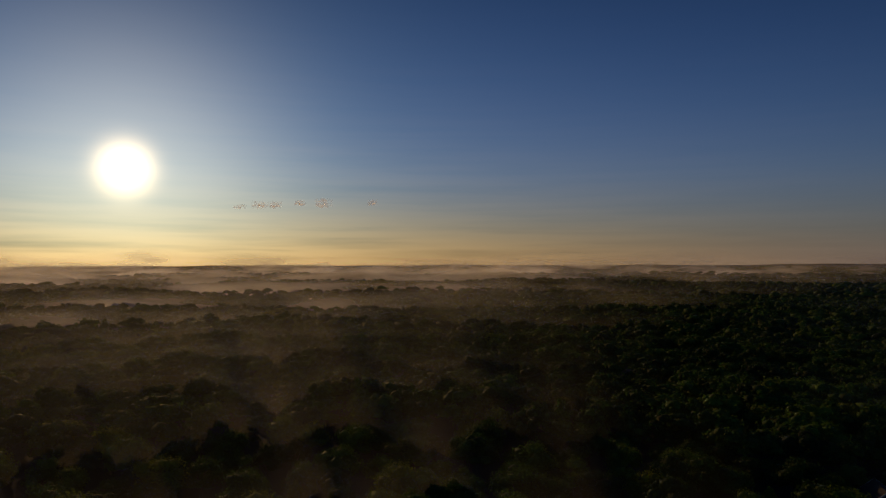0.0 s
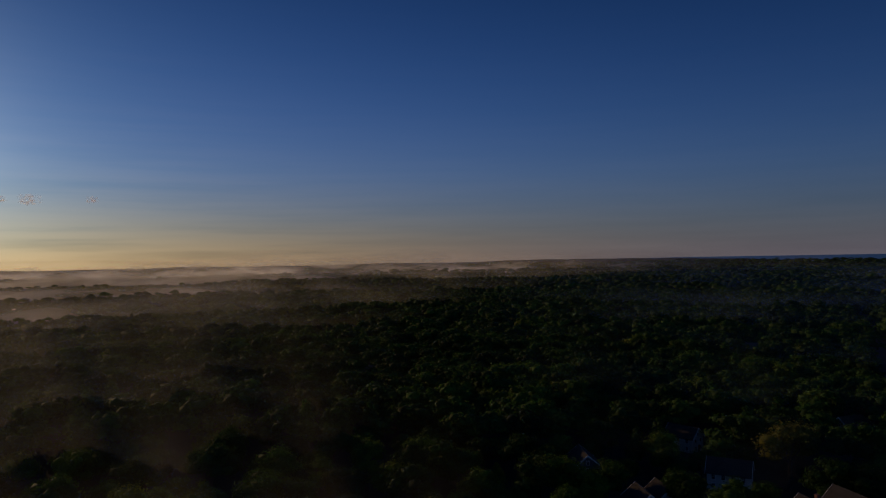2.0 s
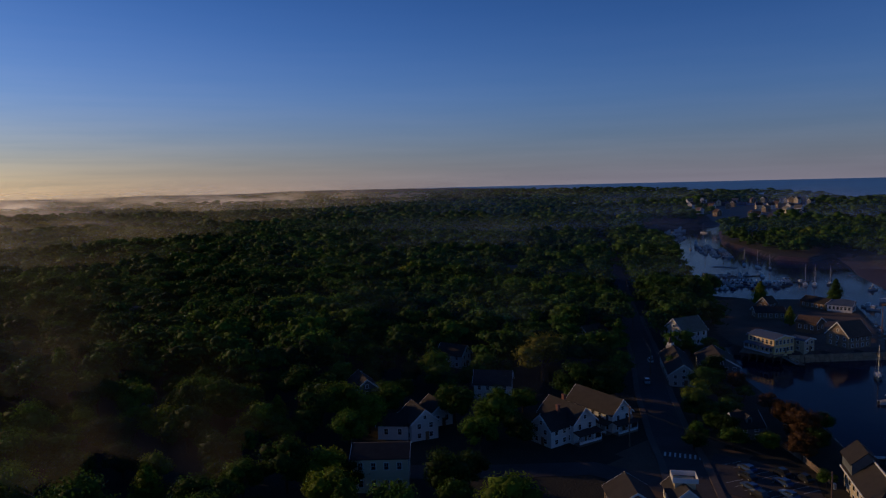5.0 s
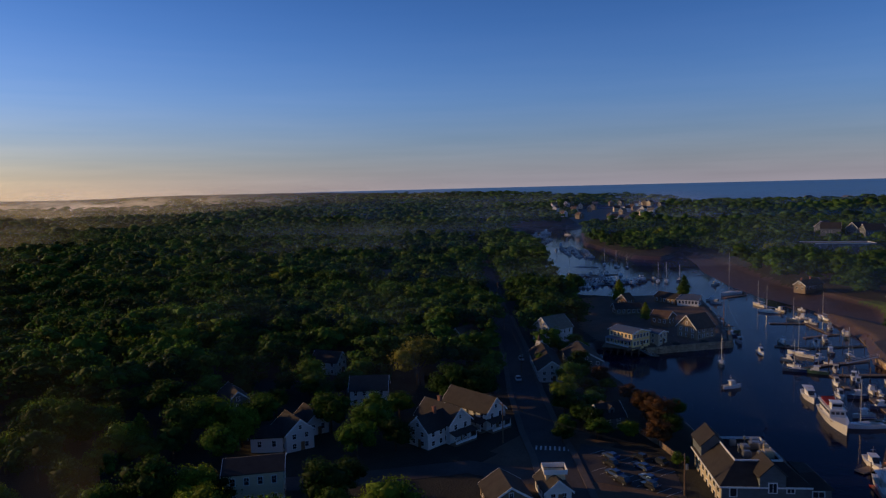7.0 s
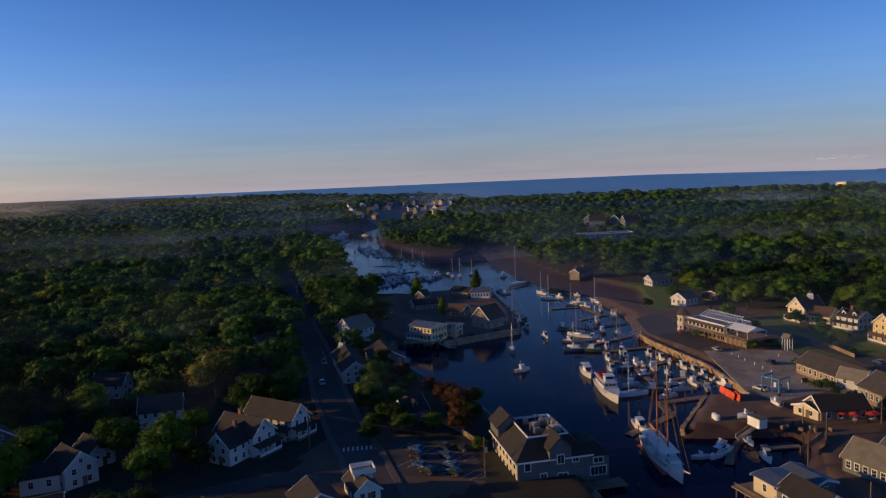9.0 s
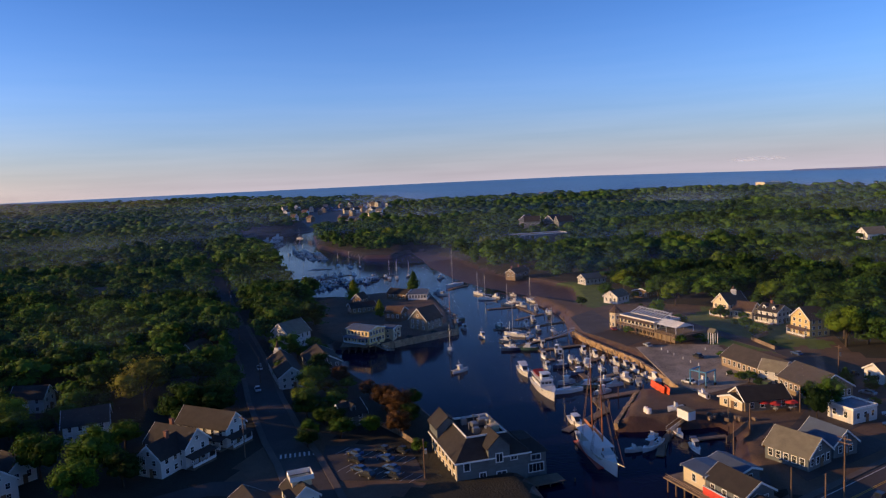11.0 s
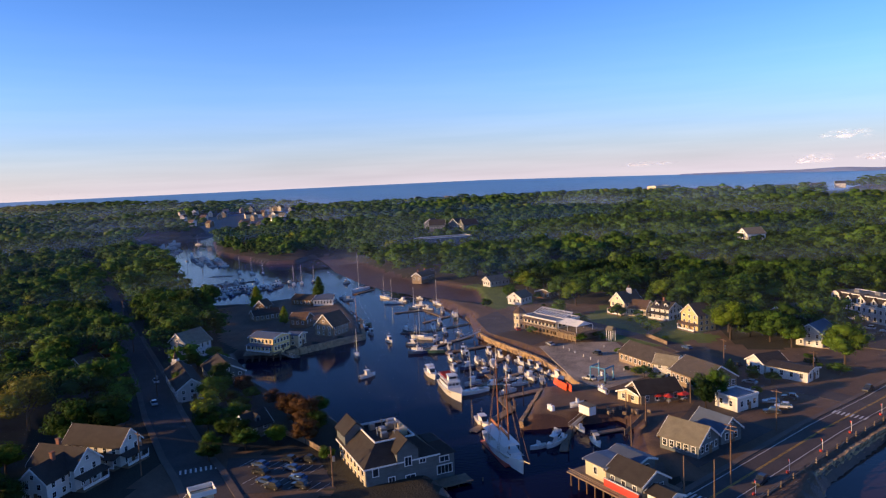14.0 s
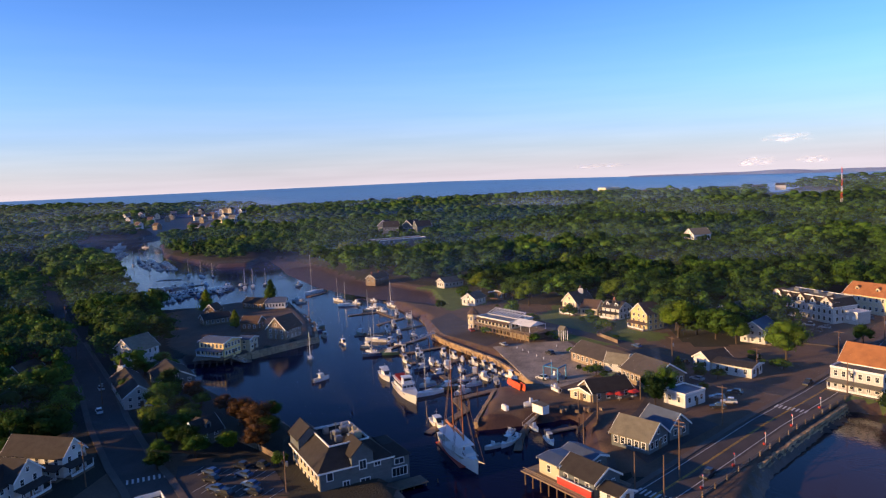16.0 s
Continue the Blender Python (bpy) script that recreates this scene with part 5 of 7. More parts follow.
def steeple(x, y, z, h, label, lit):
    e = thing("steeple", pose(x, y, z), label, "steeple")
    part("base", Geo().box((0, 0, h * 0.25), (2.2, 2.2, h * 0.5)), M_WHITE, e)
    part("belfry", Geo().box((0, 0, h * 0.56), (1.7, 1.7, h * 0.14)), M_TRIM, e)
    part("spire", Geo().tube((0, 0, h * 0.62), (0, 0, h), 1.0, 0.04, 4), lit, e)


steeple(213.5, 133.5, 6.4, 7.0, "white church steeple with a wooden spire", M_ROOFBROWN)
steeple(324, -28, 12, 4.0, "small white cupola on the villa roof", M_ROOFBROWN)
roofdeck = thing("roof_deck", pose(121.3, 72.6, 8.1, 0, 0, 40), "cream railed roof deck catching the sun", "roof deck")
part("deck", Geo().box((0, 0, -0.6), (3, 4, 1.4)), M_CREAM, roofdeck)
for sx, sy, w, d in ((0, -2.4, 4, 0.1), (0, 2.4, 4, 0.1), (-1.95, 0, 0.1, 4.7), (1.95, 0, 0.1, 4.7)):
    part("railing", Geo().box((sx, sy, 0.6), (w, d, 1.0)), M_TRIM, roofdeck)

# ---- seawall of granite blocks ----
def seawall(line, name, label, rows=3, size=1.5, z0=0.2):
    e = tagged(new(name), label, "seawall", kind="structure")
    meshes = []
    for k in range(5):
        g = Geo().box((0, 0, 0), (size, 1.0, 0.95))
        g.v = [(x * random.uniform(0.85, 1.05), y * random.uniform(0.8, 1.2), z * random.uniform(0.85, 1.1)) for x, y, z in g.v]
        meshes.append(g.mesh("stone", M_GRANITE))
    pts = refine(line, size)
    for (ax, ay), (bx, by) in zip(pts, pts[1:]):
        a = math.atan2(by - ay, bx - ax)
        for r in range(rows):
            s = part("stone", random.choice(meshes), None, e)
            s.matrix_basis = Matrix.Translation(((ax + bx) / 2 + random.uniform(-.15, .15) - 0.35 * r * math.sin(a), (ay + by) / 2 + random.uniform(-.15, .15) + 0.35 * r * math.cos(a), z0 + 0.95 * r)) @ Euler((random.uniform(-.08, .08), random.uniform(-.08, .08), a + random.uniform(-.1, .1))).to_matrix().to_4x4()


random.seed(21)
seawall([(214.5, -5), (246, 9.5), (274, 29.5), (288, 37)], "seawall", "rough tan granite block seawall beside the marina", 3)
seawall([(126, -28.5), (140, -41), (152, -51.5), (172, -69), (192, -87)], "seawall", "dark granite block wall below the road", 3, 2.0)
seawall([(255.5, 110.5), (286, 87.5), (319, 98.5)], "seawall", "weathered stone wharf wall", 3, 1.8)
seawall([(181, 13), (209.5, 8.5)], "seawall", "low timber and stone edge of the boatyard", 2, 1.8, 0.8)


# ---- boats ----
def hull_geo(L, B, H, fine=0.55, transom=0.8, sheer=0.35, n=10):
    """A hull from stern (x = -L/2) to bow (x = L/2): keel, chine and rail lines."""
    g = Geo()
    rows = []
    for i in range(n + 1):
        k = i / n
        half = B / 2 * (transom + (1 - transom) * min(1, k / 0.4)) if k < 0.4 else B / 2 * max(0.02, 1 - ((k - 0.4) / 0.6) ** (1 / fine))
        top = H * (1 + sheer * k ** 2)
        x = -L / 2 + L * k
        fwd = 0.06 * L * max(0, k - 0.6)
        rows.append([(x, 0, -0.5), (x + fwd * 0.3, half * 0.75, -0.1), (x + fwd, half, top), (x + fwd, half * 0.9, top), (x + fwd, 0, top - 0.02)])
    vs, fs = [], []
    for s in (1, -1):
        o = len(vs)
        for r in rows:
            vs += [(p[0], p[1] * s, p[2]) for p in r]
        for i in range(n):
            for j in range(4):
                a = o + i * 5 + j
                q = (a, a + 5, a + 6, a + 1)
                fs.append(q if s < 0 else q[::-1])
        q = tuple(o + j for j in range(5))
        fs.append(q if s > 0 else q[::-1])
    return g.add(vs, fs)


def motorboat(label, L, B, hullmat, cabin, m, canopy=None, radar=False, plain=False):
    e = thing("motorboat", m, label, "motorboat", "boats in the harbour")
    H = 0.11 * L + 0.25
    part("hull", hull_geo(L, B, H), hullmat, e)
    if not plain:
        part("deck", Geo().box((-0.06 * L, 0, H + 0.02), (L * 0.72, B * 0.74, 0.08)), M_DECK, e)
    if cabin:
        g = Geo().add([(-.1 * L, -B * .32, H), (.27 * L, -B * .22, H + .1), (.27 * L, B * .22, H + .1), (-.1 * L, B * .32, H), (-.1 * L, -B * .30, H + 1.5), (.1 * L, -B * .26, H + 1.5), (.1 * L, B * .26, H + 1.5), (-.1 * L, B * .30, H + 1.5)],
                      [(3, 2, 1, 0), (4, 5, 6, 7), (0, 1, 5, 4), (1, 2, 6, 5), (2, 3, 7, 6), (3, 0, 4, 7)])
        part("cabin", g, M_GEL, e)
        part("windscreen", Geo().add([(.235 * L, -B * .2, H + .45), (.235 * L, B * .2, H + .45), (.115 * L, B * .24, H + 1.38), (.115 * L, -B * .24, H + 1.38), (.26 * L, -B * .2, H + .47), (.26 * L, B * .2, H + .47), (.135 * L, B * .24, H + 1.40), (.135 * L, -B * .24, H + 1.40)],
                                     [(4, 5, 6, 7), (3, 2, 1, 0), (0, 1, 5, 4), (2, 3, 7, 6), (1, 2, 6, 5), (3, 0, 4, 7)]), M_GLASS, e)
        if plain:
            return e
        part("cabin_roof", Geo().box((-.02 * L, 0, H + 1.56), (L * .3, B * .68, 0.12)), M_GEL, e)
    else:
        part("console", Geo().box((0, 0, H + 0.5), (0.8, 0.7, 0.9)).box((0.3, 0, H + 1.05), (0.08, 0.8, 0.5)), M_GEL, e)
    if canopy:
        part("canopy", Geo().box((-.2 * L, 0, H + 1.9), (L * .26, B * .75, 0.1)), canopy, e)
        for sx in (-.3, -.1):
            for sy in (-1, 1):
                part("canopy_post", Geo().tube((sx * L, sy * B * .34, H), (sx * L, sy * B * .34, H + 1.88), 0.03, n=5), M_ALU, e)
    if radar:
        part("mast", Geo().tube((-.06 * L, 0, H + 1.5), (-.06 * L, 0, H + 3.6), 0.06, 0.03, 6).box((-.06 * L, 0, H + 2.7), (0.1, 1.0, 0.08)), M_ALU, e)
    if not cabin or L < 8:
        part("outboard", Geo().box((-L * .52, 0, H * .7), (0.5, 0.4, 0.9)), M_DARK, e)
    return e


def sailboat(label, L, mast, hullmat, m, spar=M_ALU, cover=M_CANVAS):
    e = thing("sailboat", m, label, "sailboat", "sailing boats in the harbour")
    B, H = L * 0.29, 0.07 * L + 0.4
    part("hull", hull_geo(L, B, H, 0.6, 0.6), hullmat, e)
    part("deck", Geo().box((-0.05 * L, 0, H + 0.02), (L * 0.66, B * 0.7, 0.06)), M_DECK, e)
    part("cabin", Geo().add([(-.12 * L, -B * .26, H), (.2 * L, -B * .2, H), (.2 * L, B * .2, H), (-.12 * L, B * .26, H), (-.12 * L, -B * .24, H + .55), (.15 * L, -B * .17, H + .45), (.15 * L, B * .17, H + .45), (-.12 * L, B * .24, H + .55)],
                            [(3, 2, 1, 0), (4, 5, 6, 7), (0, 1, 5, 4), (1, 2, 6, 5), (2, 3, 7, 6), (3, 0, 4, 7)]), M_GEL, e)
    part("mast", Geo().tube((.1 * L, 0, H), (.1 * L, 0, mast), 0.13, 0.08, 8).box((.1 * L, 0, mast * .6), (0.06, B * .55, 0.06)), spar, e)
    part("boom", Geo().tube((.1 * L, 0, H + 1.5), (-.3 * L, 0, H + 1.5), 0.08, n=6), spar, e)
    part("sail_cover", Geo().tube((.08 * L, 0, H + 1.7), (-.27 * L, 0, H + 1.66), 0.2, 0.12, 8), cover, e)
    st = Geo()
    for q in ((.54 * L, 0, H * 1.3), (-.5 * L, 0, H), (.08 * L, B * .48, H), (.08 * L, -B * .48, H)):
        st.tube((.1 * L, 0, mast * .97), q, 0.02, n=4)
    part("rigging", st, M_STEEL, e)
    return e


def at(x, y, deg, z=0.0):
    return pose(x, y, z, 0, 0, deg)


MB = [motorboat("white cabin cruiser on the calm water", 6.4, 2.3, M_GEL, True, at(229, 70, -40), None, True),
      motorboat("white open motorboat with a console", 4.8, 1.8, M_GEL, False, at(246, 31, 40)),
      motorboat("white motorboat with a blue canvas top", 5.8, 2.1, M_GEL, True, at(252, 44, 200), M_CANVAS),
      motorboat("navy blue motorboat with a white cabin", 6.2, 2.2, M_GELBLUE, True, at(240, 36, 130), None, True),
      motorboat("green workboat with a white wheelhouse", 7.4, 2.5, M_GELGREEN, True, at(263, 52, 100), None, True)]
FAR_BOATS = [motorboat("small white cabin boat at a crowded float", 6.8, 2.4, M_GEL, True, at(402, 238, 40), plain=True),
             motorboat("small dark-hulled cabin boat at a crowded float", 7.2, 2.5, M_GELBLUE, True, at(410, 233, 40), plain=True)]
SB = [sailboat("large sailing yacht with a tall pale mast and white hull", 17, 24.8, M_GEL, at(418, 129, 160)),
      sailboat("sailing boat with a blue sail cover", 10.5, 13.5, M_GEL, at(450, 181, 20)),
      sailboat("small sailing boat with a dark hull", 9.0, 11.5, M_GELBLUE, at(256, 82, 200)),
      sailboat("wooden sailing boat with tan furled sails", 12.0, 16.0, M_GELGREEN, at(312, 98, 130), M_MAST, M_TANSAIL)]
random.seed(12)
# moored and berthed boats: which kind, where, heading
for k, x, y, d in ((0, 281, 75, 210), (0, 296, 88, 215), (0, 452, 149, 150), (4, 300, 72, 40), (2, 378, 92, 70), (1, 384, 84, 60), (0, 363, 78, 100), (2, 352, 72, 90), (0, 346, 63, 20), (1, 338, 56, 20), (4, 330, 54, 10), (0, 318, 60, 30), (2, 308, 62, 200), (1, 302, 60, 20), (3, 296, 54, 30),
                   (0, 283, 55, 160), (1, 277, 50, 100), (2, 269, 47, 190), (0, 263, 41, 185), (3, 256, 38, 190), (0, 262, 30, 200), (2, 256, 26, 210), (1, 252, 22, 200), (0, 247, 18, 205), (3, 243, 14, 210), (2, 238, 11, 210), (1, 233, 7, 215), (0, 229, 4, 215),
                   (2, 249, 33, 30), (0, 244, 27, 20), (1, 239, 22, 30), (3, 234, 17, 20), (0, 229, 13, 30), (2, 224, 9, 20), (0, 238, 40, 200), (1, 226, 20, 120), (2, 221, 16, 130), (4, 217, 24, 120), (0, 213, 19, 140), (3, 232, 29, 130), (0, 221, 32, 140), (1, 268, 60, 250), (3, 275, 63, 250),
                   (1, 178, 4, 150), (1, 174, 2, 160), (0, 170, 4, 150), (1, 181, -3, 200), (2, 172, -6, 200), (1, 168, 8, 130), (0, 325, 104, 130), (2, 332, 108, 130), (1, 338, 112, 130), (0, 346, 117, 130), (1, 320, 99, 200), (3, 306, 94, 150), (0, 391, 131, 100), (2, 384, 126, 110)):
    copy_thing(MB[k], at(x + random.uniform(-.6, .6), y + random.uniform(-.6, .6), d + random.uniform(-8, 8)))
for k, x, y, d in ((1, 446, 185, 30), (2, 460, 176, 10), (1, 519, 261, 20), (1, 510, 246, 40), (2, 508, 236, 30), (1, 372, 96, 80), (2, 355, 80, 60), (1, 388, 105, 60), (1, 367, 70, 40), (2, 293, 47, 30), (1, 286, 62, 80), (2, 560, 300, 20), (1, 575, 325, 40), (1, 610, 360, 40), (2, 700, 440, 30), (1, 800, 455, 70), (2, 262, 58, 120), (1, 212, 30, 130)):
    copy_thing(SB[k], at(x, y, d + random.uniform(-10, 10)))
# the crowded floats up the river
for (x0, y0), (x1, y1), n, side in (((404, 232), (457, 194), 26, 5.0), ((396, 226), (436, 190), 18, 4.5), ((440, 250), (470, 224), 8, 4), ((560, 300), (620, 340), 14, 5.0), ((590, 330), (640, 366), 12, 5.0), ((600, 385), (690, 440), 26, 6.0), ((625, 400), (720, 440), 24, 6.0), ((660, 440), (760, 470), 18, 6.0), ((1120, 480), (1250, 540), 12, 14)):
    a = math.degrees(math.atan2(y1 - y0, x1 - x0)) + 90
    for i in range(n):
        k = (i + random.uniform(0.2, 0.8)) / n
        s = random.choice((-1, 1))
        x, y = x0 + (x1 - x0) * k + s * side * math.cos(radians(a)), y0 + (y1 - y0) * k + s * side * math.sin(radians(a))
        copy_thing(random.choice(FAR_BOATS), at(x, y, a + (0 if s < 0 else 180) + random.uniform(-6, 6)))


for x, y, d, k in ((804.7, 491.0, 150, 2.2), (732.2, 455.5, 160, 1.9), (763.0, 480.0, 140, 1.8), (649.6, 377.8, 30, 1.6), (606.3, 343.6, 40, 1.6)):
    copy_thing(FAR_BOATS[0], at(x, y, d) @ Matrix.Diagonal((k, k, k * 1.2, 1)))


def excursion_boat(m):
    """White two-deck passenger boat with a wheelhouse and red seats on top."""
    e = thing("excursion_boat", m, "large white two-deck excursion boat with red seats on its upper deck", "boat")
    L, B, H = 24.0, 6.4, 2.1
    part("hull", hull_geo(L, B, H, 0.5, 0.85, 0.5, 14), M_GEL, e)
    part("deck", Geo().box((-2.5, 0, H + 0.03), (17, B * 0.82, 0.1)), M_DECK, e)
    c = part("cabin", Geo().box((-3.5, 0, H + 1.25), (12, 4.4, 2.4)), M_GEL, e)
    for k in range(7):
        for s in (-1, 1):
            part("window", Geo().box((-8.6 + 1.7 * k, s * 2.22, H + 1.6), (1.2, 0.08, 0.8)), M_GLASS, c)
    for k in range(3):
        part("window", Geo().box((2.52, -1.3 + 1.3 * k, H + 1.6), (0.08, 1.0, 0.8)), M_GLASS, c)
    part("upper_deck", Geo().box((-4, 0, H + 2.53), (14, 4.9, 0.14)), M_GEL, e)
    for k in range(5):
        part("seat", Geo().box((-9 + 1.6 * k, 0, H + 2.95), (0.6, 3.6, 0.5)).box((-9.25 + 1.6 * k, 0, H + 3.35), (0.12, 3.6, 0.5)), M_RED, e)
    w = part("wheelhouse", Geo().box((0.4, 0, H + 3.6), (3.0, 3.0, 2.0)).box((0.4, 0, H + 4.68), (3.6, 3.5, 0.16)), M_GEL, e)
    part("windscreen", Geo().box((1.93, 0, H + 3.9), (0.06, 2.6, 0.8)), M_GLASS, w)
    rl = Geo()
    for s in (-1, 1):
        rl.box((-4, s * 2.4, H + 3.5), (14, 0.05, 0.05)).box((-4, s * 2.4, H + 3.05), (14, 0.04, 0.04))
    part("railing", rl, M_ALU, e)
    part("mast", Geo().tube((-0.4, 0, H + 4.7), (-0.8, 0, H + 8.5), 0.09, 0.04, 6).box((-0.6, 0, H + 6.6), (0.1, 1.8, 0.08)), M_ALU, e)


excursion_boat(pose(212, 37, 0, 0, 0, 205) @ Matrix.Diagonal((0.86, 0.9, 0.9, 1)))
motorboat("white fishing boat berthed behind the excursion boat", 11, 3.8, M_GEL, True, at(231, 47.5, 205), M_GEL, True)


def schooner(m):
    e = thing("schooner", m, "white two-masted schooner with varnished masts and a covered deck", "schooner")
    L, B, H = 30.0, 6.6, 2.2
    part("hull", hull_geo(L, B, H, 0.62, 0.55, 0.45, 18), M_GEL, e)
    part("stripe", Geo().box((-2, 0, 0.15), (22, B * 0.86, 0.25)), M_GELRED, e)
    part("deck", Geo().box((-1.5, 0, H + 0.04), (21, B * 0.78, 0.1)), M_DECK, e)
    a = part("awning", Geo().add([(-11, -2.6, H + 2.1), (7, -2.4, H + 2.1), (7, 2.4, H + 2.1), (-11, 2.6, H + 2.1), (-11, 0, H + 2.9), (7, 0, H + 2.9)],
                                 [(0, 1, 5, 4), (2, 3, 4, 5), (3, 2, 1, 0), (1, 2, 5), (3, 0, 4)]), M_TRIM, e, "white canvas deck awning")
    for k in range(7):
        for s in (-1, 1):
            part("awning_post", Geo().tube((-10.5 + 2.8 * k, s * 2.3, H), (-10.5 + 2.8 * k, s * 2.3, H + 2.1), 0.05, n=5), M_ALU, a)
    hs = part("deckhouse", Geo().box((8.5, 0, H + 0.7), (3.2, 2.8, 1.3)), M_GEL, e)
    for s in (-1, 1):
        for k in range(3):
            part("window", Geo().box((7.6 + 0.9 * k, s * 1.42, H + 0.9), (0.5, 0.06, 0.5)), M_GLASS, hs)
    masts = ((-4.0, 23.0), (4.5, 21.0))
    for x, h in masts:
        mt = part("mast", Geo().tube((x, 0, H), (x - 0.5, 0, h), 0.24, 0.14, 10), M_MAST, e)
        part("topmast", Geo().tube((x - 0.3, 0, h - 2), (x - 0.6, 0, h + 3.0), 0.1, 0.05, 8), M_TRIM, mt)
        part("crosstree", Geo().box((x - 0.45, 0, h - 1.5), (0.2, 2.2, 0.12)), M_MAST, mt)
        part("boom", Geo().tube((x, 0, H + 3.2), (x - 8.0, 0, H + 3.7), 0.13, 0.1, 8), M_MAST, mt)
        part("gaff", Geo().tube((x, 0, H + 3.9), (x - 6.5, 0, H + 4.4), 0.1, 0.08, 8), M_MAST, mt)
        part("furled_sail", Geo().tube((x - 0.3, 0, H + 3.6), (x - 6.8, 0, H + 4.0), 0.28, 0.2, 8), M_TANSAIL, mt)
    part("bowsprit", Geo().tube((L / 2 - 2, 0, H * 1.3), (L / 2 + 5.5, 0, H * 1.9), 0.2, 0.1, 8), M_CREAM, e)
    for x, h in masts:
        for s in (-1, 1):
            for k in (-1.3, -0.4, 0.5):
                part("shroud", Geo().tube((x - 0.45, 0, h - 1.5), (x + k, s * B * 0.47, H), 0.04, n=4), M_POLE, e)
    for a, b in (((4, 0, 21), (L / 2 + 5.4, 0, H * 1.9)), ((4, 0, 17), (L / 2 + 1, 0, H * 1.6)), ((4, 0, 23), (-4.4, 0, 24.5)), ((-4.5, 0, 23), (-14, 0, H + 0.5))):
        part("stay", Geo().tube(a, b, 0.04, n=4), M_POLE, e)


schooner(pose(163.6, 16.3, 0, 0, 0, 205.7) @ Matrix.Diagonal((0.80, 0.9, 1, 1)))
motorboat("white launch moored astern of the schooner", 9.0, 3.0, M_GEL, True, at(184, 24, 205), None, True)


# ---- docks, gangways and piles ----
def dock(points, width, label, piles=9.0, z=0.45):
    e = thing("dock", pose(points[0][0], points[0][1], 0), label, "dock", "floating docks")
    ox, oy = points[0]
    piles = 20.0 if ox > 390 else piles
    for (ax, ay), (bx, by) in zip(points, points[1:]):
        n, a = math.hypot(bx - ax, by - ay), math.atan2(by - ay, bx - ax)
        mid = ((ax + bx) / 2 - ox, (ay + by) / 2 - oy, z - 0.15)
        part("deck", Geo().box(mid, (n, width, 0.3), a), M_WOOD, e)
        part("float", Geo().box((mid[0], mid[1], 0.05), (n * 0.96, width * 0.8, 0.5), a), M_DARK, e)
        for k in range(int(n / piles) + 1):
            p = (ax + (bx - ax) * k * piles / n - ox - math.sin(a) * (width / 2 + 0.2), ay + (by - ay) * k * piles / n - oy + math.cos(a) * (width / 2 + 0.2))
            part("post", Geo().tube((*p, -2), (*p, 2.6 + random.uniform(0, 0.8)), 0.17, 0.14, 7), M_POLE, e)


W = "weathered grey plank floating dock with piles"
for pts, w in (([(404, 232), (457, 194)], 2.0), ([(398, 226), (436, 190)], 2.0), ([(440, 250), (470, 224)], 2.0), ([(560, 300), (620, 340)], 2.4), ([(590, 330), (640, 366)], 2.4), ([(600, 385), (690, 440)], 2.4), ([(625, 400), (720, 440)], 2.4), ([(660, 440), (760, 470)], 2.4),
               ([(380, 76), (334, 50), (310, 42)], 2.2), ([(372, 82), (350, 74), (330, 60)], 1.8), ([(350, 74), (342, 88)], 1.6), ([(333, 58), (318, 68)], 1.6), ([(315, 46), (300, 62), (296, 74)], 1.8), ([(290, 41), (272, 54), (262, 60)], 2.0),
               ([(274, 30), (262, 47), (248, 40)], 2.0), ([(256, 22), (240, 32), (226, 25)], 2.0), ([(240, 10), (228, 22), (216, 30)], 2.0), ([(216, 8), (206, 21), (196, 17), (178, 26)], 2.4), ([(186, -2), (176, 1), (166, 2)], 2.0), ([(182, -14), (178, -6)], 1.6), ([(420, 122), (404, 128)], 3.0), ([(262, 112), (254, 106)], 2.2), ([(320, 100), (342, 110), (352, 118)], 2.0), ([(448, 200), (466, 190)], 2.0)):
    dock(pts, w, W)
for x, y, x2, y2, zt in ((259, 121, 253, 107, 3.0), (190, -6, 182, 0, 3.0), (287, 37, 281, 46, 3.0)):
    g = thing("gangway", pose(x, y, 0), "sloping metal gangway down to the floats", "gangway")
    L = Vector((x2 - x, y2 - y, 0.6 - zt))
    sx, sy = -L.y / L.length * 0.7, L.x / L.length * 0.7
    part("walkway", Geo().add([(-sx, -sy, zt), (sx, sy, zt), (L.x + sx, L.y + sy, 0.6), (L.x - sx, L.y - sy, 0.6), (-sx, -sy, zt - 0.15), (sx, sy, zt - 0.15), (L.x + sx, L.y + sy, 0.45), (L.x - sx, L.y - sy, 0.45)],
                              [(0, 1, 2, 3), (7, 6, 5, 4), (0, 4, 5, 1), (1, 5, 6, 2), (2, 6, 7, 3), (3, 7, 4, 0)]), M_STEEL, g)
    for s in (-1, 1):
        part("handrail", Geo().tube((s * sx, s * sy, zt + 1), (L.x + s * sx, L.y + s * sy, 1.6), 0.04, n=5).tube((s * sx, s * sy, zt), (s * sx, s * sy, zt + 1), 0.04, n=5).tube((L.x + s * sx, L.y + s * sy, 0.6), (L.x + s * sx, L.y + s * sy, 1.6), 0.04, n=5), M_TRIM, g)
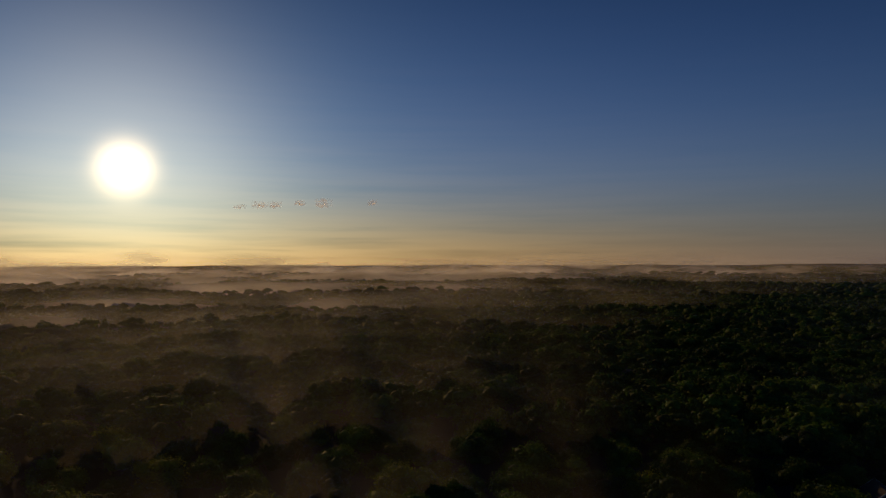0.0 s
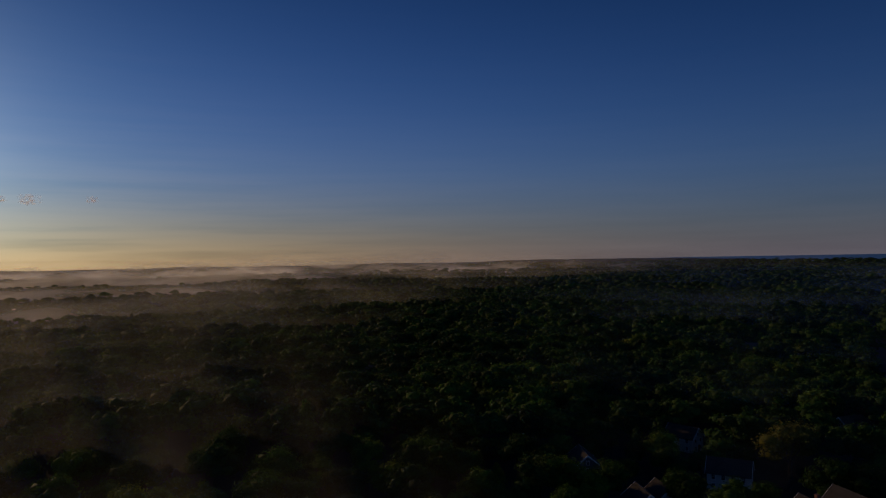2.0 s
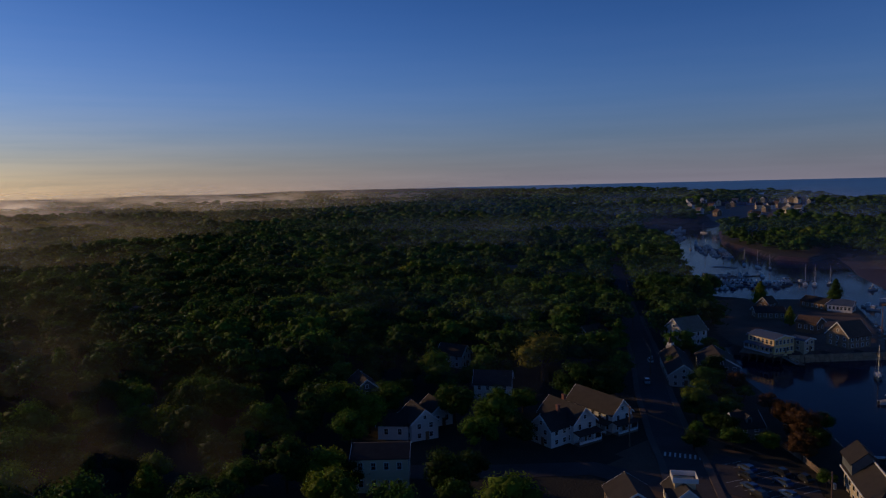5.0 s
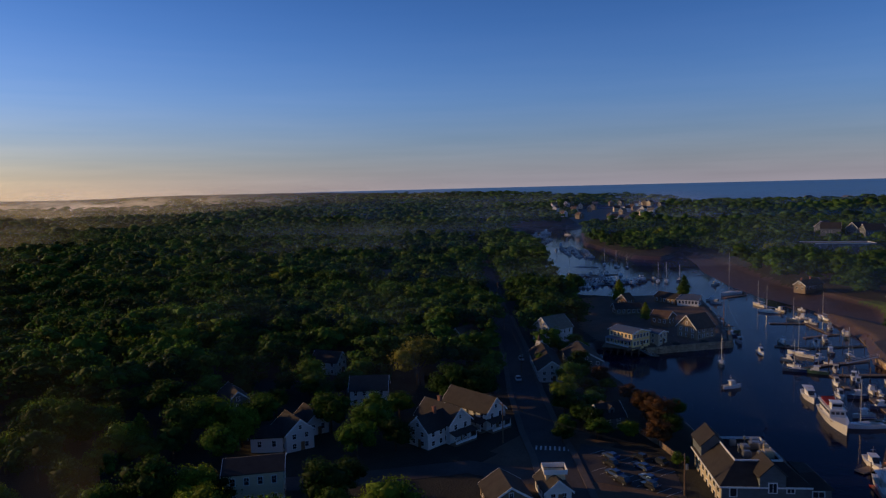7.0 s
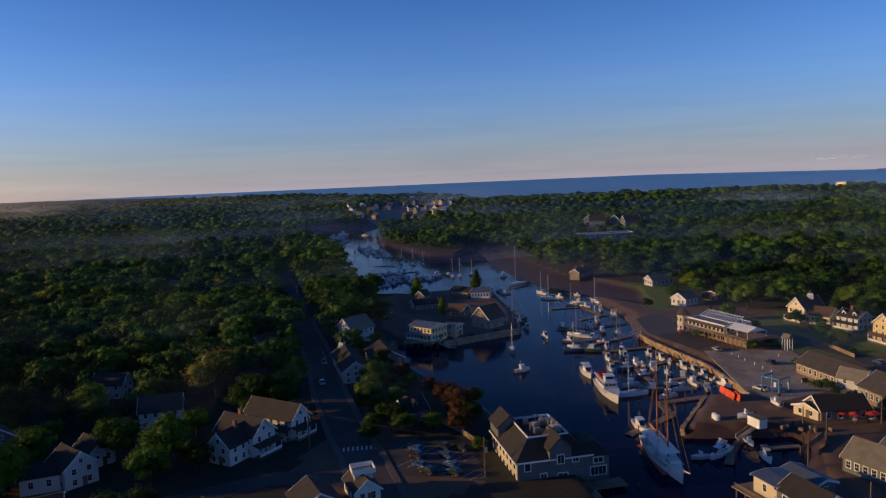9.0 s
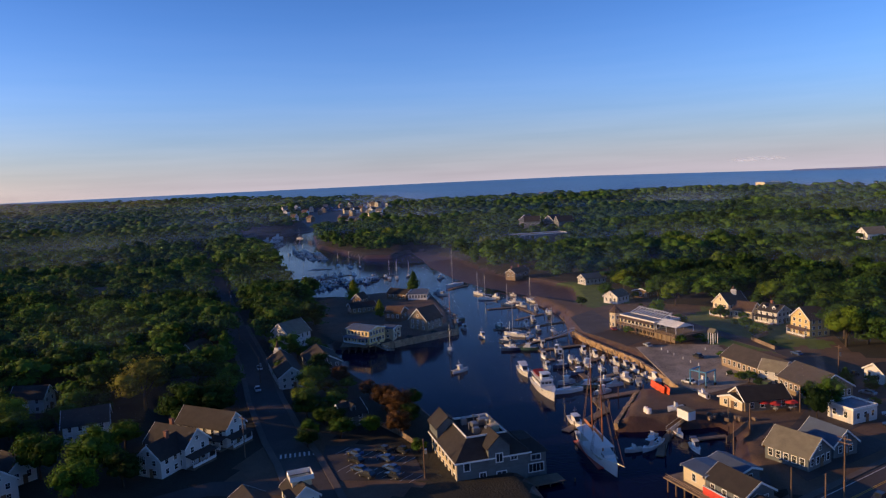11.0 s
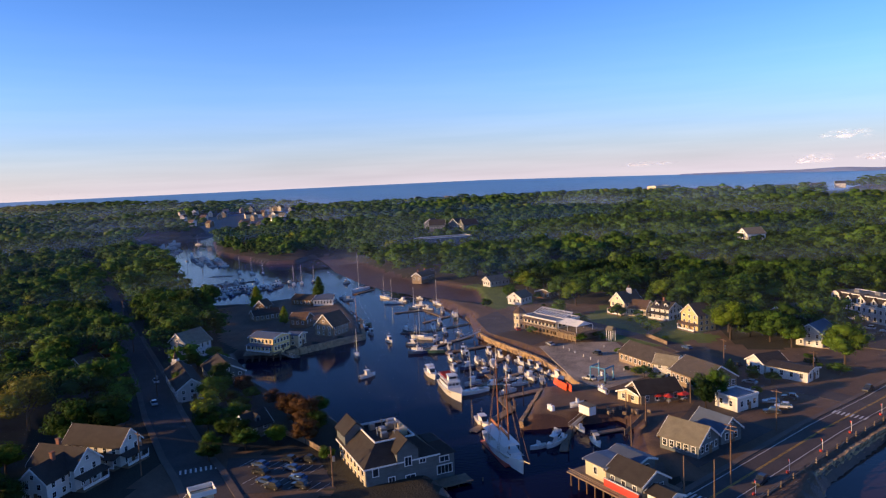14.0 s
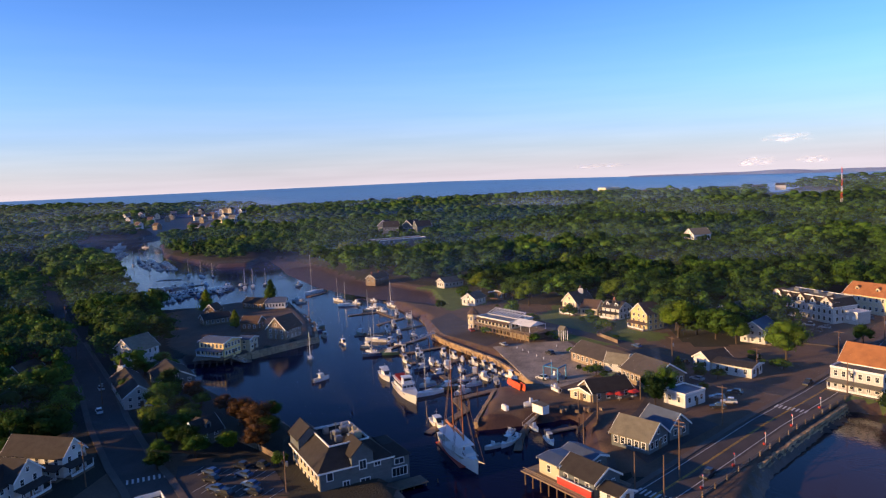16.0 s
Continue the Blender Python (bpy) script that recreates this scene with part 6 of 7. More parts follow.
# piles under the waterside restaurant, and its red terrace wall
for poly in ([(452, 258), (462, 250), (461, 232), (452, 222), (446, 232), (447, 250)], [(494, 276), (503, 274), (503, 258), (496, 256)]):
    slab("mudflat", poly, 0.07, M_MUD, "low wet mudflat showing above the water")
bp = thing("pier", pose(254, 119, 0, 0, 0, 17.5), "timber deck on dark posts under the boathouse", "pier")
part("deck", Geo().box((1.5, 1.0, 2.85), (13, 14.5, 0.3)), M_WOOD, bp)
for i in range(4):
    for j in range(6):
        part("post", Geo().tube((-4.6 + 2.6 * i, -5.8 + 2.7 * j, -2), (-4.6 + 2.6 * i, -5.8 + 2.7 * j, 2.8), 0.18, 0.16, 7), M_POLE, bp)
pier = thing("pier", pose(144.5, -11.5, 0, 0, 0, 40.5), "timber pier deck on dark posts under the restaurant", "pier")
part("deck", Geo().box((0, 0.8, 2.9), (22, 13, 0.3)), M_WOOD, pier)
for i in range(9):
    for j in range(3):
        part("post", Geo().tube((-10 + 2.5 * i, 6.9 - 5.5 * j, -2), (-10 + 2.5 * i, 6.9 - 5.5 * j, 2.8), 0.2, 0.18, 7), M_POLE, pier)
part("railing", Geo().box((1, 7.1, 3.9), (19, 0.08, 0.1)).box((1, 7.1, 3.5), (19, 0.05, 0.08)), M_WOOD, pier)
red = thing("terrace_wall", pose(137.6, -9.6, 3.05, 0, 0, 40.5), "bright red boarded terrace wall", "wall")
part("boards", Geo().box((0, 0, 0.9), (9.6, 0.25, 1.7)), M_RED, red)
part("top_rail", Geo().box((0, 0, 1.85), (9.8, 0.35, 0.12)), M_TRIM, red)


# ---- cars ----
def car(paint, label, m, tall=0.0):
    e = thing("car", m, label, "car", "parked cars")
    part("body", Geo().add([(-2.15, -.85, .35), (2.15, -.8, .35), (2.15, .8, .35), (-2.15, .85, .35), (-2.2, -.88, .85), (2.1, -.8, .75), (2.1, .8, .75), (-2.2, .88, .85), (.9, -.86, .95), (.9, .86, .95), (-1.9, -.86, .98), (-1.9, .86, .98)],
                           [(3, 2, 1, 0), (1, 2, 6, 5), (3, 0, 4, 7), (4, 10, 11, 7), (5, 6, 9, 8), (8, 9, 11, 10), (0, 1, 5, 8, 10, 4), (2, 3, 7, 11, 9, 6)]), paint, e)
    part("glasshouse", Geo().add([(-1.8, -.8, .97), (.8, -.8, .95), (.8, .8, .95), (-1.8, .8, .97), (-1.35, -.66, 1.38 + tall), (.1, -.66, 1.4 + tall), (.1, .66, 1.4 + tall), (-1.35, .66, 1.38 + tall)],
                              [(3, 2, 1, 0), (4, 5, 6, 7), (0, 1, 5, 4), (1, 2, 6, 5), (2, 3, 7, 6), (3, 0, 4, 7)]), M_GLASS, e)
    part("roof", Geo().box((-.62, 0, 1.41 + tall), (1.5, 1.34, 0.07)), paint, e)
    for sx in (-1.35, 1.35):
        for sy in (-.8, .8):
            w = part("wheel", Geo().tube((sx, sy - .1, .33), (sx, sy + .1, .33), .33, n=12), M_DARK, e)
            part("rim", Geo().tube((sx, sy - .115, .33), (sx, sy + .115, .33), .19, n=8), M_STEEL, w)
    return e


names = ("white", "silver-grey", "black", "dark blue", "red")
CARS = [car(CARPAINT[k], names[k] + " car on the asphalt", at(300, 300, 0, -20), 0.25 if k in (0, 2) else 0) for k in range(5)]
spots = [(0, 217, -6, 50), (1, 262, 7, 30), (4, 288, 21, 20), (0, 211, 140, 40), (0, 188, 126, 40), (2, 208, -83, 140), (3, 256, -42, 30), (1, 196, -54, 80), (0, 192, -56, 80), (2, 188, -52, 80), (1, 201, -47, 60), (3, 205, -51, 60), (2, 200, -60, 60), (1, 214, -53, 50), (2, 145, -38, 140),
         (3, 146, 72, 70), (2, 142, 70, 70), (3, 137.5, 67, 70), (2, 149, 66, 70), (3, 144.5, 63.5, 70), (2, 149.5, 61.5, 70), (3, 139.5, 60, 70), (2, 136, 58, 70), (2, 135, 64, 70), (0, 283, -113, 60), (1, 278, -117, 60), (2, 273, -112, 60), (1, 292, -104, 60), (3, 296, -136, 150), (2, 290, -140, 150), (0, 286, -145, 150), (1, 300, -131, 150), (2, 248, -10, 30), (1, 222, -46, 110), (0, 226, -49, 110), (2, 232, -53, 110)]
placed = set()
for k, x, y, d in spots:
    m = at(x, y, d, max(3.07, float(land(x, y)) + (0.42 if x > 270 and y < -100 else 0.08)))
    if k not in placed:
        CARS[k].matrix_basis = m
        placed.add(k)
    else:
        copy_thing(CARS[k], m)


# ---- poles, wires, signs ----
def utility_pole(x, y, h, rz, arms=1, box=True, z=3.0):
    e = thing("utility_pole", pose(x, y, z, 0, 0, rz), "wooden utility pole with a crossarm and a grey transformer" if box else "plain brown wooden pole", "utility pole", "utility poles")
    part("pole", Geo().tube((0, 0, -0.5), (0, 0, h), 0.19, 0.12, 8), M_POLE, e)
    for k in range(arms):
        part("crossarm", Geo().box((0, 0.12, h - 0.5 - 0.9 * k), (2.6, 0.14, 0.16)), M_POLE, e)
    if box:
        part("transformer", Geo().tube((0, -0.45, h - 3.4), (0, -0.45, h - 2.3), 0.3, n=10).box((0, -0.2, h - 2.8), (0.1, 0.3, 0.2)), M_STEEL, e)


for x, y, h, rz, a, b in ((144, -32, 13, 50, 2, True), (175, -49.5, 10.5, 50, 1, True), (139, 98, 10.5, 60, 1, True), (137, 51, 9, 20, 1, True), (234, -50, 9, 30, 1, True), (218, -72, 9, 50, 1, True), (234, -103, 10, 50, 1, True), (256, -128, 10, 50, 1, True),
                            (139, -22, 8, 0, 0, False), (135, -27, 9, 0, 0, False), (163, -14, 8, 0, 0, False), (178, -19, 7, 0, 0, False), (199, -90, 9, 0, 0, True), (196, 130, 9, 50, 1, True), (196, -33, 7, 0, 0, False), (189, -15, 5, 0, 0, False), (297, 22, 13, 0, 0, False), (252, 176, 10, 50, 1, True), (318, 226, 10, 50, 1, True)):
    utility_pole(x, y, h, rz, a, b)


def wire(p, q, sag):
    c = bpy.data.curves.new("wire", "CURVE")
    c.dimensions, c.bevel_depth, c.bevel_resolution = "3D", 0.016, 0
    s = c.splines.new("POLY")
    s.points.add(12)
    for k in range(13):
        f = k / 12
        v = Vector(p).lerp(Vector(q), f)
        s.points[k].co = (v.x, v.y, v.z - 4 * sag * f * (1 - f), 1)
    c.materials.append(M_DARK)
    tagged(new("wire", c), "thin dark overhead wire between poles", "wire", "overhead wires")


for a, b in (((139, 98, 13), (137, 51, 11.6)), ((144, -32, 15.4), (175, -49.5, 13)), ((175, -49.5, 13), (218, -72, 11.6)), ((218, -72, 11.6), (234, -103, 12.6)), ((234, -103, 12.6), (256, -128, 12.6)), ((139, 98, 13), (196, 130, 11.6)), ((196, 130, 11.6), (252, 176, 12.6))):
    for d in (-1.0, 0.0, 1.0):
        wire((a[0] + 0.5 * d, a[1] + 0.6 * d, a[2]), (b[0] + 0.5 * d, b[1] + 0.6 * d, b[2]), 0.9)

def rebase(e, x, y, z):
    """Moves a thing's base to its foot, its parts staying where they are."""
    e.matrix_basis = pose(x, y, z)
    for c in e.children:
        c.matrix_basis = pose(-x, -y, -z)


# railing of the bridge, on the pond side of the road
rail = thing("bridge_railing", pose(0, 0, 0), "weathered timber railing along the bridge pavement", "railing")
line = refine(offset_line(refine(ROADS["main"][0][1:6]), -7.2), 3.0)
for k, (x, y) in enumerate(line):
    part("post", Geo().box((x, y, 3.75), (0.22, 0.22, 1.3), radians(-40)), M_WOOD, rail)
for (ax, ay), (bx, by) in zip(line, line[1:]):
    part("rail", Geo().tube((ax, ay, 4.2), (bx, by, 4.2), 0.07, n=5).tube((ax, ay, 3.7), (bx, by, 3.7), 0.06, n=5), M_WOOD, rail)
rebase(rail, line[0][0], line[0][1], 3.1)


def flag(x, y, h):
    e = thing("flag_planter", pose(x, y, 3.2), "red flag on a white post with a flower tub", "flag")
    part("post", Geo().tube((0, 0, 0), (0, 0, h), 0.05, n=6), M_TRIM, e)
    part("cloth", Geo().box((0.5, 0, h - 0.4), (0.6, 0.04, 0.4)), M_RED, e)
    part("tub", Geo().tube((0, 0.3, 0), (0, 0.3, 0.5), 0.3, 0.38, 8), M_GELRED, e)


for x, y in ((139, -35.5), (150, -45), (162, -55.5), (174, -66), (187, -78)):
    flag(x, y, 3.0)


def lattice_mast(x, y, h):
    e = thing("radio_mast", pose(x, y, 8), "tall slender red and white lattice radio mast above the woods", "radio mast")
    n = 8
    for k in range(n):
        z0, z1 = h * k / n, h * (k + 1) / n
        w0, w1 = 1.6 * (1 - 0.75 * k / n), 1.6 * (1 - 0.75 * (k + 1) / n)
        g = Geo()
        c0 = [(w0 * math.cos(a), w0 * math.sin(a), z0) for a in (0, 2.094, 4.189)]
        c1 = [(w1 * math.cos(a), w1 * math.sin(a), z1) for a in (0, 2.094, 4.189)]
        for i in range(3):
            j = (i + 1) % 3
            g.tube(c0[i], c1[i], 0.11, n=5).tube(c0[i], c1[j], 0.06, n=4).tube(c0[j], c1[i], 0.06, n=4).tube(c1[i], c1[j], 0.06, n=4)
        part("section", g, M_RED if k % 2 else M_TRIM, e)


lattice_mast(780, -344, 54)

# ---- boatyard clutter ----
lift = thing("boat_lift", pose(216, -10, 3.06, 0, 0, 55), "blue steel travelling boat lift in the yard", "boat lift")
for sx in (-2.6, 2.6):
    for sy in (-2.4, 2.4):
        part("leg", Geo().box((sx, sy, 2.3), (0.35, 0.35, 4.6)), M_CRANEBLUE, lift)
        part("wheel", Geo().tube((sx - 0.2, sy, 0.45), (sx + 0.2, sy, 0.45), 0.45, n=10), M_DARK, lift)
    part("beam", Geo().box((sx, 0, 4.7), (0.35, 5.2, 0.4)), M_CRANEBLUE, lift)
part("crossbeam", Geo().box((0, 2.4, 4.72), (4.8, 0.35, 0.38)), M_CRANEBLUE, lift)
copy_thing(MB[1], pose(216, -10, 4.0, 0, 0, 145))
copy_thing(MB[1], pose(190, -2, 3.9, 0, 0, 120))
copy_thing(MB[1], pose(203, -9.5, 3.9, 0, 0, 30))
for x, y, s in ((210.6, 3.7, 1.20), (207.7, 2.0, 1.10), (206.5, 0.3, 0.90)):
    e = thing("kayak_stack", pose(x, y, 3.0, 0, 0, 195 + 8 * s), "stack of bright orange upturned kayaks by the seawall", "kayaks")
    for k in range(3):
        h = part("kayak", hull_geo(4.2 * s, 0.9, 0.4), M_ORANGE, e)
        h.matrix_basis = pose(0, 0.1 * k, 0.55 + 0.45 * k, 180, 0, 0)
random.seed(33)
for k in range(16):
    x, y = 196 + random.uniform(-2, 6), -31 + random.uniform(-6, 5)
    e = thing("parasol", pose(x - 3.5, y + 3, 3.05), "red patio parasol over a small table", "parasol", "patio parasols") if k < 5 else thing("crate", pose(x - 9, y + 16, 3.02, 0, 0, random.uniform(0, 90)), "stacked wire lobster trap on the gravel", "crate", "lobster traps")
    if k < 5:
        part("pole", Geo().tube((0, 0, 0), (0, 0, 2.4), 0.04, n=6), M_ALU, e)
        part("canopy", Geo().tube((0, 0, 2.0), (0, 0, 2.6), 1.5, 0.05, 8), M_RED, e)
        part("table", Geo().tube((0, 0, 0.7), (0, 0, 0.75), 0.6, n=10), M_TRIM, e)
    else:
        part("trap", Geo().box((0, 0, 0.2), (1.1, 0.6, 0.4)).box((0, 0, 0.62), (1.1, 0.6, 0.38)), M_WOOD, e)
for x, y in ((188, 5), (189.2, 5.6)):
    e = thing("tank", pose(x, y, 3.0), "round white plastic tank on the gravel", "tank")
    part("body", Geo().tube((0, 0, 0), (0, 0, 1.2), 0.8, 0.78, 12).tube((0, 0, 1.2), (0, 0, 1.5), 0.78, 0.3, 12), M_GEL, e)
    part("cap", Geo().tube((0, 0, 1.5), (0, 0, 1.6), 0.25, n=8), M_DARK, e)
for x, y in ((256.6, 1.9), (253.1, -0.2), (249.6, -2.2), (244.7, -5.1), (240.7, -7.4), (236.8, -9.8), (224.1, -13.7), (227.3, -17.6), (230.5, -21.6), (258.1, -12.9)):
    b = thing("bollard", pose(x, y, 3.05), "short white marker post in the gravel lot", "bollard", "marker posts")
    part("post", Geo().tube((0, 0, 0), (0, 0, 1.0), 0.14, 0.12, 8), M_TRIM, b)
    part("base", Geo().tube((0, 0, 0), (0, 0, 0.12), 0.3, 0.26, 8), M_PAVE, b)
sk = thing("skip", pose(218.4, -27.1, 3.05, 0, 0, 50), "green steel waste skip beside the shop row", "skip")
part("body", Geo().add([(-1.6, -1, 0.1), (1.6, -1, 0.1), (1.6, 1, 0.1), (-1.6, 1, 0.1), (-2.0, -1.1, 1.5), (2.0, -1.1, 1.5), (2.0, 1.1, 1.5), (-2.0, 1.1, 1.5)],
                       [(3, 2, 1, 0), (4, 5, 6, 7), (0, 1, 5, 4), (1, 2, 6, 5), (2, 3, 7, 6), (3, 0, 4, 7)]), M_GELGREEN, sk)
part("rim", Geo().box((0, -1.12, 1.5), (4.1, 0.12, 0.12)).box((0, 1.12, 1.5), (4.1, 0.12, 0.12)), M_GELGREEN, sk)
shed = thing("site_cabin", pose(186, -4.5, 3.0, 0, 0, 40), "small white site cabin by the gangway", "cabin")
part("body", Geo().box((0, 0, 1.2), (4.2, 2.4, 2.4)), M_GEL, shed)
part("roof", Geo().box((0, 0, 2.46), (4.5, 2.7, 0.12)), M_ROOFGREY, shed)
part("door", Geo().box((0.8, -1.22, 1.0), (0.9, 0.06, 2.0)), M_ROOFBLUE, shed)
# timber fences on the shore side
for pts in ([(170, -13), (176, -16), (183, -19)], [(152, 57), (160, 66), (170, 80)], [(262, -36), (276, -30), (286, -37)]):
    f = thing("fence", pose(0, 0, 0), "weathered grey board fence on posts", "fence")
    for (ax, ay), (bx, by) in zip(refine(pts, 2.0), refine(pts, 2.0)[1:]):
        a = math.atan2(by - ay, bx - ax)
        part("panel", Geo().box(((ax + bx) / 2, (ay + by) / 2, 3.75), (math.hypot(bx - ax, by - ay) - 0.1, 0.08, 1.4), a), M_WOOD, f)
        part("post", Geo().box((ax, ay, 3.85), (0.14, 0.14, 1.7), a), M_WOOD, f)
    rebase(f, pts[0][0], pts[0][1], 3.0)

# ---- woods ----
CLEAR = LAWNS + LOTS + MUDS + [TOWN,
    [(60, -80), (150, -70), (160, 40), (60, 60)], [(165, 52), (262, 134), (262, 150), (240, 140), (200, 118), (158, 92)],
    [(100, 20), (142, 27), (172, 52), (178, 74), (160, 90), (152, 106), (118, 108), (90, 100), (80, 60)], [(1100, 430), (1180, 440), (1180, 560), (1100, 560)],
    [(985, -335), (1075, -480), (1540, -690), (1640, -640), (1600, -545)]]


def free(x, y, gap):
    ok = (shore(x, y) > 3.5) & (coast_distance(x, y) > 40)
    for p in CLEAR:
        ok &= ~inside(x, y, p)
    for line, half in ROADS.values():
        ok &= edge_distance(x, y, line, False) > half + gap
    for bx, by, br in BUILT:
        ok &= np.hypot(x - bx, y - by) > br * 0.8 + gap * 0.6
        if math.hypot(bx, by) < 320:            # front gardens on the harbour side
            k = 1 - 9 / math.hypot(bx, by)
            ok &= np.hypot(x - bx * k, y - by * k) > br * 0.75 + gap
            k = 1 - 16 / math.hypot(bx, by)
            ok &= np.hypot(x - bx * k, y - by * k) > br * 0.5 + gap
    return ok


def scatter(r0, r1, step, az0=38, az1=-124):
    n = int(2 * r1 / step) + 1
    gx, gy = np.meshgrid(np.arange(n) * step - r1, np.arange(n) * step - r1)
    x = (gx + rng.uniform(-0.42, 0.42, gx.shape) * step).ravel()
    y = (gy + rng.uniform(-0.42, 0.42, gx.shape) * step).ravel()
    r, az = np.hypot(x, y), np.degrees(np.arctan2(-x, y))
    k = (r > r0) & (r <= r1) & (az < az0) & (az > az1)
    return x[k], y[k]


def woods(x, y, variants, hmin, hmax, name, label, wide=(0.85, 1.15)):
    z = land(x, y)
    patch = np.array([noise.noise((a / 90, b / 90, 3.0)) for a, b in zip(x, y)])
    h = np.clip(rng.uniform(hmin, hmax, len(x)) + 2.5 * patch, hmin * 0.75, hmax * 1.2)
    pick = rng.integers(0, len(variants), len(x))
    rot, wd = rng.uniform(0, 6.283, len(x)), rng.uniform(*wide, len(x))
    tone = np.clip(0.42 + 0.35 * patch + rng.normal(0, 0.2, len(x)), 0, 1)
    V, F, T, o = [], [], [], 0
    for k, (v, f) in enumerate(variants):
        s = np.where(pick == k)[0]
        if not len(s):
            continue
        c, n = np.cos(rot[s])[:, None], np.sin(rot[s])[:, None]
        w = (h[s] * wd[s])[:, None]
        vx = (v[None, :, 0] * c - v[None, :, 1] * n) * w + x[s][:, None]
        vy = (v[None, :, 0] * n + v[None, :, 1] * c) * w + y[s][:, None]
        vz = v[None, :, 2] * h[s][:, None] + z[s][:, None]
        V.append(np.stack([vx, vy, vz], -1).reshape(-1, 3))
        F.append((f[None] + (np.arange(len(s)) * len(v))[:, None, None] + o).reshape(-1, 3))
        T.append(np.repeat(tone[s], len(v)))
        o += len(s) * len(v)
    me = bpy.data.meshes.new(name)
    fast_mesh(me, np.concatenate(V), np.concatenate(F))
    at = me.attributes.new("tone", "FLOAT", "POINT")
    at.data.foreach_set("value", np.concatenate(T).astype(np.float32))
    me.materials.append(LEAF_FAR)
    tagged(new(name, me), label, "woodland", kind="stuff")


random.seed(5)
# trees of the town, one by one
hand = [(165, 150, 17.0, "gold", 1.2), (104, 232, 13, "gold", 0.8), (172, 71, 8.5, "rust", 1.3), (178, 77, 8, "rust", 1.25), (160, 66, 7, "rust", 1.2), (166, 96, 9, "broad", 1.0), (176, 102, 9, "broad", 1.0),
        (190, 108, 9, "broad", 1.1), (198, 101, 7, "rust", 1.1), (205, 112, 9, "broad", 1.0), (160, 84, 7, "broad", 1.0), (153, 88, 6, "broad", 1.0),
        (228, 172, 12, "rust", 1.0), (345, 165, 13, "pine", 1.0), (384, 144, 12, "pine", 1.0), (306, 133, 9, "pine", 0.9), (352, 196, 12, "broad", 1.2), (150, 57, 4, "broad", 1.2),
        (282, -62, 14, "broad", 1.1), (274, -68, 13, "broad", 1.1), (266, -73, 12, "broad", 1.1), (258, -78, 11, "broad", 1.05), (290, -57, 15, "broad", 1.0), (296, -68, 12, "broad", 1.1),
        (286, -76, 10, "broad", 1.1), (276, -80, 10, "broad", 1.1), (305, -60, 13, "broad", 1.0), (312, -74, 10, "broad", 1.1), (300, -82, 9, "broad", 1.0), (325, -62, 15, "broad", 1.1), (270, -60, 16, "broad", 1.0),
        (235, -87, 14, "broad", 1.1), (190.9, -36.1, 9, "broad", 0.8), (197.1, -40.2, 10, "broad", 0.8), (205.1, -37.3, 6, "broad", 0.9), (221, -49, 6, "pine", 1.3), (219, -55, 4.5, "broad", 1.1),
        (276, -96, 12, "broad", 1.0), (186, -97, 10, "broad", 1.0), (168, -25, 5, "gold", 1.1), (166, -22, 4, "rust", 1.2), (254, -120, 8, "broad", 1.0), (318, 4, 8, "broad", 1.0), (296, -5, 6, "broad", 1.2),
        (343, -4, 13, "broad", 1.1), (352, -24, 15, "broad", 1.1), (338, -45, 14, "broad", 1.1), (333, -56, 16, "broad", 1.1), (345, -66, 17, "broad", 1.1), (360, 4, 14, "broad", 1.1), (384, 22, 13, "broad", 1.2), (392, 12, 14, "broad", 1.2),
        (186, 100, 6.0, "broad", 1.3), (192, 96, 5.0, "broad", 1.3), (182, 94, 5.0, "broad", 1.3), (196, 108, 7.0, "broad", 1.3), (208, 116, 6.0, "broad", 1.3), (216, 113, 5.0, "rust", 1.3), (224, 121, 6.0, "broad", 1.3), (170, 92, 6.0, "broad", 1.3), (164, 90, 5.0, "broad", 1.3), (155, 80, 6.0, "broad", 1.3), (148, 86, 5.0, "broad", 1.3), (160, 74, 5.0, "broad", 1.3), (168, 66, 6.0, "broad", 1.3), (176, 92, 6.0, "broad", 1.3), (232, 126, 5.0, "broad", 1.3), (240, 134, 6.0, "broad", 1.3), (166, 58, 4.0, "rust", 1.3), (153, 52, 4.0, "broad", 1.3), (187, 86, 6.0, "rust", 1.3), (180, 70, 6.0, "broad", 1.3), (228, 134, 7.0, "broad", 1.3), (202, 124, 7.0, "broad", 1.3), (340, 40, 5, "broad", 1.3), (360, 30, 9, "broad", 1.1), (366, -6, 14, "broad", 1.1), (318, -48, 12, "broad", 1.0), (313, -22, 7, "broad", 1.2), (296, -30, 5, "broad", 1.4), (290, -34, 4, "broad", 1.5)]
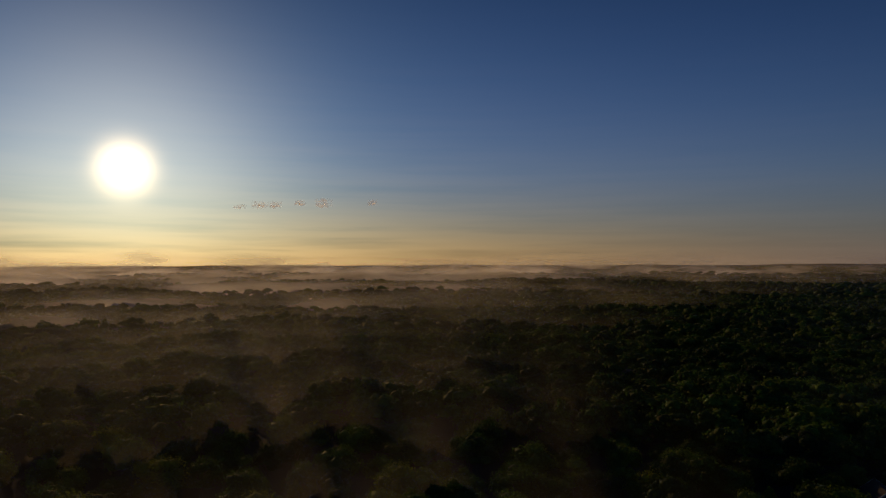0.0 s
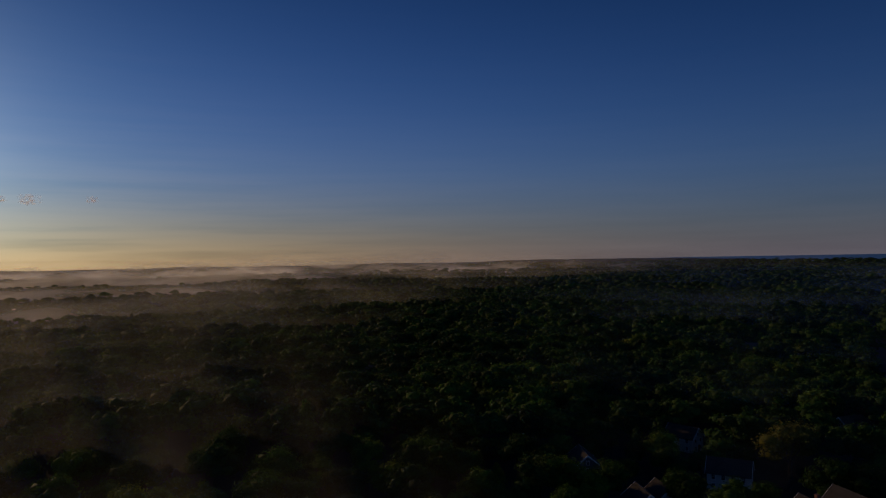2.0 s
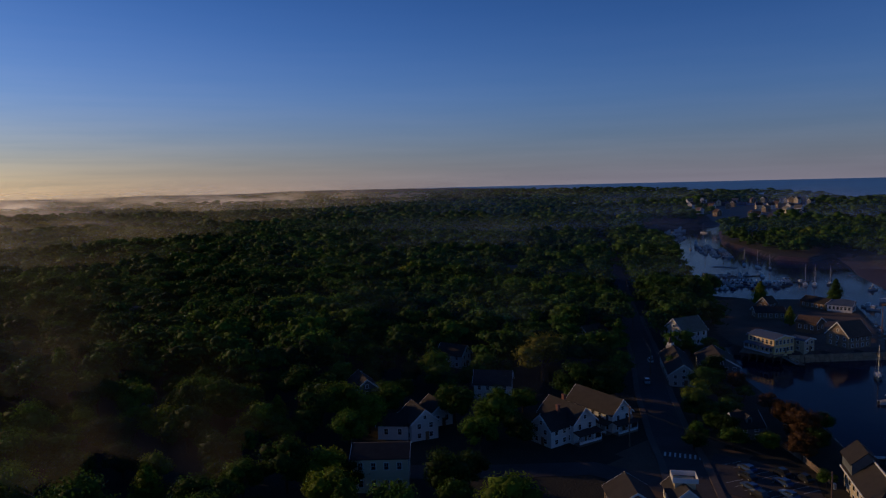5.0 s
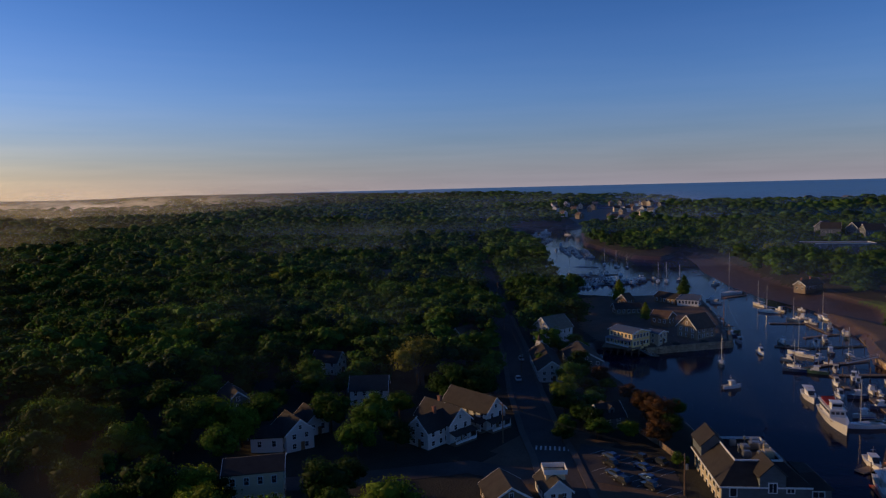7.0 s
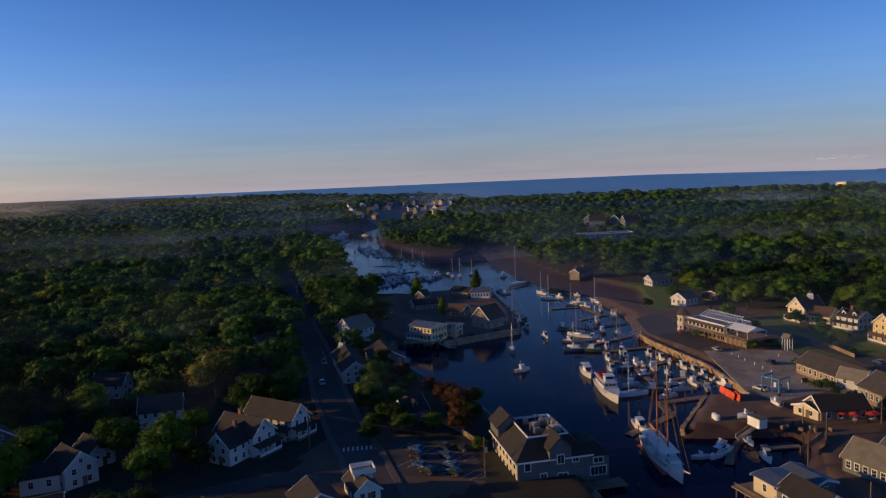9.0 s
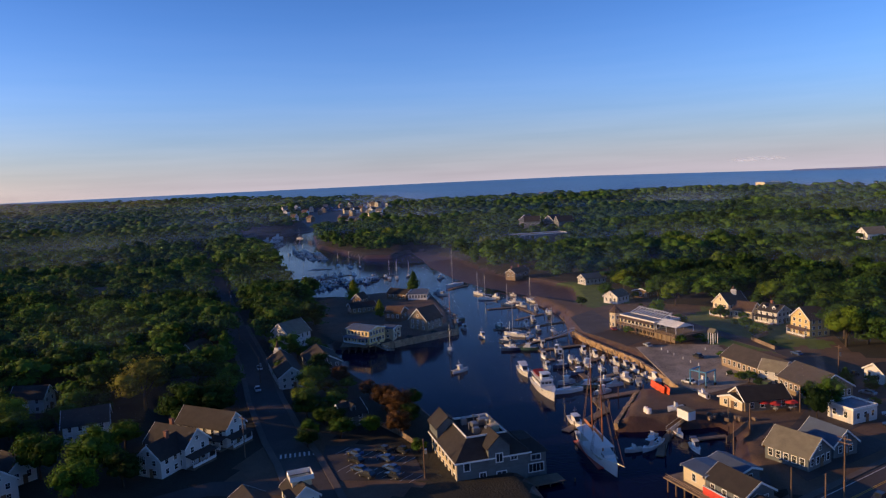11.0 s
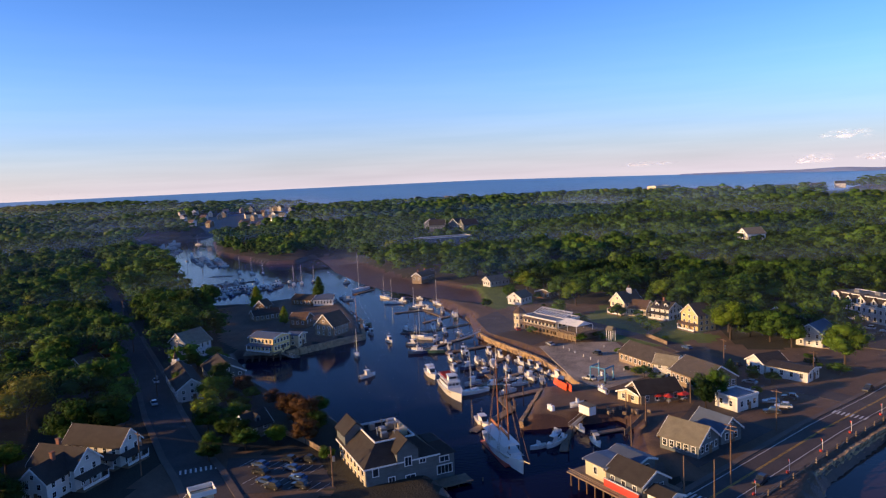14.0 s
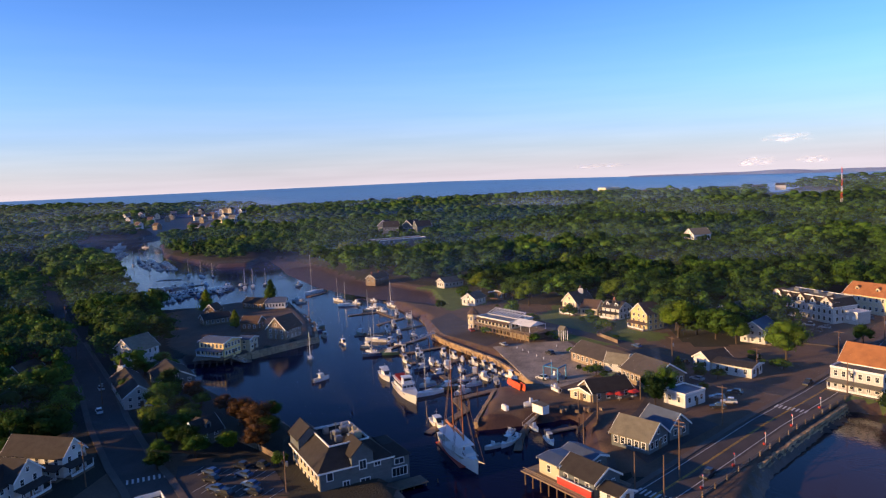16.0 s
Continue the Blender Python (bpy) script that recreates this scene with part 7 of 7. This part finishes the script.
hand += [(227.2, -18.6, 1.8, 'broad', 1.5), (223.8, -21.0, 2.8, 'broad', 1.5), (220.4, -23.3, 3.8, 'broad', 1.5), (218.4, -25.7, 2.3, 'broad', 1.5), (273.8, -11.6, 3.3, 'broad', 1.5), (269.8, -13.6, 1.8, 'broad', 1.5), (272.7, -1.5, 2.8, 'broad', 1.5), (266.8, -4.7, 3.8, 'broad', 1.5), (249.4, -17.5, 2.3, 'broad', 1.5), (287.0, -35.4, 3.3, 'broad', 1.5), (292.1, -38.4, 1.8, 'broad', 1.5), (217.1, -54.9, 2.8, 'broad', 1.5), (214.5, -59.3, 3.8, 'broad', 1.5), (204.6, -52.5, 2.3, 'broad', 1.5), (234.4, -76.6, 3.3, 'broad', 1.5), (230.8, -78.1, 1.8, 'broad', 1.5), (227.3, -80.4, 2.8, 'broad', 1.5), (224.0, -81.8, 3.8, 'broad', 1.5), (241.6, -78.0, 2.3, 'broad', 1.5), (282.1, 14.7, 3.3, 'broad', 1.5), (269.9, -36.4, 1.8, 'broad', 1.5), (285.2, -31.7, 2.8, 'broad', 1.5), (314.2, -31.3, 3.8, 'broad', 1.5), (302.5, -26.4, 2.3, 'broad', 1.5), (364.3, 15.3, 3.3, 'broad', 1.5), (340.0, 11.6, 1.8, 'broad', 1.5), (325.2, 7.2, 2.8, 'broad', 1.5)]
for x, y, h, k, wd in hand:
    if k == 'gold':
        BUILT.append((x, y, 7))
    tree(x, y, h, k, wd)
xs, ys = scatter(105, 246, 11.0)
ok = free(xs, ys, 2.5)
xs, ys = xs[ok], ys[ok]
order = np.argsort(np.hypot(xs, ys))
lone = order[:210]
for i in lone:
    tree(float(xs[i]), float(ys[i]), random.uniform(8, 14), "pine" if random.random() < 0.05 else "broad", random.uniform(0.9, 1.2))
rest = order[210:]
LOW = (np.array([[1, 0, 0], [-1, 0, 0], [0, 1, 0], [0, -1, 0], [0, 0, 1], [0, 0, -1], [.6, .6, .6], [-.6, .6, .6], [.6, -.6, .6], [-.6, -.6, .6]], float),
       np.array([[4, 6, 7], [4, 7, 9], [4, 9, 8], [4, 8, 6], [6, 0, 2], [6, 2, 7], [7, 2, 1], [7, 1, 9], [9, 1, 3], [9, 3, 8], [8, 3, 0], [8, 0, 6]]))
MIDNEAR = [crown(14, 470, 0.034, False, LOW, 0.86) for k in range(6)] + [crown(10, 300, 0.034, True, LOW, 0.9)]
x2, y2 = scatter(246, 460, 9.6)
ok = free(x2, y2, 2.5)
woods(np.concatenate([xs[rest], x2[ok]]), np.concatenate([ys[rest], y2[ok]]), MIDNEAR, 10, 17, "woodland", "dense green broadleaved woodland with scattered pines", (0.9, 1.2))
MID = [crown(9, 150, 0.050, False, LOW, 0.95) for k in range(6)] + [crown(6, 90, 0.055, True, LOW, 1.0)]
x3, y3 = scatter(460, 950, 12.0)
ok = free(x3, y3, 2.0)
woods(x3[ok], y3[ok], [(v, f) for v, f in MID], 12, 19, "woodland", "dense green woodland farther from the harbour", (0.95, 1.3))
FARV = [crown(4, 0, 0, False, LOW, 1.35) for k in range(6)]
x4, y4 = scatter(950, 1900, 17.0)
ok = free(x4, y4, 1.0)
woods(x4[ok], y4[ok], FARV, 13, 20, "woodland", "far wooded country towards the coast", (1.15, 1.6))
x5, y5 = scatter(1900, 3600, 44.0)
ok = free(x5, y5, 1.0)
woods(x5[ok], y5[ok], FARV, 14, 21, "woodland", "distant wooded skyline", (2.0, 2.8))


# ---- mist over the woods, and distance haze as tinted sheets ----
def mist_haze_sheet(r, az0, az1, top, thick, seed, mat=MIST):
    """A drifting veil of mist, also used for painted air haze: a curved sheet that is thin at its ends and its top."""
    n, m = 60, 8
    V, T = [], []
    for i in range(n + 1):
        a = radians(az0 + (az1 - az0) * i / n)
        rr = r * (1 + 0.10 * noise.noise((i * 0.13, seed, 0)))
        tp = top * (0.7 + 0.6 * abs(noise.noise((i * 0.21, seed, 5))))
        z0 = float(land(-rr * math.sin(a), rr * math.cos(a)))
        for j in range(m + 1):
            k = j / m
            V.append((-rr * math.sin(a), rr * math.cos(a) + 0.2 * top * math.sin(3 * k + i), z0 + 2 + tp * k))
            T.append(thick * (1 - k) ** 1.3 * min(1, 5 * i / n) * min(1, 2.2 * (n - i) / n))
    idx = np.arange((n + 1) * (m + 1)).reshape(n + 1, m + 1)
    F = np.stack([idx[:-1, :-1], idx[1:, :-1], idx[1:, 1:], idx[:-1, 1:]], -1).reshape(-1, 4)
    me = bpy.data.meshes.new("mist_haze_sheet")
    fast_mesh(me, V, F)
    at = me.attributes.new("thick", "FLOAT", "POINT")
    at.data.foreach_set("value", np.array(T, np.float32))
    me.materials.append(mat)
    ob = new("mist_haze_sheet", me)
    tagged(ob, "thin sheet standing in for mist and blue air haze over the woods", "mist", kind="stuff")


# the nearest faint sheets are added to veil the dark foreground like glare
for k, (r, a0, a1, top, th) in enumerate(((150, 85, -30, 60, 0.08), (200, 85, -20, 58, 0.09), (260, 85, -18, 56, 0.11), (330, 85, -18, 54, 0.14), (420, 85, -18, 52, 0.20), (540, 85, -20, 52, 0.5), (720, 85, -24, 56, 0.9), (1050, 85, -30, 60, 1.1), (1450, 85, -40, 64, 1.2), (1900, 85, -46, 66, 0.9), (2400, 85, -54, 100, 1.6))):
    mist_haze_sheet(r, a0, a1, top, th, k * 3.7)
# bluish sheets added in place of hazy air, denser with distance
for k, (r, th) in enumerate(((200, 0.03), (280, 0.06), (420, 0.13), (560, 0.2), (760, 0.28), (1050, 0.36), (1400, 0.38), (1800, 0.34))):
    mist_haze_sheet(r, -22, -150, 48, th, 50 + k * 3.7, HAZE)


# ---- small clouds far off ----
def cloud(az, el, w, h, seed):
    """A ragged puff of cloud, thin at its edges."""
    n, m, r, a = 28, 14, 4300.0, radians(az)
    V, T = [], []
    for i in range(n + 1):
        for j in range(m + 1):
            u, v = 2 * i / n - 1, 2 * j / m - 1
            k = noise.fractal((u * 3 + seed, v * 2.2, seed), 1.0, 2.0, 4)
            V.append((u * w / 2, 10 * k, v * h / 2))
            T.append((0.8 if az > -50 else 0.4) * max(0.0, min(1.0, 1.5 * (1 - u * u) * (1 - v * v) * (0.75 + 1.3 * k) - 0.25)))
    idx = np.arange((n + 1) * (m + 1)).reshape(n + 1, m + 1)
    me = bpy.data.meshes.new("cloud")
    fast_mesh(me, V, np.stack([idx[:-1, :-1], idx[1:, :-1], idx[1:, 1:], idx[:-1, 1:]], -1).reshape(-1, 4))
    at = me.attributes.new("thick", "FLOAT", "POINT")
    at.data.foreach_set("value", np.array(T, np.float32))
    me.materials.append(M_CLOUD)
    ob = new("cloud", me)
    ob.matrix_basis = pose(-r * math.sin(a), r * math.cos(a), EYE + r * math.tan(radians(el)), 0, 0, az)
    tagged(ob, "small bright cloud low in the clear sky", "cloud", kind="stuff")


M_CLOUD = MIST.copy()
M_CLOUD.name = "cloud"
ct = M_CLOUD.node_tree
lit = [n for n in ct.nodes if n.type == "BSDF_TRANSLUCENT"][0]
dif = ct.nodes.new("ShaderNodeBsdfDiffuse")
dif.inputs["Color"].default_value = (0.9, 0.88, 0.86, 1)
both = ct.nodes.new("ShaderNodeAddShader")
mixer = [n for n in ct.nodes if n.type == "MIX_SHADER"][0]
ct.links.new(lit.outputs[0], both.inputs[0])
ct.links.new(dif.outputs[0], both.inputs[1])
ct.links.new(both.outputs[0], mixer.inputs[2])
for k, (az, el, w, h) in enumerate(((9.4, 4.7, 130, 70), (5.4, 4.8, 70, 45), (11.3, 4.7, 85, 40), (14.4, 4.5, 120, 55), (13.2, 4.5, 90, 50), (16.0, 4.3, 90, 35), (-110.3, 1.9, 300, 60), (-108.2, 0.3, 240, 60), (-112.0, 0.25, 200, 40), (-96.7, 0.5, 380, 30))):
    cloud(az, el, w, h, k * 2.3)
